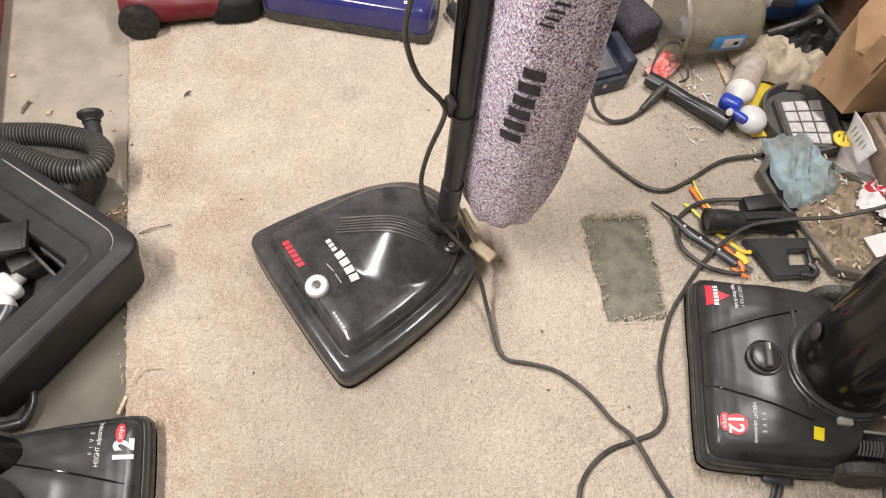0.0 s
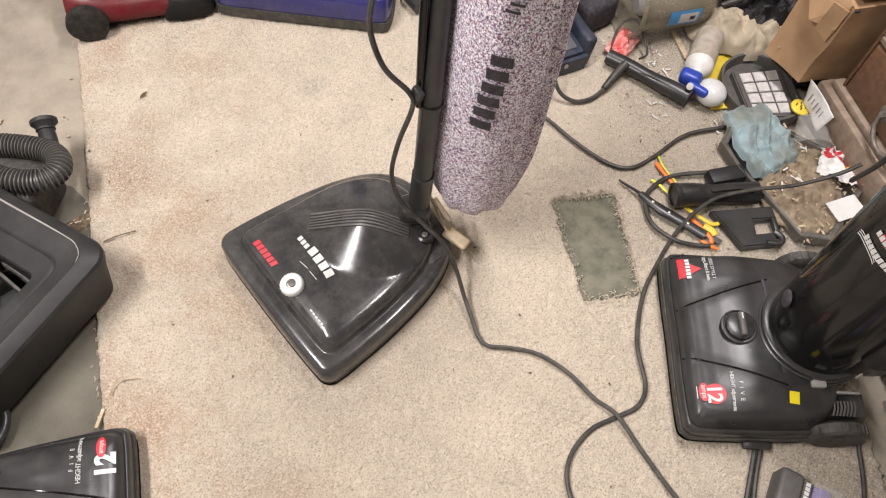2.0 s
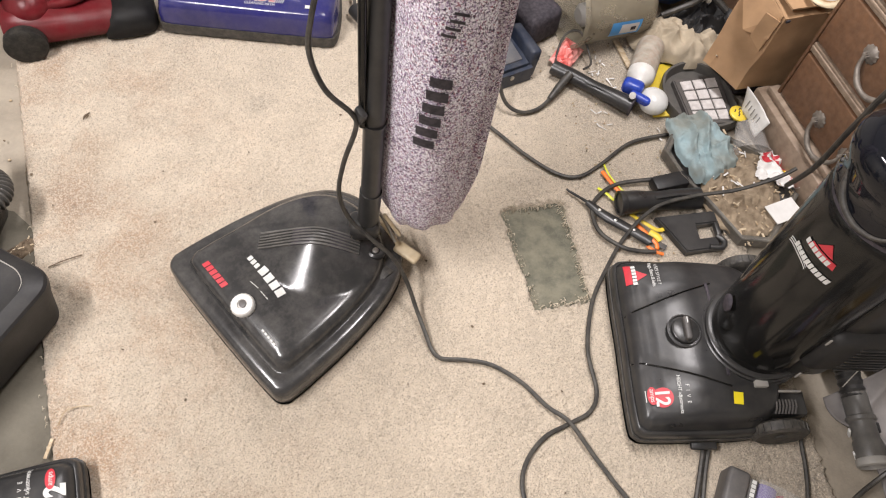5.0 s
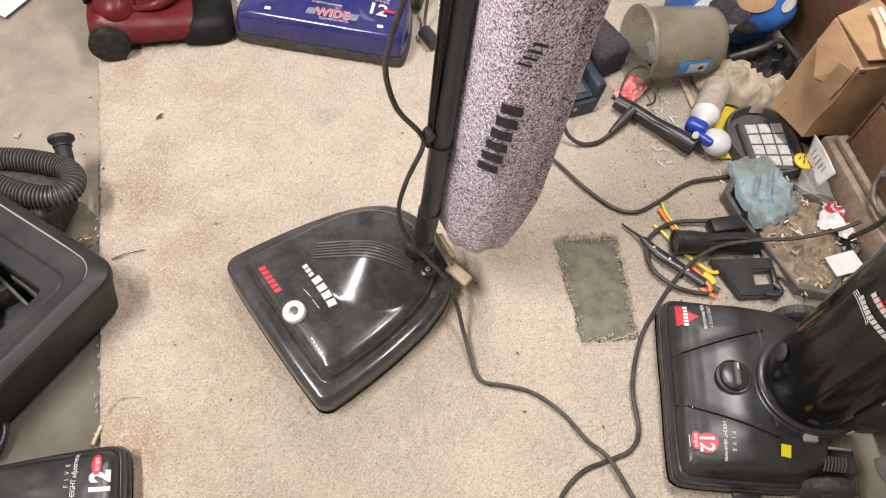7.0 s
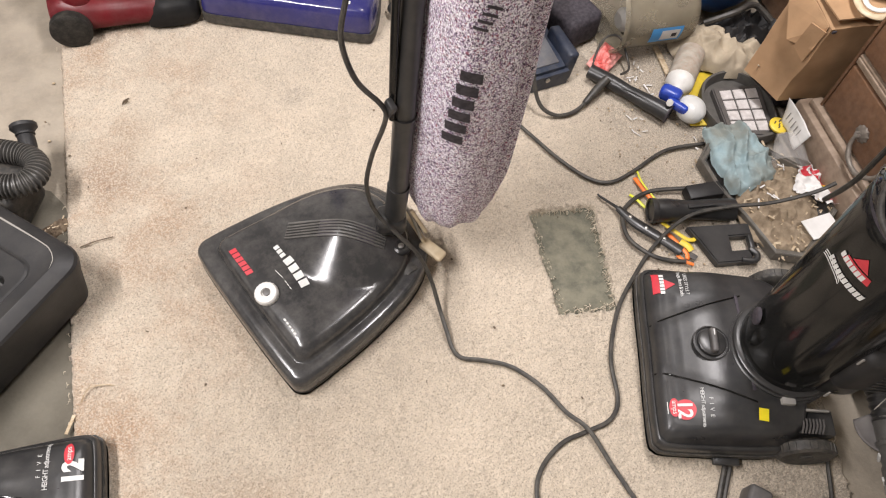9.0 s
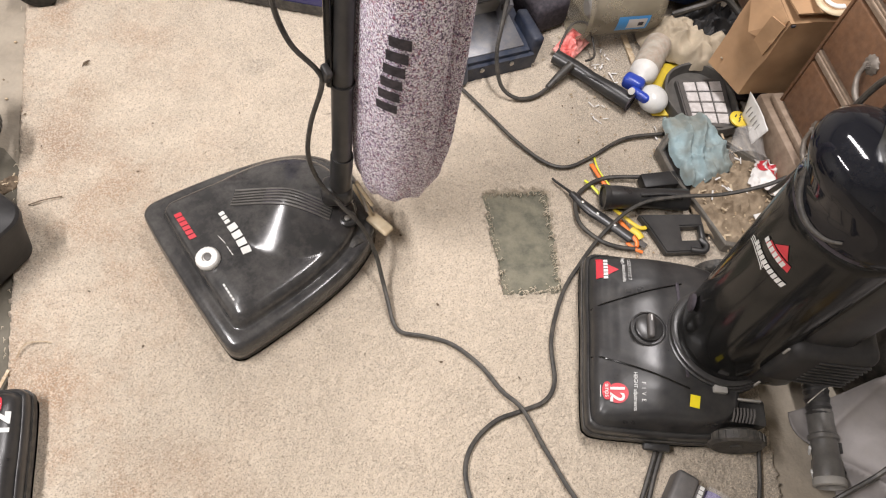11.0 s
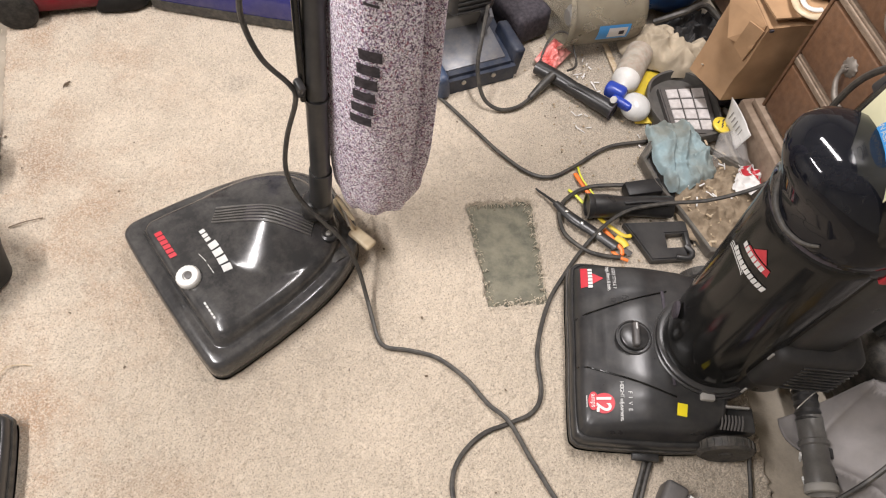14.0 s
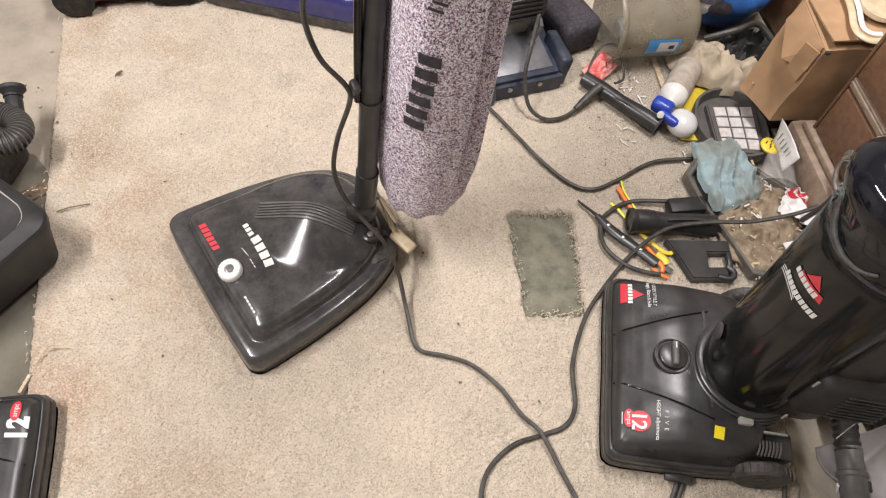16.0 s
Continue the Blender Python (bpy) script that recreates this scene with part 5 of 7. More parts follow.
tagged(part("white_strip", rbox(0.006, 0.036, 0.002, (-0.550, 0.402, 0.002), 0.0005, (0, 0, -25)), CHIP), "pale plastic strip by the carpet edge", "debris")
tagged(part("fibre", tube([(-0.53, 0.44, 0.002), (-0.515, 0.46, 0.008), (-0.49, 0.463, 0.004), (-0.47, 0.457, 0.003)], 0.0012, 0.005, 5), CHIP), "loose frayed carpet thread", "debris")
tagged(part("fibre", tube([(-0.52, 0.775, 0.003), (-0.49, 0.78, 0.006), (-0.455, 0.785, 0.003)], 0.0013, 0.005, 5), DIRT), "dark thread on the carpet edge", "debris")
scatter("crumbs", "small dark crumbs on carpet and concrete", [(rng.uniform(-0.85, 0.75), rng.uniform(0.0, 1.35), 0.0, rng.uniform(0.002, 0.006), rng.uniform(0.002, 0.005), 0.0025, rng.uniform(0, 180), 0) for _ in range(45)], DIRT)
scatter("pebbles", "small pale chips on the concrete", [(-0.817, 1.294, -0.01, 0.012, 0.008, 0.005, 20, 0), (-0.726, 1.16, -0.01, 0.014, 0.011, 0.005, 70, 0), (-0.568, 1.254, -0.01, 0.006, 0.005, 0.004, 0, 0), (-0.64, 0.60, -0.01, 0.012, 0.007, 0.004, 50, 0), (-0.58, 1.08, -0.01, 0.006, 0.005, 0.004, 0, 0)], CHIP)


# ---- cords on the floor ----
def cord(name, label, pts, r=0.0043):
    return tagged(part(name, tube(pts, r, 0.008, 8), CORD), label, "cord")


cord("power_cord", "black cord looping past the carpet hole and under the vacuum",
     [(0.782, 0.612, 0.014), (0.701, 0.626, 0.01), (0.648, 0.613, 0.008), (0.612, 0.582, 0.008), (0.602, 0.524, 0.008), (0.630, 0.474, 0.01), (0.665, 0.452, 0.008), (0.70, 0.44, 0.008)], 0.005)
cord("extension_cord", "black cord running from the drawers across the carpet in an S",
     [(1.0, 0.47, 0.16), (0.965, 0.475, 0.13), (0.90, 0.495, 0.085), (0.82, 0.52, 0.06), (0.73, 0.525, 0.045), (0.652, 0.494, 0.012), (0.569, 0.427, 0.006), (0.510, 0.366, 0.006), (0.459, 0.277, 0.006), (0.439, 0.193, 0.006), (0.409, 0.160, 0.006),
      (0.361, 0.151, 0.004), (0.306, 0.142, 0.006), (0.255, 0.110, 0.006), (0.229, 0.065, 0.006), (0.228, 0.0, 0.006), (0.25, -0.07, 0.006), (0.3, -0.16, 0.006), (0.33, -0.3, 0.006)], 0.0045)
cord("thin_cord", "black cord lying along the dusty carpet", [(0.33, 1.12, 0.008), (0.434, 0.948, 0.006), (0.484, 0.849, 0.006), (0.527, 0.763, 0.006), (0.575, 0.695, 0.006), (0.622, 0.673, 0.006), (0.683, 0.689, 0.006), (0.783, 0.728, 0.006), (0.885, 0.726, 0.006)], 0.0045)
cord("flat_cord", "doubled black flat cord on the carpet", [(0.606, 0.062, 0.01), (0.594, 0.04, 0.007), (0.553, -0.016, 0.006), (0.501, -0.082, 0.006), (0.45, -0.14, 0.006), (0.39, -0.22, 0.006)], 0.0048)
cord("flat_cord", "doubled black flat cord on the carpet", [(0.616, 0.06, 0.01), (0.604, 0.036, 0.007), (0.565, -0.016, 0.006), (0.525, -0.075, 0.006), (0.487, -0.135, 0.006), (0.44, -0.24, 0.006)], 0.0048)
cord("thin_cord", "black cord behind the vacuum wheel", [(0.79, 0.0, 0.02), (0.777, -0.019, 0.008), (0.753, -0.074, 0.006), (0.722, -0.125, 0.006), (0.679, -0.168, 0.006), (0.6, -0.20, 0.006)])
cord("thin_cord", "black cord over the grey cloth", [(1.12, -0.02, 0.17), (1.0, -0.08, 0.13), (0.93, -0.11, 0.09), (0.873, -0.128, 0.03), (0.804, -0.148, 0.012), (0.750, -0.179, 0.006), (0.689, -0.228, 0.006), (0.62, -0.33, 0.006)], 0.005)
cord("thin_cord", "black cord arching over the vacuum to the drawer handle", [(0.77, 0.245, 0.72), (0.80, 0.29, 0.70), (0.82, 0.335, 0.62), (0.83, 0.35, 0.50), (0.86, 0.37, 0.35), (0.9, 0.41, 0.22)], 0.005)


# ---- bench machine ----
def bench_machine():
    m = pose(0.52, 1.055, 0, 0, 0, 8)
    t = thing("bench_sander", "slate blue and grey bench machine with a vented black motor", "power tool", m)
    part("base", slab([(-0.095, -0.085), (0.10, -0.085), (0.125, 0.15), (-0.11, 0.15)], 0.0, 0.052, 0.01), NAVY, t, "dark navy cast base")
    part("corner_cap", rbox(0.032, 0.075, 0.075, (-0.093, -0.062, 0.038), 0.012, (0, -8, 0), 3), SLATE, t, "blue corner cap")
    part("corner_cap", rbox(0.030, 0.11, 0.085, (0.108, -0.02, 0.038), 0.008, (0, 8, 0), 3), NAVY, t, "dark navy corner cap")
    part("deck", rbox(0.165, 0.12, 0.012, (0.0, 0.0, 0.056), 0.003, (6, 0, 0)), STEELPAINT, t, "grey deck plate")
    part("rear_deck", rbox(0.15, 0.07, 0.05, (-0.01, 0.09, 0.075), 0.006), GREY, t)
    part("bracket", rbox(0.012, 0.055, 0.075, (0.062, 0.035, 0.09), 0.003, (0, 16, -14)), STEELPAINT, t)
    part("slot", rbox(0.002, 0.006, 0.014, (0.054, 0.03, 0.10), 0), INK, t)
    for x in (-0.038, 0.04):
        part("screw", lathe([(0.006, 0), (0.006, 0.003), (0.001, 0.004)], 14, pose(x, -0.086, 0.032, 90, 0, 0)), METAL, t)
    part("bolt", lathe([(0.012, 0), (0.012, 0.004), (0.009, 0.006), (0.001, 0.004)], 20, pose(-0.05, 0.075, 0.1)), METAL, t)
    motor = part("motor", rbox(0.115, 0.16, 0.085, (0.012, 0.085, 0.19), 0.014, (0, 0, 0), 3), BLACK, t, "black-blue vented motor")
    for k in range(5):
        part("vent_slat", rbox(0.085, 0.006, 0.006, (0.014, 0.004, 0.160 + 0.014 * k), 0.0015), BLACK, motor)
    for k in range(3):
        for j in range(3):
            part("vent_slot", rbox(0.024, 0.005, 0.002, (-0.022 + 0.032 * j, 0.026 + 0.018 * k, 0.233), 0), INK, motor)
    part("motor_cap", rbox(0.05, 0.13, 0.10, (-0.058, 0.10, 0.20), 0.014, (0, -10, 0), 3), TEAL, t, "light blue cap")
    part("motor_post", rbox(0.06, 0.06, 0.09, (0.0, 0.11, 0.12), 0.006), NAVY, t)
    # black block added to stand in for the shaded gap behind the machine
    part("dark_box", rbox(0.11, 0.20, 0.09, (0.182, 0.11, 0.045), 0.02, (0, 0, 10), 3), INK, t)
    w = m
    part("cord", tube([(0.585, 1.10, 0.17), (0.565, 1.06, 0.165), (0.538, 1.0, 0.14), (0.520, 0.955, 0.085), (0.528, 0.912, 0.03), (0.56, 0.886, 0.010), (0.605, 0.884, 0.008), (0.647, 0.903, 0.012), (0.69, 0.93, 0.022)], 0.0048, 0.008, 8), CORD, t, world=w)
    part("strain_relief", tube([(0.645, 0.902, 0.013), (0.68, 0.925, 0.024), (0.715, 0.945, 0.036)], [0.007, 0.010, 0.011], 0.008, 10), CORD, t, world=w)


bench_machine()


# ---- clutter on the floor, from the bench machine to the drawers ----
tool = thing("crevice_tool", "black plastic crevice nozzle lying on the floor", "vacuum attachment", pose(0.76, 0.90, 0))
w = pose(0.76, 0.90, 0)
part("tube", tube([(0.692, 0.992, 0.02), (0.728, 0.948, 0.021), (0.765, 0.897, 0.022), (0.80, 0.852, 0.023), (0.826, 0.818, 0.023)], [0.019, 0.019, 0.0175, 0.021, 0.022], 0.008, 22, flat=0.9), BLACK, tool, world=w)
part("open_end", lathe([(0.0225, 0.0), (0.0235, 0.004), (0.0195, 0.005), (0.017, -0.01), (0.001, -0.01)], 24, between((0.825, 0.819, 0.023), (0.84, 0.80, 0.023))), INK, tool, "dark open mouth", world=w)
part("edge_rib", tube([(0.712, 0.946, 0.026), (0.765, 0.882, 0.036), (0.79, 0.85, 0.035)], 0.002, 0.01, 6), BLACK, tool, world=w)
cord("wire_loop", "thin black wire loop by the crevice nozzle", [(0.722, 0.955, 0.03), (0.705, 0.985, 0.03), (0.713, 1.02, 0.02), (0.75, 1.06, 0.05), (0.785, 1.05, 0.06), (0.795, 1.0, 0.03), (0.782, 0.965, 0.03), (0.755, 0.952, 0.035)], 0.003)

tub = thing("plastic_tub", "cloudy beige plastic tub lying on its side", "tub", pose(0.865, 1.115, 0))
w = pose(0.865, 1.115, 0)
ax = between((0.762, 1.098, 0.098), (0.985, 1.09, 0.088))
wall = [(0.097, 0.0), (0.099, 0.004), (0.099, 0.012), (0.095, 0.014), (0.091, 0.02), (0.088, 0.10), (0.085, 0.19), (0.08, 0.208), (0.07, 0.215), (0.02, 0.215)]
inner = [(0.02, 0.211), (0.068, 0.211), (0.077, 0.205), (0.082, 0.19), (0.085, 0.10), (0.088, 0.02), (0.092, 0.004)]
part("tub_wall", rings([[(r * math.cos(2 * math.pi * i / 56), r * math.sin(2 * math.pi * i / 56), z) for i in range(56)] for r, z in wall + inner + [(0.097, 0.0)]], False, False), TUB, tub)
o = tub.children[0]
o.matrix_basis = w.inverted() @ ax


def on_tub(a0, z0, lift=0.0012):
    def place(x, y):
        z = z0 + x
        r = float(np.interp(z, [q[1] for q in wall[4:7]], [q[0] for q in wall[4:7]])) + lift
        t = a0 + y / r
        return w.inverted() @ ax @ Vector((r * math.cos(t), r * math.sin(t), z))
    return place


low = (ax.to_3x3().inverted() @ Vector((0, -0.97, -0.05)))
A0 = math.atan2(low.y, low.x)
part("tub_label", decal(block(0.085, 0.045), on_tub(A0, 0.125), 3), LABELBLUE, tub, "blue and white printed label")
part("label_field", decal(block(0.05, 0.03), on_tub(A0, 0.135, 0.002), 3), PAPER, tub)
part("print_bar", decal(block(0.014, 0.012), on_tub(A0, 0.145, 0.003), 1), INK, tub)
part("inner_part", lathe([(0.02, 0), (0.03, 0.01), (0.03, 0.05), (0.02, 0.06)], 28, between((0.80, 1.10, 0.065), (0.87, 1.10, 0.065))), GREY, tub, world=w)
film = thing("pink_film_scrap", "crumpled pink plastic film hanging from the tub mouth", "plastic film", pose(0.745, 1.025, 0.012, 14, -10, 35))
part("film", crumple(0.085, 0.055, 0.016, 23, 40, 34, 0.9, False), PINK, film)
tagged(part("wood_stick", rbox(0.014, 0.10, 0.006, (0.898, 1.0, 0.004), 0.001, (0, 0, -4)), CHIP), "flat pale stick on the floor", "stick")

bottle = thing("spray_bottle", "white bottle with a blue sprayer lying on its side", "bottle", pose(0.90, 0.92, 0))
w = pose(0.90, 0.92, 0)
ax = between((0.868, 0.872, 0.038), (0.966, 0.985, 0.036))
part("bottle_body", lathe([(0.015, -0.012), (0.018, 0.0), (0.031, 0.012), (0.034, 0.02), (0.034, 0.036)], 32, ax), WHITE, bottle, "white lower body", world=w)
part("bottle_label", lathe([(0.0345, 0.036), (0.0345, 0.135), (0.033, 0.142), (0.022, 0.147), (0.018, 0.144)], 32, ax), WORNLABEL, bottle, "faded grey label", world=w)
part("sprayer_head", rbox(0.036, 0.052, 0.036, (0.843, 0.858, 0.045), 0.012, (0, 0, 45), 3), SPRAYBLUE, bottle, "blue sprayer head", world=w)
part("collar", lathe([(0.02, 0), (0.021, 0.016), (0.018, 0.02)], 28, between((0.848, 0.851, 0.038), (0.87, 0.876, 0.038))), DARKGREY, bottle, world=w)
part("trigger", rbox(0.02, 0.055, 0.022, (0.846, 0.822, 0.042), 0.007, (0, 0, 35), 3), SPRAYBLUE, bottle, "blue trigger", world=w)
part("nozzle", lathe([(0.008, 0), (0.008, 0.01), (0.003, 0.011)], 18, between((0.826, 0.829, 0.052), (0.815, 0.818, 0.062))), WHITE, bottle, "white nozzle cap", world=w)
bm = bmesh.new()
bmesh.ops.create_uvsphere(bm, u_segments=28, v_segments=16, radius=0.034, matrix=Matrix.Translation((0.882, 0.814, 0.03)) @ Matrix.Diagonal((1.05, 1.12, 0.85, 1)))
tagged(part("milky_bulb", bm, BULB), "milky white plastic bulb beside the sprayer", "plastic bulb")

fl = thing("filter_cartridge", "black vacuum filter with a white gridded face", "filter", pose(1.0, 0.80, 0))
w = pose(1.0, 0.80, 0)
bowl = spline([(0.918, 0.76, 0), (0.915, 0.83, 0), (0.955, 0.895, 0), (1.03, 0.912, 0), (1.082, 0.872, 0), (1.094, 0.80, 0), (1.068, 0.71, 0), (1.03, 0.69, 0), (0.95, 0.70, 0)], 0.012, True)
cx, cy = 1.012, 0.80
loops = []
for s, z in ((0.95, 0.002), (0.97, 0.028), (0.955, 0.035), (0.90, 0.035), (0.86, 0.02), (0.84, 0.012)):
    loops.append([(cx + (q.x - cx) * s, cy + (q.y - cy) * s, z) for q in bowl])
part("filter_rim", rings(loops), VENT, fl, "dusty black rim", world=w)
g = [Vector((0.975, 0.853, 0.03)), Vector((1.075, 0.842, 0.03)), Vector((1.043, 0.708, 0.03)), Vector((0.953, 0.728, 0.03))]


def grid_at(a, b):
    return g[0].lerp(g[1], a).lerp(g[3].lerp(g[2], a), b)


body = [grid_at(-0.12, -0.08), grid_at(1.12, -0.08), grid_at(1.12, 1.08), grid_at(-0.12, 1.08)]
part("filter_frame", slab([(q.x, q.y) for q in body], 0.006, 0.030, 0.003), DARKGREY, fl, world=w)
for i in range(3):
    for j in range(4):
        c = [grid_at((i + a) / 3, (j + b) / 4) for a, b in ((0.07, 0.07), (0.93, 0.07), (0.93, 0.93), (0.07, 0.93))]
        part("filter_cell", slab([(q.x, q.y) for q in c], 0.0295, 0.0325, 0.001), FILTER, fl, "off-white filter cell", world=w)
tagged(part("yellow_sheet", rbox(0.14, 0.17, 0.005, (0.965, 0.855, 0.003), 0.001, (0, 0, -12)), YELLOWP), "flat yellow plastic sheet under the filter", "plastic sheet")
dot = thing("yellow_disc", "yellow plastic disc with slots on the floor", "plastic disc", pose(1.060, 0.712, 0.038, 4, 4, 0))
part("disc_plate", lathe([(0.021, 0.0), (0.023, 0.002), (0.023, 0.006), (0.020, 0.008), (0.001, 0.008)], 30), YELLOWP, dot)
for x, y in ((-0.008, 0.008), (0.006, 0.01), (-0.004, -0.006), (0.010, -0.004), (0.0, 0.001)):
    part("slot", rbox(0.009, 0.003, 0.001, (x, y, 0.0083), 0, (0, 0, 40)), INK, dot, smooth=False)
slip = thing("paper_slip", "curled white printed paper slip leaning on the plinth", "paper", pose(1.108, 0.715, 0.03))
w = pose(1.108, 0.715, 0.03)
corner = [Vector((1.080, 0.743, 0.102)), Vector((1.070, 0.629, 0.102)), Vector((1.062, 0.633, 0.050)), Vector((1.072, 0.721, 0.045))]
bm = bmesh.new()
sheet = []
for j in range(13):
    row = []
    for i in range(13):
        p = corner[0].lerp(corner[3], i / 12).lerp(corner[1].lerp(corner[2], i / 12), j / 12)
        row.append(bm.verts.new(p + Vector((0.005 * math.sin(3.1 * j / 12 + 1.2 * i / 12) - 0.006 + 0.003 * noise.noise(p * 40), 0, 0))))
    sheet.append(row)
for j in range(12):
    for i in range(12):
        bm.faces.new((sheet[j][i], sheet[j][i + 1], sheet[j + 1][i + 1], sheet[j + 1][i]))
o = part("sheet", bm, PAPER, slip, world=w, sharp=80)
o.modifiers.new("thickness", "SOLIDIFY").thickness = 0.0008
for k in range(5):
    a = 0.2 + 0.13 * k
    p = corner[0].lerp(corner[3], 0.5).lerp(corner[1].lerp(corner[2], 0.5), a)
    part("print_bar", rbox(0.0008, 0.0025, 0.022 - 0.005 * (k % 2), (p.x - 0.0045, p.y, p.z), 0, (0, 8, 5)), GREY, slip, "faint grey print", smooth=False, world=w)

tray = thing("dust_tray", "shallow dark clear tray full of dirt and chips", "tray", pose(0.98, 0.55, 0))
w = pose(0.98, 0.55, 0)
edge = [(0.838, 0.676), (0.842, 0.598), (0.866, 0.51), (0.888, 0.402), (0.95, 0.375), (1.085, 0.47), (1.10, 0.56), (1.03, 0.64), (0.985, 0.70), (0.875, 0.71)]
part("tray_floor", slab([(0.967 + (x - 0.967) * 0.93, 0.545 + (y - 0.545) * 0.95) for x, y in edge], 0.001, 0.006, 0.001), DARKGREY, tray, world=w)
part("tray_wall", rings([[(0.967 + (x - 0.967) * k, 0.545 + (y - 0.545) * k, z) for x, y in edge] for k, z in ((0.99, 0.001), (1.0, 0.022), (1.0, 0.030), (0.985, 0.032), (0.965, 0.028), (0.945, 0.028), (0.925, 0.030), (0.91, 0.026), (0.90, 0.005))], False, False), TRAYRIM, tray, "dusty smoked plastic wall with a double lip", world=w, sharp=25)
dirt = crumple(0.185, 0.25, 0.026, 12, 70, 24, 0.9)
dirt.transform(pose(0.965, 0.525, 0.006, 0, 0, -18))
tagged(part("dirt_heap", dirt, TRAYDIRT), "heap of brown dirt and dust in the tray", "dirt", kind="stuff")
rng = random.Random(11)


def inside(x, y):
    return 0.875 + 0.06 * (0.7 - y) < x < 1.08 - 0.5 * max(y - 0.56, 0) and 0.385 < y < 0.70


chips = []
while len(chips) < 260:
    x, y = rng.uniform(0.86, 1.1), rng.uniform(0.38, 0.70)
    if inside(x, y):
        s = rng.choice((0.6, 1, 1, 1.6))
        chips.append((x, y, 0.016 + rng.uniform(0, 0.010), 0.010 * s, 0.0035 * s, 0.0025, rng.uniform(0, 180), rng.uniform(-25, 25)))
scatter("wood_chips", "loose pale and brown chips in the tray", chips, CHIP)
scatter("paper_bits", "torn white paper and plastic bits on the floor", [(x, y, z, rng.uniform(0.008, 0.024), rng.uniform(0.002, 0.0045), 0.0012, rng.uniform(0, 180), rng.uniform(-15, 15)) for x, y, z in
        [(0.79 + rng.uniform(0, 0.05), 0.93 + rng.uniform(-0.05, 0.08), 0.001) for _ in range(16)] + [(0.73 + rng.uniform(0, 0.05), 0.84 + rng.uniform(-0.05, 0.05), 0.001) for _ in range(6)] +
        [(0.90 + rng.uniform(0, 0.12), 0.56 + rng.uniform(-0.04, 0.09), 0.03) for _ in range(16)] + [(0.86 + rng.uniform(0, 0.05), 0.74 + rng.uniform(-0.04, 0.04), 0.002) for _ in range(6)]], PAPER)
scatter("floor_grit", "dark and brown grit on the dusty floor", [(rng.uniform(0.6, 1.1), rng.uniform(0.42, 1.1), 0.0, rng.uniform(0.0015, 0.005), rng.uniform(0.0015, 0.004), 0.002, rng.uniform(0, 180), 0) for _ in range(65)], DIRT)
scatter("pale_grit", "pale grit on the dusty floor", [(rng.uniform(0.65, 1.1), rng.uniform(0.42, 1.08), 0.0, rng.uniform(0.002, 0.007), rng.uniform(0.002, 0.005), 0.003, rng.uniform(0, 180), 0) for _ in range(160)], CHIP)



def draped_cloth():
    """A thin cloth with long creases, fallen over the corner of the tray."""
    m = pose(0.925, 0.655, 0)
    cloth = thing("cleaning_cloth", "crumpled pale teal cloth lying over the dirt tray", "cloth", m)
    q = [Vector((0.872, 0.758, 0)), Vector((0.998, 0.752, 0)), Vector((1.006, 0.588, 0)), Vector((0.868, 0.553, 0))]
    n = 84
    top = []
    for j in range(n + 1):
        for i in range(n + 1):
            a, b = i / n, j / n
            p = q[0].lerp(q[1], a).lerp(q[3].lerp(q[2], a), b)
            # ragged, rounded outline
            e = max(abs(2 * a - 1), abs(2 * b - 1))
            k = 1 - 0.10 * abs((2 * a - 1) * (2 * b - 1)) ** 2 + 0.09 * noise.noise(Vector((a * 3, b * 3, 6))) * e
            c = Vector((0.936, 0.662, 0))
            p = c + (p - c) * k
            wob = 0.9 * noise.noise(Vector((a * 2.4, b * 2.0, 1)))
            s1 = 2.6 * a + 0.9 * b + wob
            s2 = 1.1 * a - 2.7 * b + 0.8 * noise.noise(Vector((a * 2, b * 3, 8)))
            f1 = (1 - abs(math.sin(math.pi * s1))) ** 2
            f2 = (1 - abs(math.sin(math.pi * s2))) ** 2.5
            z = 0.030 + 0.016 * f1 + 0.010 * f2 + 0.006 * noise.noise(Vector((a * 9, b * 9, 2))) + 0.0025 * (1 - abs(noise.noise(Vector((a * 22, b * 22, 3)))))
            z += 0.010 * smooth(1.0, 0.3, e) - 0.016 * smooth(0.86, 1.0, e)
            top.append((p.x, p.y, z))
    w = n + 1
    bm = bmesh.new()
    vs = [bm.verts.new(v) for v in top]
    for j in range(n):
        for i in range(n):
            k = j * w + i
            bm.faces.new((vs[k], vs[k + 1], vs[k + w + 1], vs[k + w]))
    sheet = part("cloth", bm, CLOTH, cloth, world=m, sharp=75)
    sol = sheet.modifiers.new("thickness", "SOLIDIFY")
    sol.thickness = 0.002
    return cloth


draped_cloth()
cup = thing("plastic_cup", "crushed clear plastic cup on its side", "cup", pose(1.045, 0.63, 0.02))
w = pose(1.045, 0.63, 0.02)
axc = between((1.022, 0.592, 0.048), (1.062, 0.672, 0.045))
part("cup_wall", rings([[(r * math.cos(2 * math.pi * i / 40) * (1 + 0.06 * math.sin(3 * i * 2 * math.pi / 40 + k)), r * math.sin(2 * math.pi * i / 40) * 0.8, z) for i in range(40)] for k, (r, z) in enumerate(((0.043, -0.002), (0.0445, 0.0), (0.0435, 0.003), (0.040, 0.025), (0.036, 0.055), (0.032, 0.082), (0.030, 0.085), (0.002, 0.083)))], False, True), CLEAR, cup)
cup.children[0].matrix_basis = w.inverted() @ axc


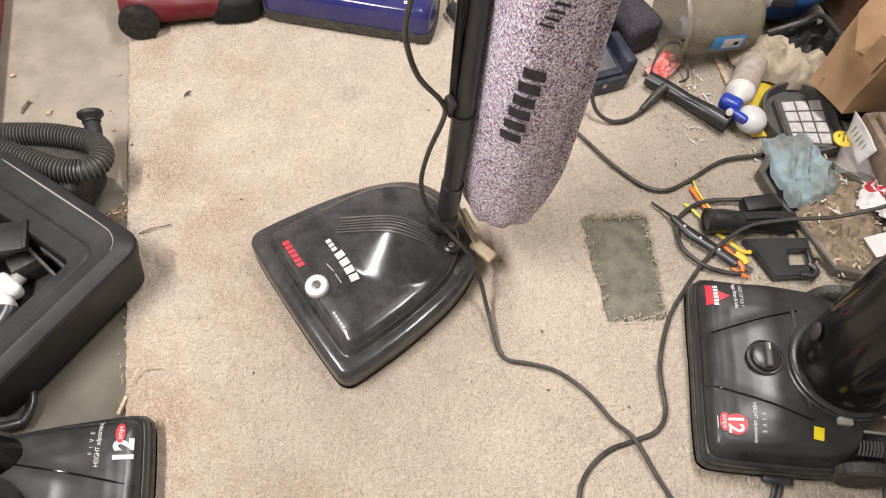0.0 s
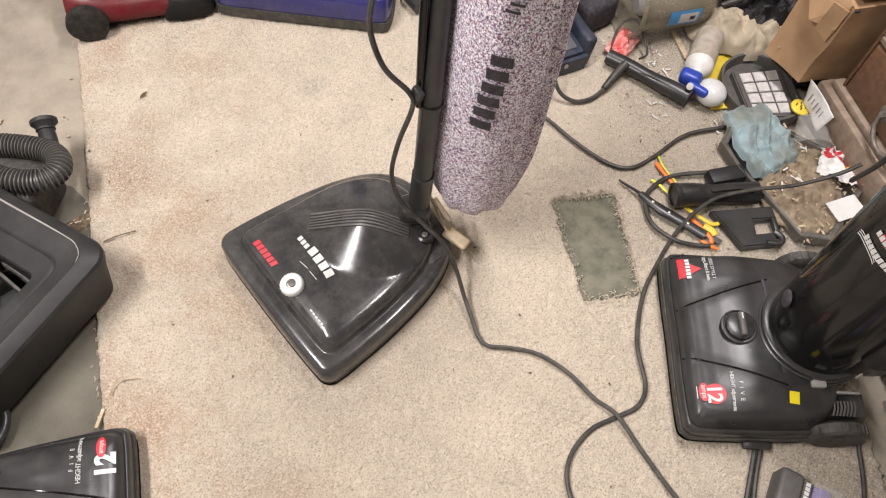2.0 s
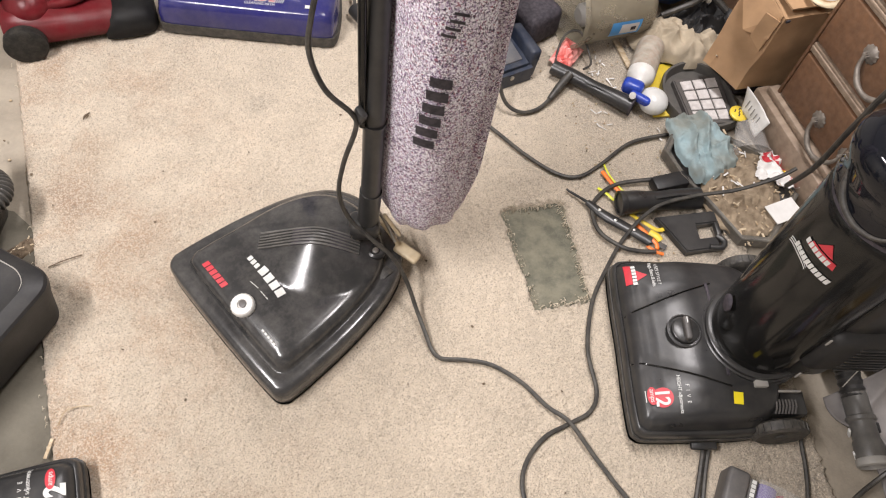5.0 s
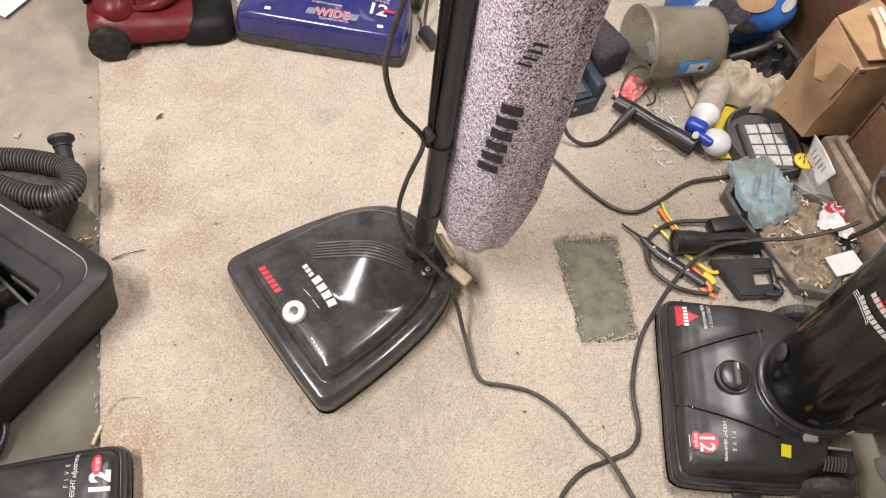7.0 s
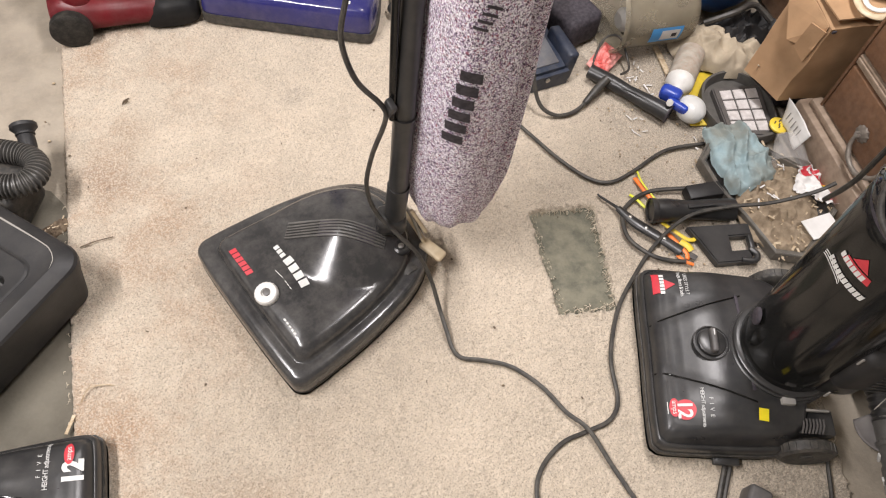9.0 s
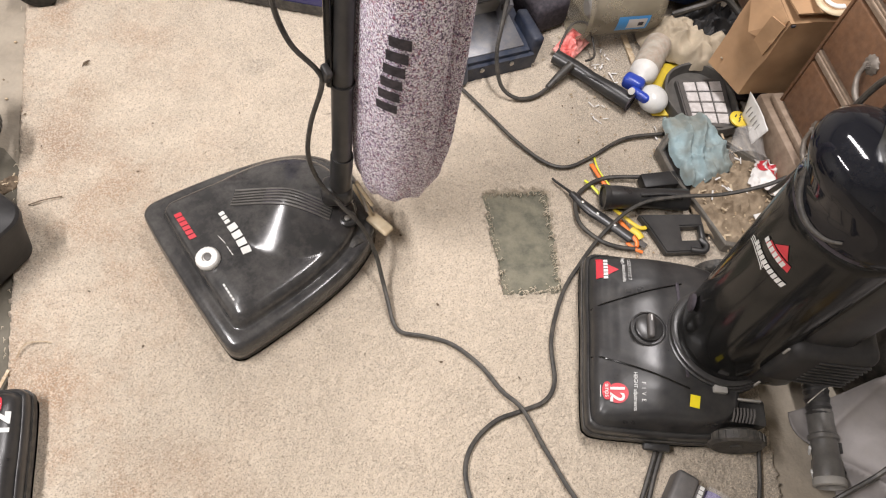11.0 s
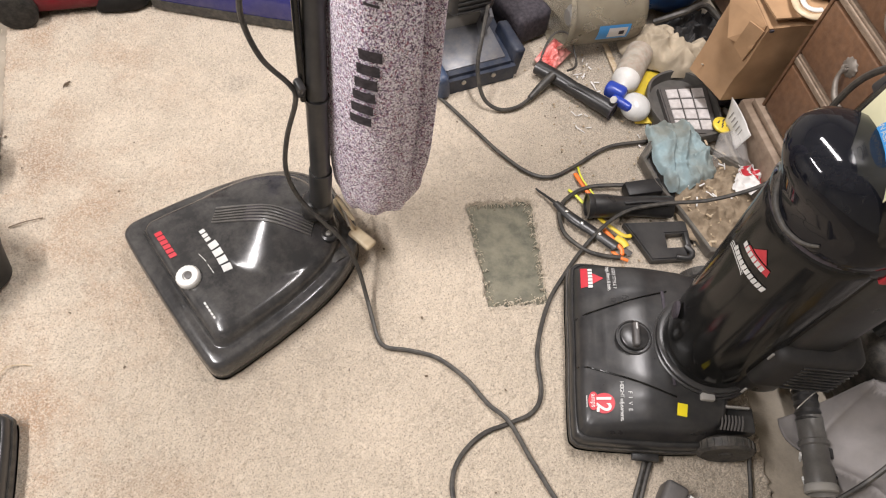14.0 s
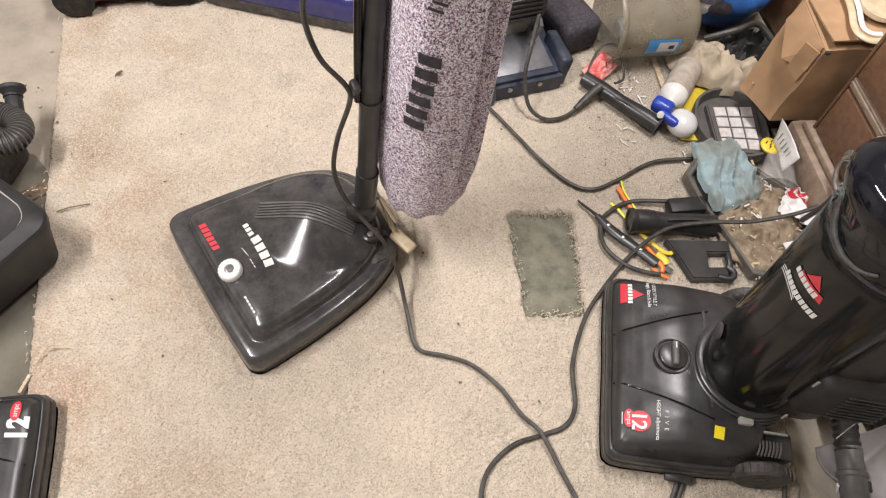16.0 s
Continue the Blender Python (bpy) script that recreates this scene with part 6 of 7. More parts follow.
def wrapper():
    """A crumpled snack wrapper: one film, with printed fields that follow its creases."""
    m = pose(1.068, 0.540, 0.014, 0, 0, -40)
    wr = thing("snack_wrapper", "crumpled red, white, yellow and blue plastic wrapper", "wrapper", m)

    def height(x, y):
        p = Vector((x, y, 0)) * 34 + Vector((4, 7, 0))
        return 0.014 + 0.014 * (1 - abs(noise.noise(p)) * 2) + 0.006 * (1 - abs(noise.noise(p * 2.3)) * 2)
    film = bmesh.new()
    n = 40
    grid = [[film.verts.new((-0.05 + 0.10 * i / n + 0.004 * noise.noise(Vector((0, j * 0.3, 1))), -0.042 + 0.084 * j / n + 0.005 * noise.noise(Vector((i * 0.3, 0, 2))), 0)) for i in range(n + 1)] for j in range(n + 1)]
    for row in grid:
        for v in row:
            v.co.z = height(v.co.x, v.co.y)
    for j in range(n):
        for i in range(n):
            film.faces.new((grid[j][i], grid[j][i + 1], grid[j + 1][i + 1], grid[j + 1][i]))
    part("wrapper_film", film, PAPER, wr, "white plastic film", sharp=70)
    for mat, outline, lift in ((REDPRINT, [(-0.048, 0.004), (-0.01, 0.012), (0.03, 0.002), (0.046, 0.014), (0.046, 0.034), (0.01, 0.038), (-0.04, 0.036)], 0.0012), (REDPRINT, [(0.022, -0.038), (0.046, -0.036), (0.047, -0.006), (0.03, -0.012)], 0.0012),
                               (PRINT, block(0.03, 0.011, -0.008, 0.024, 0.3), 0.002), (YELLOWP, disc(0.009, 0.026, 0.018, 14), 0.002), (LABELBLUE, disc(0.010, 0.036, 0.004, 14, 0.006), 0.0022), (YELLOWP, block(0.008, 0.02, 0.012, 0.0, 0.4), 0.0018)):
        part("print_field", decal(outline, lambda x, y, lift=lift: (x, y, height(x, y) + lift), 3), mat, wr, smooth=False)


wrapper()

bat = thing("battery_pack", "dark grey battery pack lying on the floor", "battery", pose(0.826, 0.588, 0, 0, 0, -3))
part("pack", rbox(0.085, 0.038, 0.03, (-0.014, 0.002, 0.016), 0.005), CHARCOAL, bat)
part("clip", rbox(0.014, 0.03, 0.022, (0.034, -0.004, 0.012), 0.004), BLACK, bat)
drl = thing("elbow_attachment", "black plastic tube attachment with a bracket on the floor", "vacuum attachment", pose(0.76, 0.53, 0))
w = pose(0.76, 0.53, 0)
part("barrel", tube([(0.668, 0.566, 0.03), (0.70, 0.560, 0.03), (0.72, 0.556, 0.028), (0.79, 0.542, 0.028), (0.85, 0.527, 0.028)], [0.026, 0.026, 0.021, 0.024, 0.025], 0.008, 22), BLACK, drl, world=w)
part("mouth", lathe([(0.026, 0.0), (0.028, 0.004), (0.028, 0.014), (0.023, 0.014), (0.021, 0.004), (0.001, 0.004)], 26, between((0.678, 0.564, 0.03), (0.66, 0.568, 0.03))), BLACK, drl, world=w)
part("bracket", slab([(0.735, 0.515), (0.875, 0.492), (0.868, 0.462), (0.815, 0.470), (0.806, 0.436), (0.846, 0.430), (0.840, 0.402), (0.760, 0.414), (0.747, 0.474)], 0.002, 0.02, 0.003), BLACK, drl, world=w)
part("rib", tube([(0.74, 0.545, 0.05), (0.80, 0.535, 0.053), (0.83, 0.52, 0.05)], 0.004, 0.01, 8), BLACK, drl, world=w)
part("loop_bar", rbox(0.012, 0.05, 0.016, (0.857, 0.442, 0.012), 0.004, (0, 0, -14)), BLACK, drl, world=w)
part("trigger", tube([(0.815, 0.41, 0.02), (0.84, 0.40, 0.022), (0.852, 0.412, 0.022), (0.845, 0.43, 0.02)], 0.007, 0.006, 10), BLACK, drl, world=w)
# knife with a riveted black handle
kn = thing("scraper", "black handled knife with rivets in the cord loop", "hand tool", pose(0.655, 0.525, 0))
w = pose(0.655, 0.525, 0)
part("grip", tube([(0.607, 0.60, 0.012), (0.63, 0.555, 0.012), (0.665, 0.51, 0.012), (0.70, 0.465, 0.01)], [0.008, 0.013, 0.012, 0.013], 0.008, 14, flat=0.55), BLACK, kn, world=w)
part("blade", rbox(0.014, 0.15, 0.002, (0.68, 0.50, 0.009), 0.0005, (0, 0, 38)), DARKGREY, kn, world=w)
part("tail", tube([(0.607, 0.60, 0.012), (0.595, 0.62, 0.01), (0.582, 0.64, 0.008), (0.578, 0.648, 0.009)], [0.004, 0.003, 0.003, 0.002], 0.006, 8), BLACK, kn, world=w)
for x, y in ((0.622, 0.569), (0.645, 0.534), (0.673, 0.499)):
    part("rivet", lathe([(0.004, 0), (0.0035, 0.0015), (0.001, 0.002)], 12, pose(x, y, 0.019)), METAL, kn, world=w)
for lbl, mat, pts, r in (("orange plastic strip", ORANGE, [(0.682, 0.672, 0.004), (0.687, 0.64, 0.006), (0.695, 0.605, 0.005)], 0.0055), ("neon yellow plastic strip", NEON, [(0.695, 0.69, 0.004), (0.69, 0.65, 0.011), (0.705, 0.60, 0.006)], 0.0022),
                         ("neon yellow plastic strip", NEON, [(0.652, 0.632, 0.004), (0.662, 0.612, 0.007), (0.672, 0.59, 0.005)], 0.0035), ("yellow plastic hook", YELLOWP, [(0.692, 0.545, 0.006), (0.706, 0.515, 0.012), (0.73, 0.487, 0.01), (0.752, 0.49, 0.009), (0.757, 0.506, 0.009), (0.745, 0.508, 0.008)], 0.0048),
                         ("orange plastic hook", ORANGE, [(0.69, 0.52, 0.006), (0.70, 0.49, 0.01), (0.71, 0.455, 0.01), (0.705, 0.445, 0.008)], 0.005), ("yellow plastic piece", YELLOWP, [(0.708, 0.487, 0.012), (0.718, 0.472, 0.014), (0.722, 0.46, 0.012)], 0.008),
                         ("orange plastic strip", ORANGE, [(0.69, 0.46, 0.005), (0.70, 0.44, 0.008), (0.715, 0.43, 0.006)], 0.004)):
    tagged(part("plastic_strip", tube(pts, r, 0.006, 10, flat=0.5), mat), lbl + " among the cords", "plastic scrap", "plastic strips")
tagged(part("paper_card", rbox(0.075, 0.05, 0.003, (1.020, 0.438, 0.034), 0.0006, (0, 0, 4)), PAPER), "small white card lying on the tray", "paper")

rg = thing("canvas_rag", "crumpled beige canvas rag on the floor", "rag", pose(1.045, 0.975, 0.0, 0, 0, -38))
part("rag", crumple(0.26, 0.135, 0.085, 53, 90, 11, 0.6), RAG, rg)
bag = thing("printed_bag", "blue plastic sack printed with white, black and orange patches", "sack", pose(1.08, 1.19, 0, 0, 0, -15))
bm = bmesh.new()
bmesh.ops.create_uvsphere(bm, u_segments=48, v_segments=24, radius=1.0, matrix=Matrix.Translation((0, 0.02, 0.10)) @ Matrix.Diagonal((0.17, 0.13, 0.11, 1)))
for v in bm.verts:
    q = v.co * 9
    v.co += v.normal * (0.018 * noise.noise(q) + 0.008 * noise.noise(q * 3))
    v.co.z = max(v.co.z, 0.0)


def on_sack(x0, z0, lift):
    def place(x, y):
        u, v = (x0 + x) / 0.17, (z0 + y - 0.10) / 0.11
        s = math.sqrt(max(0.0, 1 - u * u - v * v))
        p = Vector((u * 0.17, 0.02 - 0.13 * s, 0.10 + 0.11 * v))
        nn = Vector((u / 0.17, -s / 0.13, v / 0.11)).normalized()
        q = p * 9
        return p + nn * (0.018 * noise.noise(q) + 0.008 * noise.noise(q * 3) + lift)
    return place


part("sack", bm, BAGBLUE, bag, "glossy blue film sack")
part("white_patch", decal(disc(0.055, 0, 0, 20, 0.04), on_sack(-0.075, 0.125, 0.003), 2), PRINT, bag)
part("black_patch", decal(disc(0.05, 0, 0, 20, 0.022), on_sack(-0.05, 0.150, 0.005), 2), INK, bag)
part("orange_patch", decal(disc(0.05, 0, 0, 20, 0.018), on_sack(0.01, 0.175, 0.006), 2), CARD, bag)
part("black_patch", decal(disc(0.03, 0, 0, 20, 0.02), on_sack(0.0, 0.12, 0.005), 2), INK, bag)
part("white_patch", decal(disc(0.022, 0, 0, 16, 0.012), on_sack(0.10, 0.16, 0.004), 2), PRINT, bag)
part("yellow_rope", tube([(-0.15, -0.04, 0.18), (-0.11, -0.06, 0.205), (-0.07, -0.05, 0.215), (-0.08, 0.0, 0.22)], 0.007, 0.008, 8), NEON, bag, "yellow rope tie")
junk = thing("black_bag", "grey and black crumpled plastic bag on the floor", "bag", pose(1.13, 1.035, 0, 0, 0, 10))
part("film", crumple(0.22, 0.14, 0.07, 61, 36, 18, 0.9), CHARCOAL, junk)
cord("strap", "dark strap over the crumpled bag", [(1.02, 1.05, 0.06), (1.09, 1.04, 0.09), (1.16, 1.06, 0.085), (1.2, 1.02, 0.06)], 0.008)


# ---- cardboard box with a white ring on it ----
def cardboard_box():
    bx = thing("cardboard_box", "crushed brown cardboard box with torn flaps on black scrap", "box", pose(1.10, 0.80, 0))
    w = pose(1.10, 0.80, 0)
    low = [Vector(q) for q in ((1.052, 0.752, 0.088), (1.022, 0.858, 0.088), (1.15, 0.93, 0.07), (1.20, 0.745, 0.07))]
    top = [Vector(q) for q in ((1.071, 0.748, 0.305), (1.075, 0.885, 0.325), (1.21, 0.93, 0.32), (1.22, 0.735, 0.30))]
    bm = bmesh.new()
    n = 9
    for a, b in ((0, 1), (1, 2), (2, 3), (3, 0)):
        grid = [[bm.verts.new(low[a].lerp(low[b], i / n).lerp(top[a].lerp(top[b], i / n), j / n)) for i in range(n + 1)] for j in range(n + 1)]
        for j in range(n):
            for i in range(n):
                bm.faces.new((grid[j][i], grid[j][i + 1], grid[j + 1][i + 1], grid[j + 1][i]))
    for quad in (low, top):
        grid = [[bm.verts.new(quad[0].lerp(quad[1], i / n).lerp(quad[3].lerp(quad[2], i / n), j / n)) for i in range(n + 1)] for j in range(n + 1)]
        for j in range(n):
            for i in range(n):
                bm.faces.new((grid[j][i], grid[j][i + 1], grid[j + 1][i + 1], grid[j + 1][i]))
    bmesh.ops.remove_doubles(bm, verts=bm.verts[:], dist=0.0005)
    for v in bm.verts:
        q = v.co * 12
        v.co += Vector((noise.noise(q), noise.noise(q + Vector((9, 0, 0))), noise.noise(q + Vector((0, 9, 0))))) * 0.005
    part("shell", bm, CARD, bx, "dented brown cardboard", world=w, sharp=30)

    def face(s, t, lift):
        p = low[0].lerp(low[1], s).lerp(top[0].lerp(top[1], s), t)
        return p + Vector((-0.95, -0.15, 0.2)).normalized() * lift
    flap = rings([[face(0.02, 0.72, 0.006), face(0.5, 0.60, 0.020), face(0.95, 0.80, 0.012), face(0.9, 1.0, 0.004), face(0.05, 1.0, 0.004)],
                  [face(0.02, 0.72, 0.010), face(0.5, 0.60, 0.024), face(0.95, 0.80, 0.016), face(0.9, 1.0, 0.008), face(0.05, 1.0, 0.008)]])
    part("side_flap", flap, CARD, bx, "torn side flap", world=w, smooth=False)
    flap = rings([[face(0.05, 0.55, 0.004), face(0.30, 0.62, 0.020), face(0.28, 0.92, 0.022), face(0.02, 0.95, 0.006)], [face(0.05, 0.55, 0.008), face(0.30, 0.62, 0.025), face(0.28, 0.92, 0.027), face(0.02, 0.95, 0.010)]])
    part("folded_flap", flap, CARD, bx, world=w, smooth=False)
    flap = slab([(1.075, 0.75), (1.08, 0.885), (1.205, 0.925), (1.215, 0.74)], 0.0, 0.004, 0)
    flap.transform(Matrix.Translation((0, 0, 0.325)))
    part("top_flap", flap, CARD, bx, world=w, smooth=False)
    for s, t in ((0.75, 0.15), (0.7, 0.7)):
        p = face(s, t, 0.005)
        part("tear", rbox(0.012, 0.004, 0.003, tuple(p), 0.001, (30, 40, 20)), RAG, bx, world=w)
    part("corner_hole", rbox(0.010, 0.004, 0.006, tuple(top[0] + Vector((0.003, -0.005, -0.004))), 0.001), INK, bx, world=w)
    part("base_scrap", rbox(0.11, 0.13, 0.078, (1.152, 0.85, 0.04), 0.015, (0, 0, -12), 2), INK, bx, "black scrap under the box", world=w)
    ring = thing("white_ring", "white plastic ring lying on the cardboard box", "plastic ring", pose(1.22, 0.86, 0.335))
    w = pose(1.22, 0.86, 0.335)
    part("band", tube([(1.152, 0.875, 0.345), (1.140, 0.82, 0.345), (1.120, 0.772, 0.347), (1.116, 0.744, 0.348), (1.132, 0.724, 0.348), (1.162, 0.722, 0.348), (1.19, 0.74, 0.347)], 0.008, 0.008, 12, flat=0.6), CREAM, ring, "white moulded band", world=w)
    part("band", tube([(1.164, 0.872, 0.350), (1.153, 0.82, 0.351), (1.135, 0.774, 0.352), (1.131, 0.752, 0.352), (1.142, 0.738, 0.352), (1.160, 0.735, 0.352)], 0.006, 0.008, 12, flat=0.6), WHITE, ring, "white moulded band", world=w)
    part("lid", lathe([(0.045, 0), (0.048, 0.004), (0.046, 0.012), (0.001, 0.014)], 36, pose(-0.01, -0.04, 0.004)), CREAM, ring, "beige round lid")


cardboard_box()


# ---- wooden drawers ----
def drawers():
    m = pose(1.112, 0.50, 0, 0, 0, -3.5)
    d = thing("chest_of_drawers", "worn dark brown wooden drawers with metal bail handles", "drawers", m)
    part("carcass", rbox(0.40, 0.40, 0.86, (0.215, 0.0, 0.45), 0.004), WOOD, d)
    part("plinth", rbox(0.040, 0.45, 0.098, (-0.009, 0.012, 0.049), 0.006), WOODPALE, d, "worn pale plinth board")
    part("plinth_step", rbox(0.030, 0.42, 0.018, (0.002, 0.01, 0.108), 0.005), WOODPALE, d, "worn pale base moulding")
    z = 0.120
    for h, lift in ((0.130, 0.40), (0.135, 0.62), (0.140, 0.62), (0.140, 0.62), (0.130, 0.62)):
        dr = part("drawer", rbox(0.018, 0.385, h, (0.008, 0.0, z + h / 2), 0.005, (0, 0, 0), 3), WOOD, d, "brown wooden drawer front")
        zc = z + h * lift
        for s in (0, 1):
            y = 0.065 - 0.105 * s
            ros = part("rosette", lathe([(0.020, 0.0), (0.021, 0.003), (0.016, 0.008), (0.008, 0.010), (0.007, 0.018), (0.001, 0.020)], 22, pose(0.0, y, zc, 0, -90, 0), 1, 0.0025), PEWTER, dr)
        part("bail", tube([(-0.016, 0.065, zc), (-0.022, 0.058, zc - 0.022), (-0.026, 0.035, zc - 0.042), (-0.027, 0.0125, zc - 0.047), (-0.026, -0.01, zc - 0.042), (-0.022, -0.033, zc - 0.022), (-0.016, -0.04, zc)], [0.004, 0.005, 0.0065, 0.005, 0.0065, 0.005, 0.004], 0.006, 12), PEWTER, dr, "aged metal bail handle")
        z += h + 0.004
        for k, (dz, dx) in enumerate(((0.005, 0.0), (0.013, -0.002), (0.021, 0.0))):
            part("rail_moulding", rbox(0.016, 0.386, 0.0075, (0.008 + dx, 0.0, z + dz), 0.002), WOODPALE, d, "worn pale moulding")
        z += 0.030
    for y in (-0.197, 0.197):
        part("stile", rbox(0.016, 0.008, 0.84, (0.006, y, 0.46), 0.002), WOOD, d)


drawers()
cab = thing("wooden_cabinet", "plain dark brown wooden cabinet behind the box", "cabinet", pose(1.42, 1.15, 0))
part("body", rbox(0.30, 0.78, 0.9, (0, 0, 0.45), 0.005), WOOD, cab)
for y in (-0.16, 0.12):
    part("stile", rbox(0.012, 0.03, 0.88, (-0.155, y, 0.45), 0.003), WOODPALE, cab, "worn pale stile")


# ---- nozzle head, hose end and cloth at the south-east ----
def turbo_head():
    m = pose(0.598, -0.018, 0, 0, 0, 226)
    h = thing("carpet_cleaning_tool", "grey floor head with a purple brush roller under a clear cover", "vacuum attachment", m)
    # x runs along the front edge, y towards the back
    part("front_bar", rbox(0.31, 0.042, 0.05, (0.155, 0.020, 0.028), 0.008, (0, 0, 0), 3), DARKGREY, h, "scuffed grey front bar")
    part("print_strip", rbox(0.29, 0.014, 0.004, (0.155, 0.047, 0.050), 0.001), DARKGREY, h)
    for i in range(5):
        part("print_block", rbox(0.0066, 0.008, 0.0006, (0.014 + 0.0082 * i, 0.047, 0.0524), 0), PRINT, h, smooth=False)
    for i in range(5):
        part("red_print_block", rbox(0.0058, 0.007, 0.0006, (0.058 + 0.0072 * i, 0.047, 0.0524), 0), REDPRINT, h, smooth=False)
    part("lettering", letters("big ball", 0.0135, lambda x, y: (0.122 + x, 0.047 - y, 0.0528)), PRINT, h)
    part("roller", tube([(0.008, 0.075, 0.028), (0.11, 0.075, 0.028)], 0.021, 0.02, 24), PURPLE, h, "purple brush roller")
    for k in range(14):
        part("bristle_row", rbox(0.004, 0.016, 0.012, (0.014 + 0.007 * k, 0.100 + 0.002 * (k % 2), 0.034), 0.001, (20, 0, 20)), BRUSH, h, "red bristles")
    part("channel", rbox(0.105, 0.022, 0.03, (0.062, 0.120, 0.022), 0.004), CREAM, h, "dusty tan channel")
    part("side_block", rbox(0.04, 0.04, 0.035, (0.045, 0.150, 0.022), 0.006), GREY, h)
    part("red_clip", rbox(0.012, 0.016, 0.02, (0.105, 0.158, 0.022), 0.004), REDPRINT, h, "red clip")
    cover = rings([[(x, 0.055, 0.020), (x, 0.058, 0.050), (x, 0.085, 0.054), (x, 0.13, 0.048), (x, 0.172, 0.034), (x, 0.176, 0.006)] for x in (0.002, 0.006, 0.118, 0.122)], False, False, False)
    ob = part("clear_cover", cover, CLEAR, h, "scuffed clear cover")
    part("body_block", rbox(0.15, 0.09, 0.045, (0.205, 0.10, 0.026), 0.012, (0, 0, 0), 3), DARKGREY, h, "grey body")
    for k in range(4):
        part("body_rib", rbox(0.006, 0.055, 0.006, (0.142 + 0.014 * k, 0.10, 0.050), 0.002), GREY, h)
    part("neck", tube([(0.17, 0.13, 0.035), (0.16, 0.17, 0.03), (0.14, 0.2, 0.02)], 0.012, 0.01, 12), CORD, h)


turbo_head()
he = thing("hose_end", "black ribbed hose end with chrome glints on the concrete", "hose", pose(0.885, -0.03, 0))
w = pose(0.885, -0.03, 0)
part("corrugated_neck", tube([(0.93, 0.12, 0.05), (0.918, 0.06, 0.045), (0.905, 0.015, 0.04)], 0.024, 0.006, 16, 0.003), BLACK, he, world=w)
hx = between((0.908, 0.02, 0.04), (0.862, -0.115, 0.036))
part("sleeve", lathe([(0.020, -0.01), (0.0235, 0.0), (0.0235, 0.04), (0.027, 0.043), (0.027, 0.05), (0.0235, 0.053), (0.0235, 0.085), (0.0265, 0.09), (0.0265, 0.12), (0.022, 0.124)], 32, hx), VENT, he, world=w)
part("end_ring", lathe([(0.0265, 0.120), (0.029, 0.123), (0.029, 0.134), (0.025, 0.136), (0.022, 0.128)], 32, hx), GREY, he, "scuffed grey end ring", world=w)
for z in (0.008, 0.062, 0.1):
    lug = rbox(0.012, 0.008, 0.02, (0.0265, 0, z), 0.002)
    lug.transform(hx)
    part("lug", lug, BLACK, he, world=w)
# white chips coloured in as the glints on the sleeve
for z, a in ((0.07, 200), (0.112, 215)):
    mark = rbox(0.004, 0.020, 0.008, (0.0262, 0, 0), 0.001, (20, 0, 0))
    mark.transform(hx @ pose(0, 0, z, 0, 0, a))
    part("paint_mark", mark, PRINT, he, "white mark put in for a glint", world=w)
for k, (a, b) in enumerate((((0.945, 0.10, 0.078), (0.885, 0.075, 0.06)), ((0.94, 0.06, 0.07), (0.88, 0.04, 0.062)))):
    part("binding_wire", tube([a, ((a[0] + b[0]) / 2, (a[1] + b[1]) / 2 + 0.004, 0.082), b], 0.0011, 0.006, 6), METAL, he, "thin bright binding wire", world=w)
tagged(part("ochre_casting", rbox(0.12, 0.10, 0.045, (0.815, -0.235, 0.015), 0.02, (0, 0, 35), 4), OCHRE), "dirty ochre plastic part lying on the concrete", "plastic part")
tagged(part("dark_strap", tube([(0.74, -0.22, 0.05), (0.79, -0.19, 0.055), (0.83, -0.185, 0.05)], 0.008, 0.008, 10), CREAM), "tan strap over the ochre part", "strap")

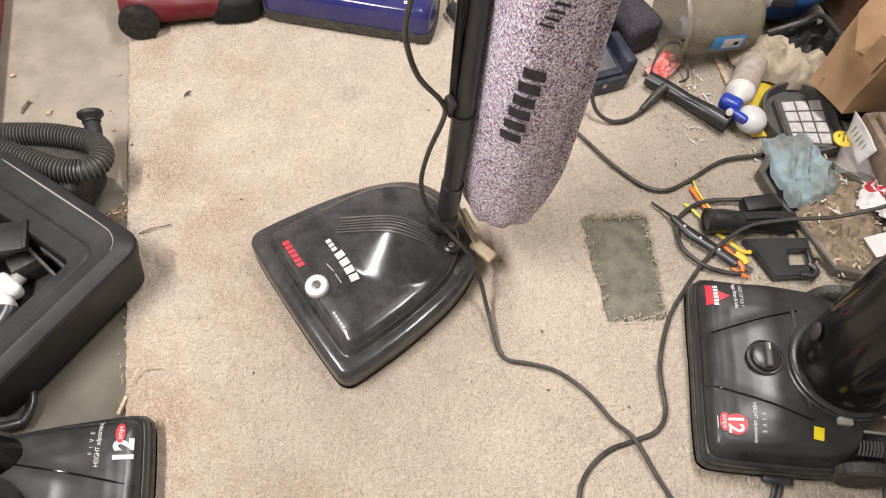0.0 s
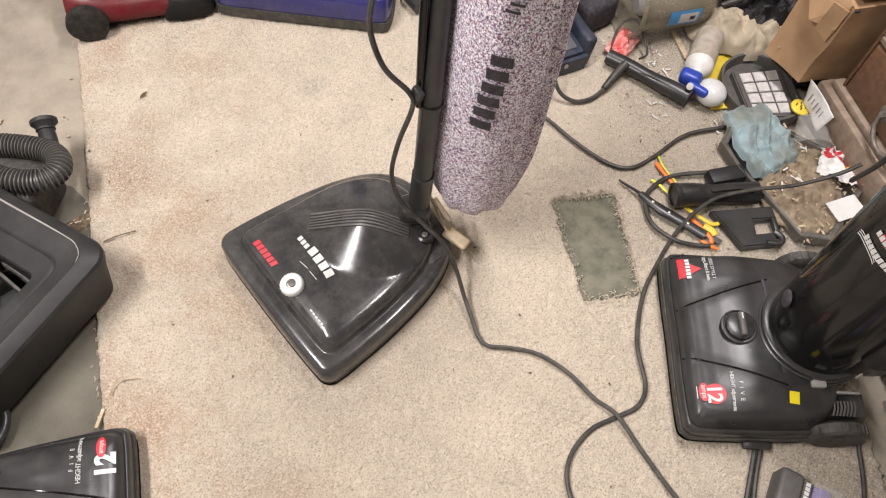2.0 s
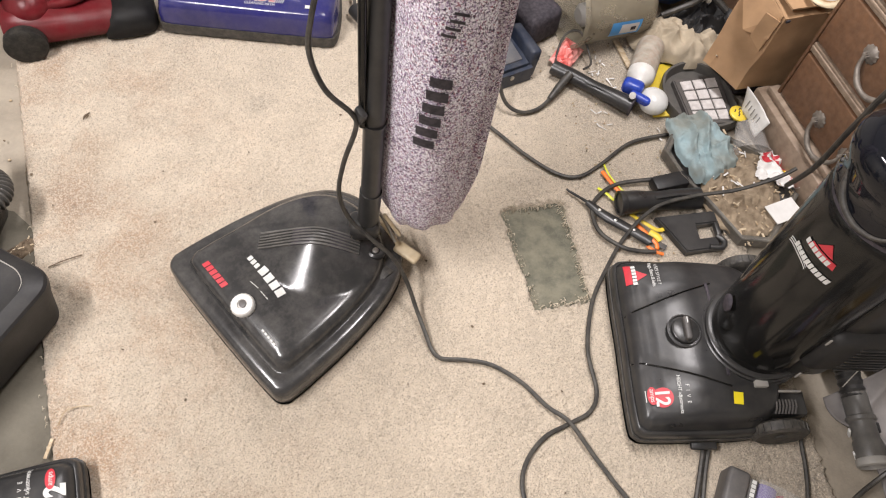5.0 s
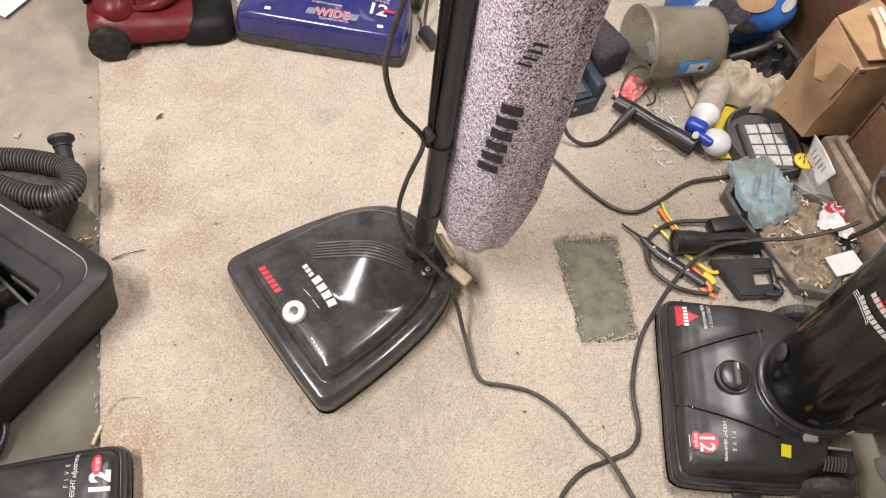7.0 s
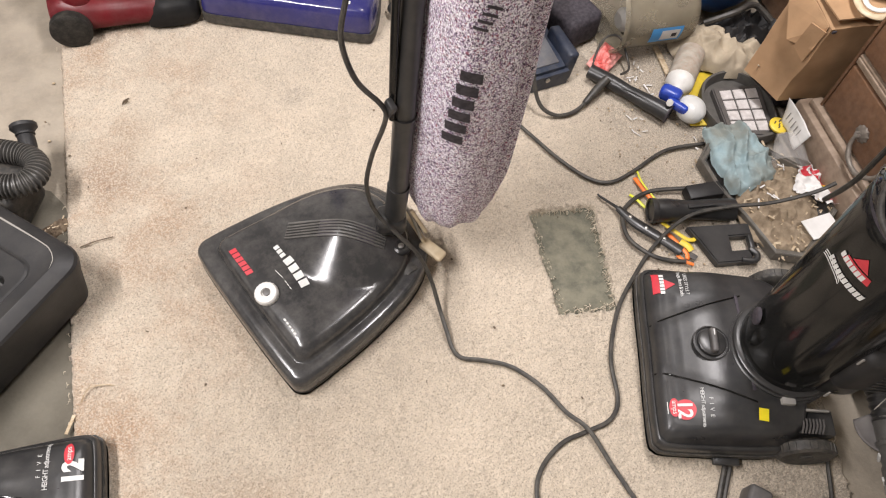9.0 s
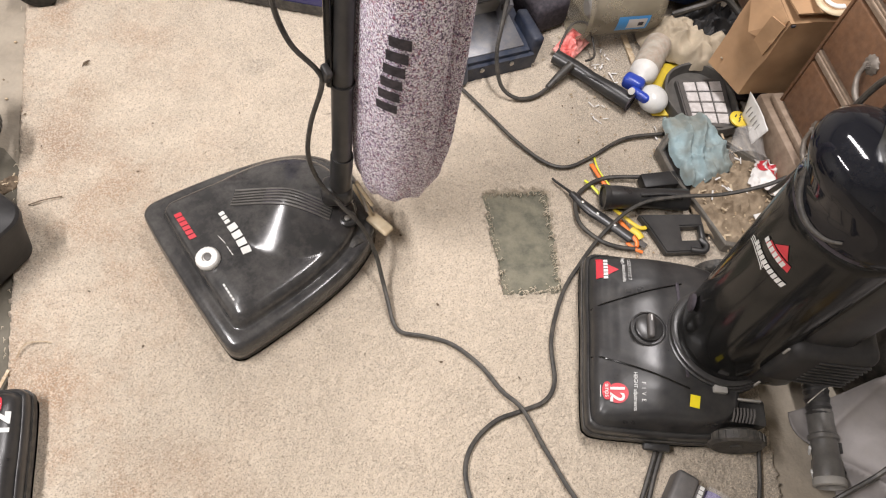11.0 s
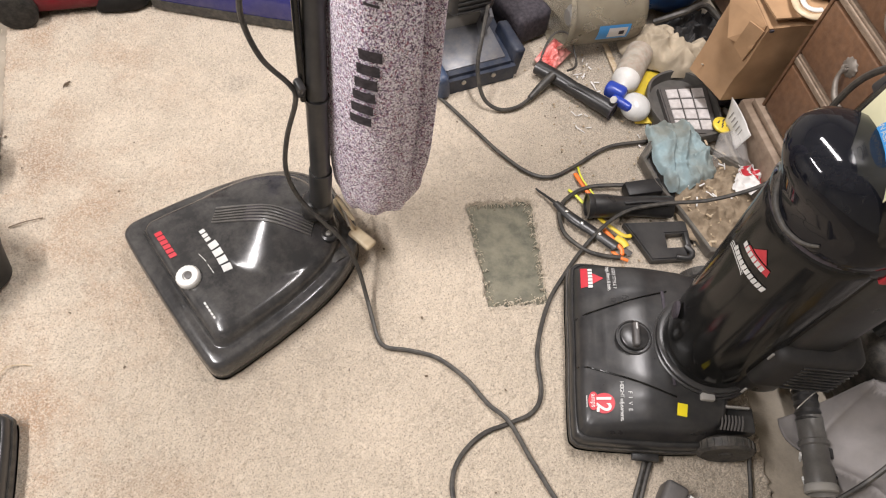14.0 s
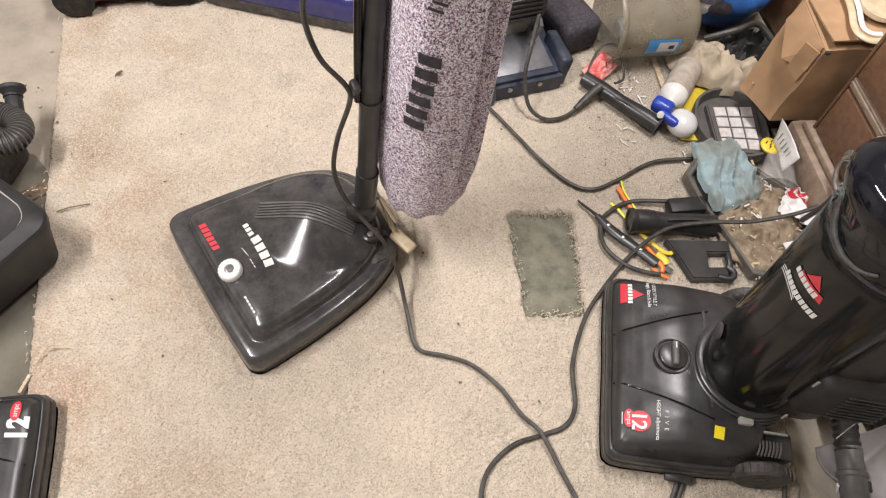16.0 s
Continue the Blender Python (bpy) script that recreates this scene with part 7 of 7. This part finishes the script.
gc = thing("grey_cloth", "folded grey nylon cloth draped over a heap", "cloth", pose(1.06, -0.05, 0))
nx, ny = 90, 90
vs = []
for j in range(ny + 1):
    for i in range(nx + 1):
        x, y = -0.185 + 0.42 * i / nx, -0.34 + 0.43 * j / ny
        r = x + 0.10 + 0.25 * (y + 0.05)
        base = 0.15 * smooth(-0.10, 0.16, r)
        q = Vector((x * 4 + y * 7, x * 6 - y * 2.0, 0.4))
        s = 19 * (0.88 * x + 0.42 * y) + 1.9 * noise.noise(Vector((x * 4, y * 4, 7)))
        s2 = 31 * (0.5 * x - 0.75 * y) + 2.2 * noise.noise(Vector((x * 5, y * 5, 3)))
        z = base + (0.060 * (1 - abs(math.sin(s))) ** 1.8 + 0.020 * (1 - abs(math.sin(s2))) ** 2.5 * smooth(-0.3, 0.1, y) + 0.02 * noise.noise(q)) * smooth(-0.13, 0.0, r) + 0.004
        vs.append((x + 0.03 * noise.noise(Vector((0, y * 9, 2))), y, max(z, 0.003)))
me = bpy.data.meshes.new("cloth")
me.from_pydata(vs, [], [(j * (nx + 1) + i, j * (nx + 1) + i + 1, (j + 1) * (nx + 1) + i + 1, (j + 1) * (nx + 1) + i) for j in range(ny) for i in range(nx)])
me.materials.append(GREYCLOTH)
me.shade_smooth()
cl = new("cloth_sheet", me)
cl.parent = gc
sol = cl.modifiers.new("thickness", "SOLIDIFY")
sol.thickness = 0.003
dark = thing("dark_machine", "black machine parts with a blue glint, enlarged to fill the shaded gap by the grey cloth", "machine", pose(1.12, 0.15, 0))
# body oversized so its black fills the shaded gap beside the cloth
part("body", rbox(0.27, 0.23, 0.19, (0.005, 0.0, 0.09), 0.03, (0, 0, 4), 3), RUBBER, dark)
part("tube", tube([(-0.12, -0.04, 0.20), (-0.08, -0.03, 0.245), (0.0, -0.01, 0.24), (0.08, -0.02, 0.24)], 0.014, 0.01, 16), GLOSS, dark)
# blue cap modelled in place of a glint
part("blue_cap", lathe([(0.03, 0), (0.032, 0.01), (0.025, 0.02), (0.001, 0.022)], 28, pose(-0.03, -0.02, 0.215, 20, 0, 0)), SPRAYBLUE, dark, "dark blue cap put in for a glint")
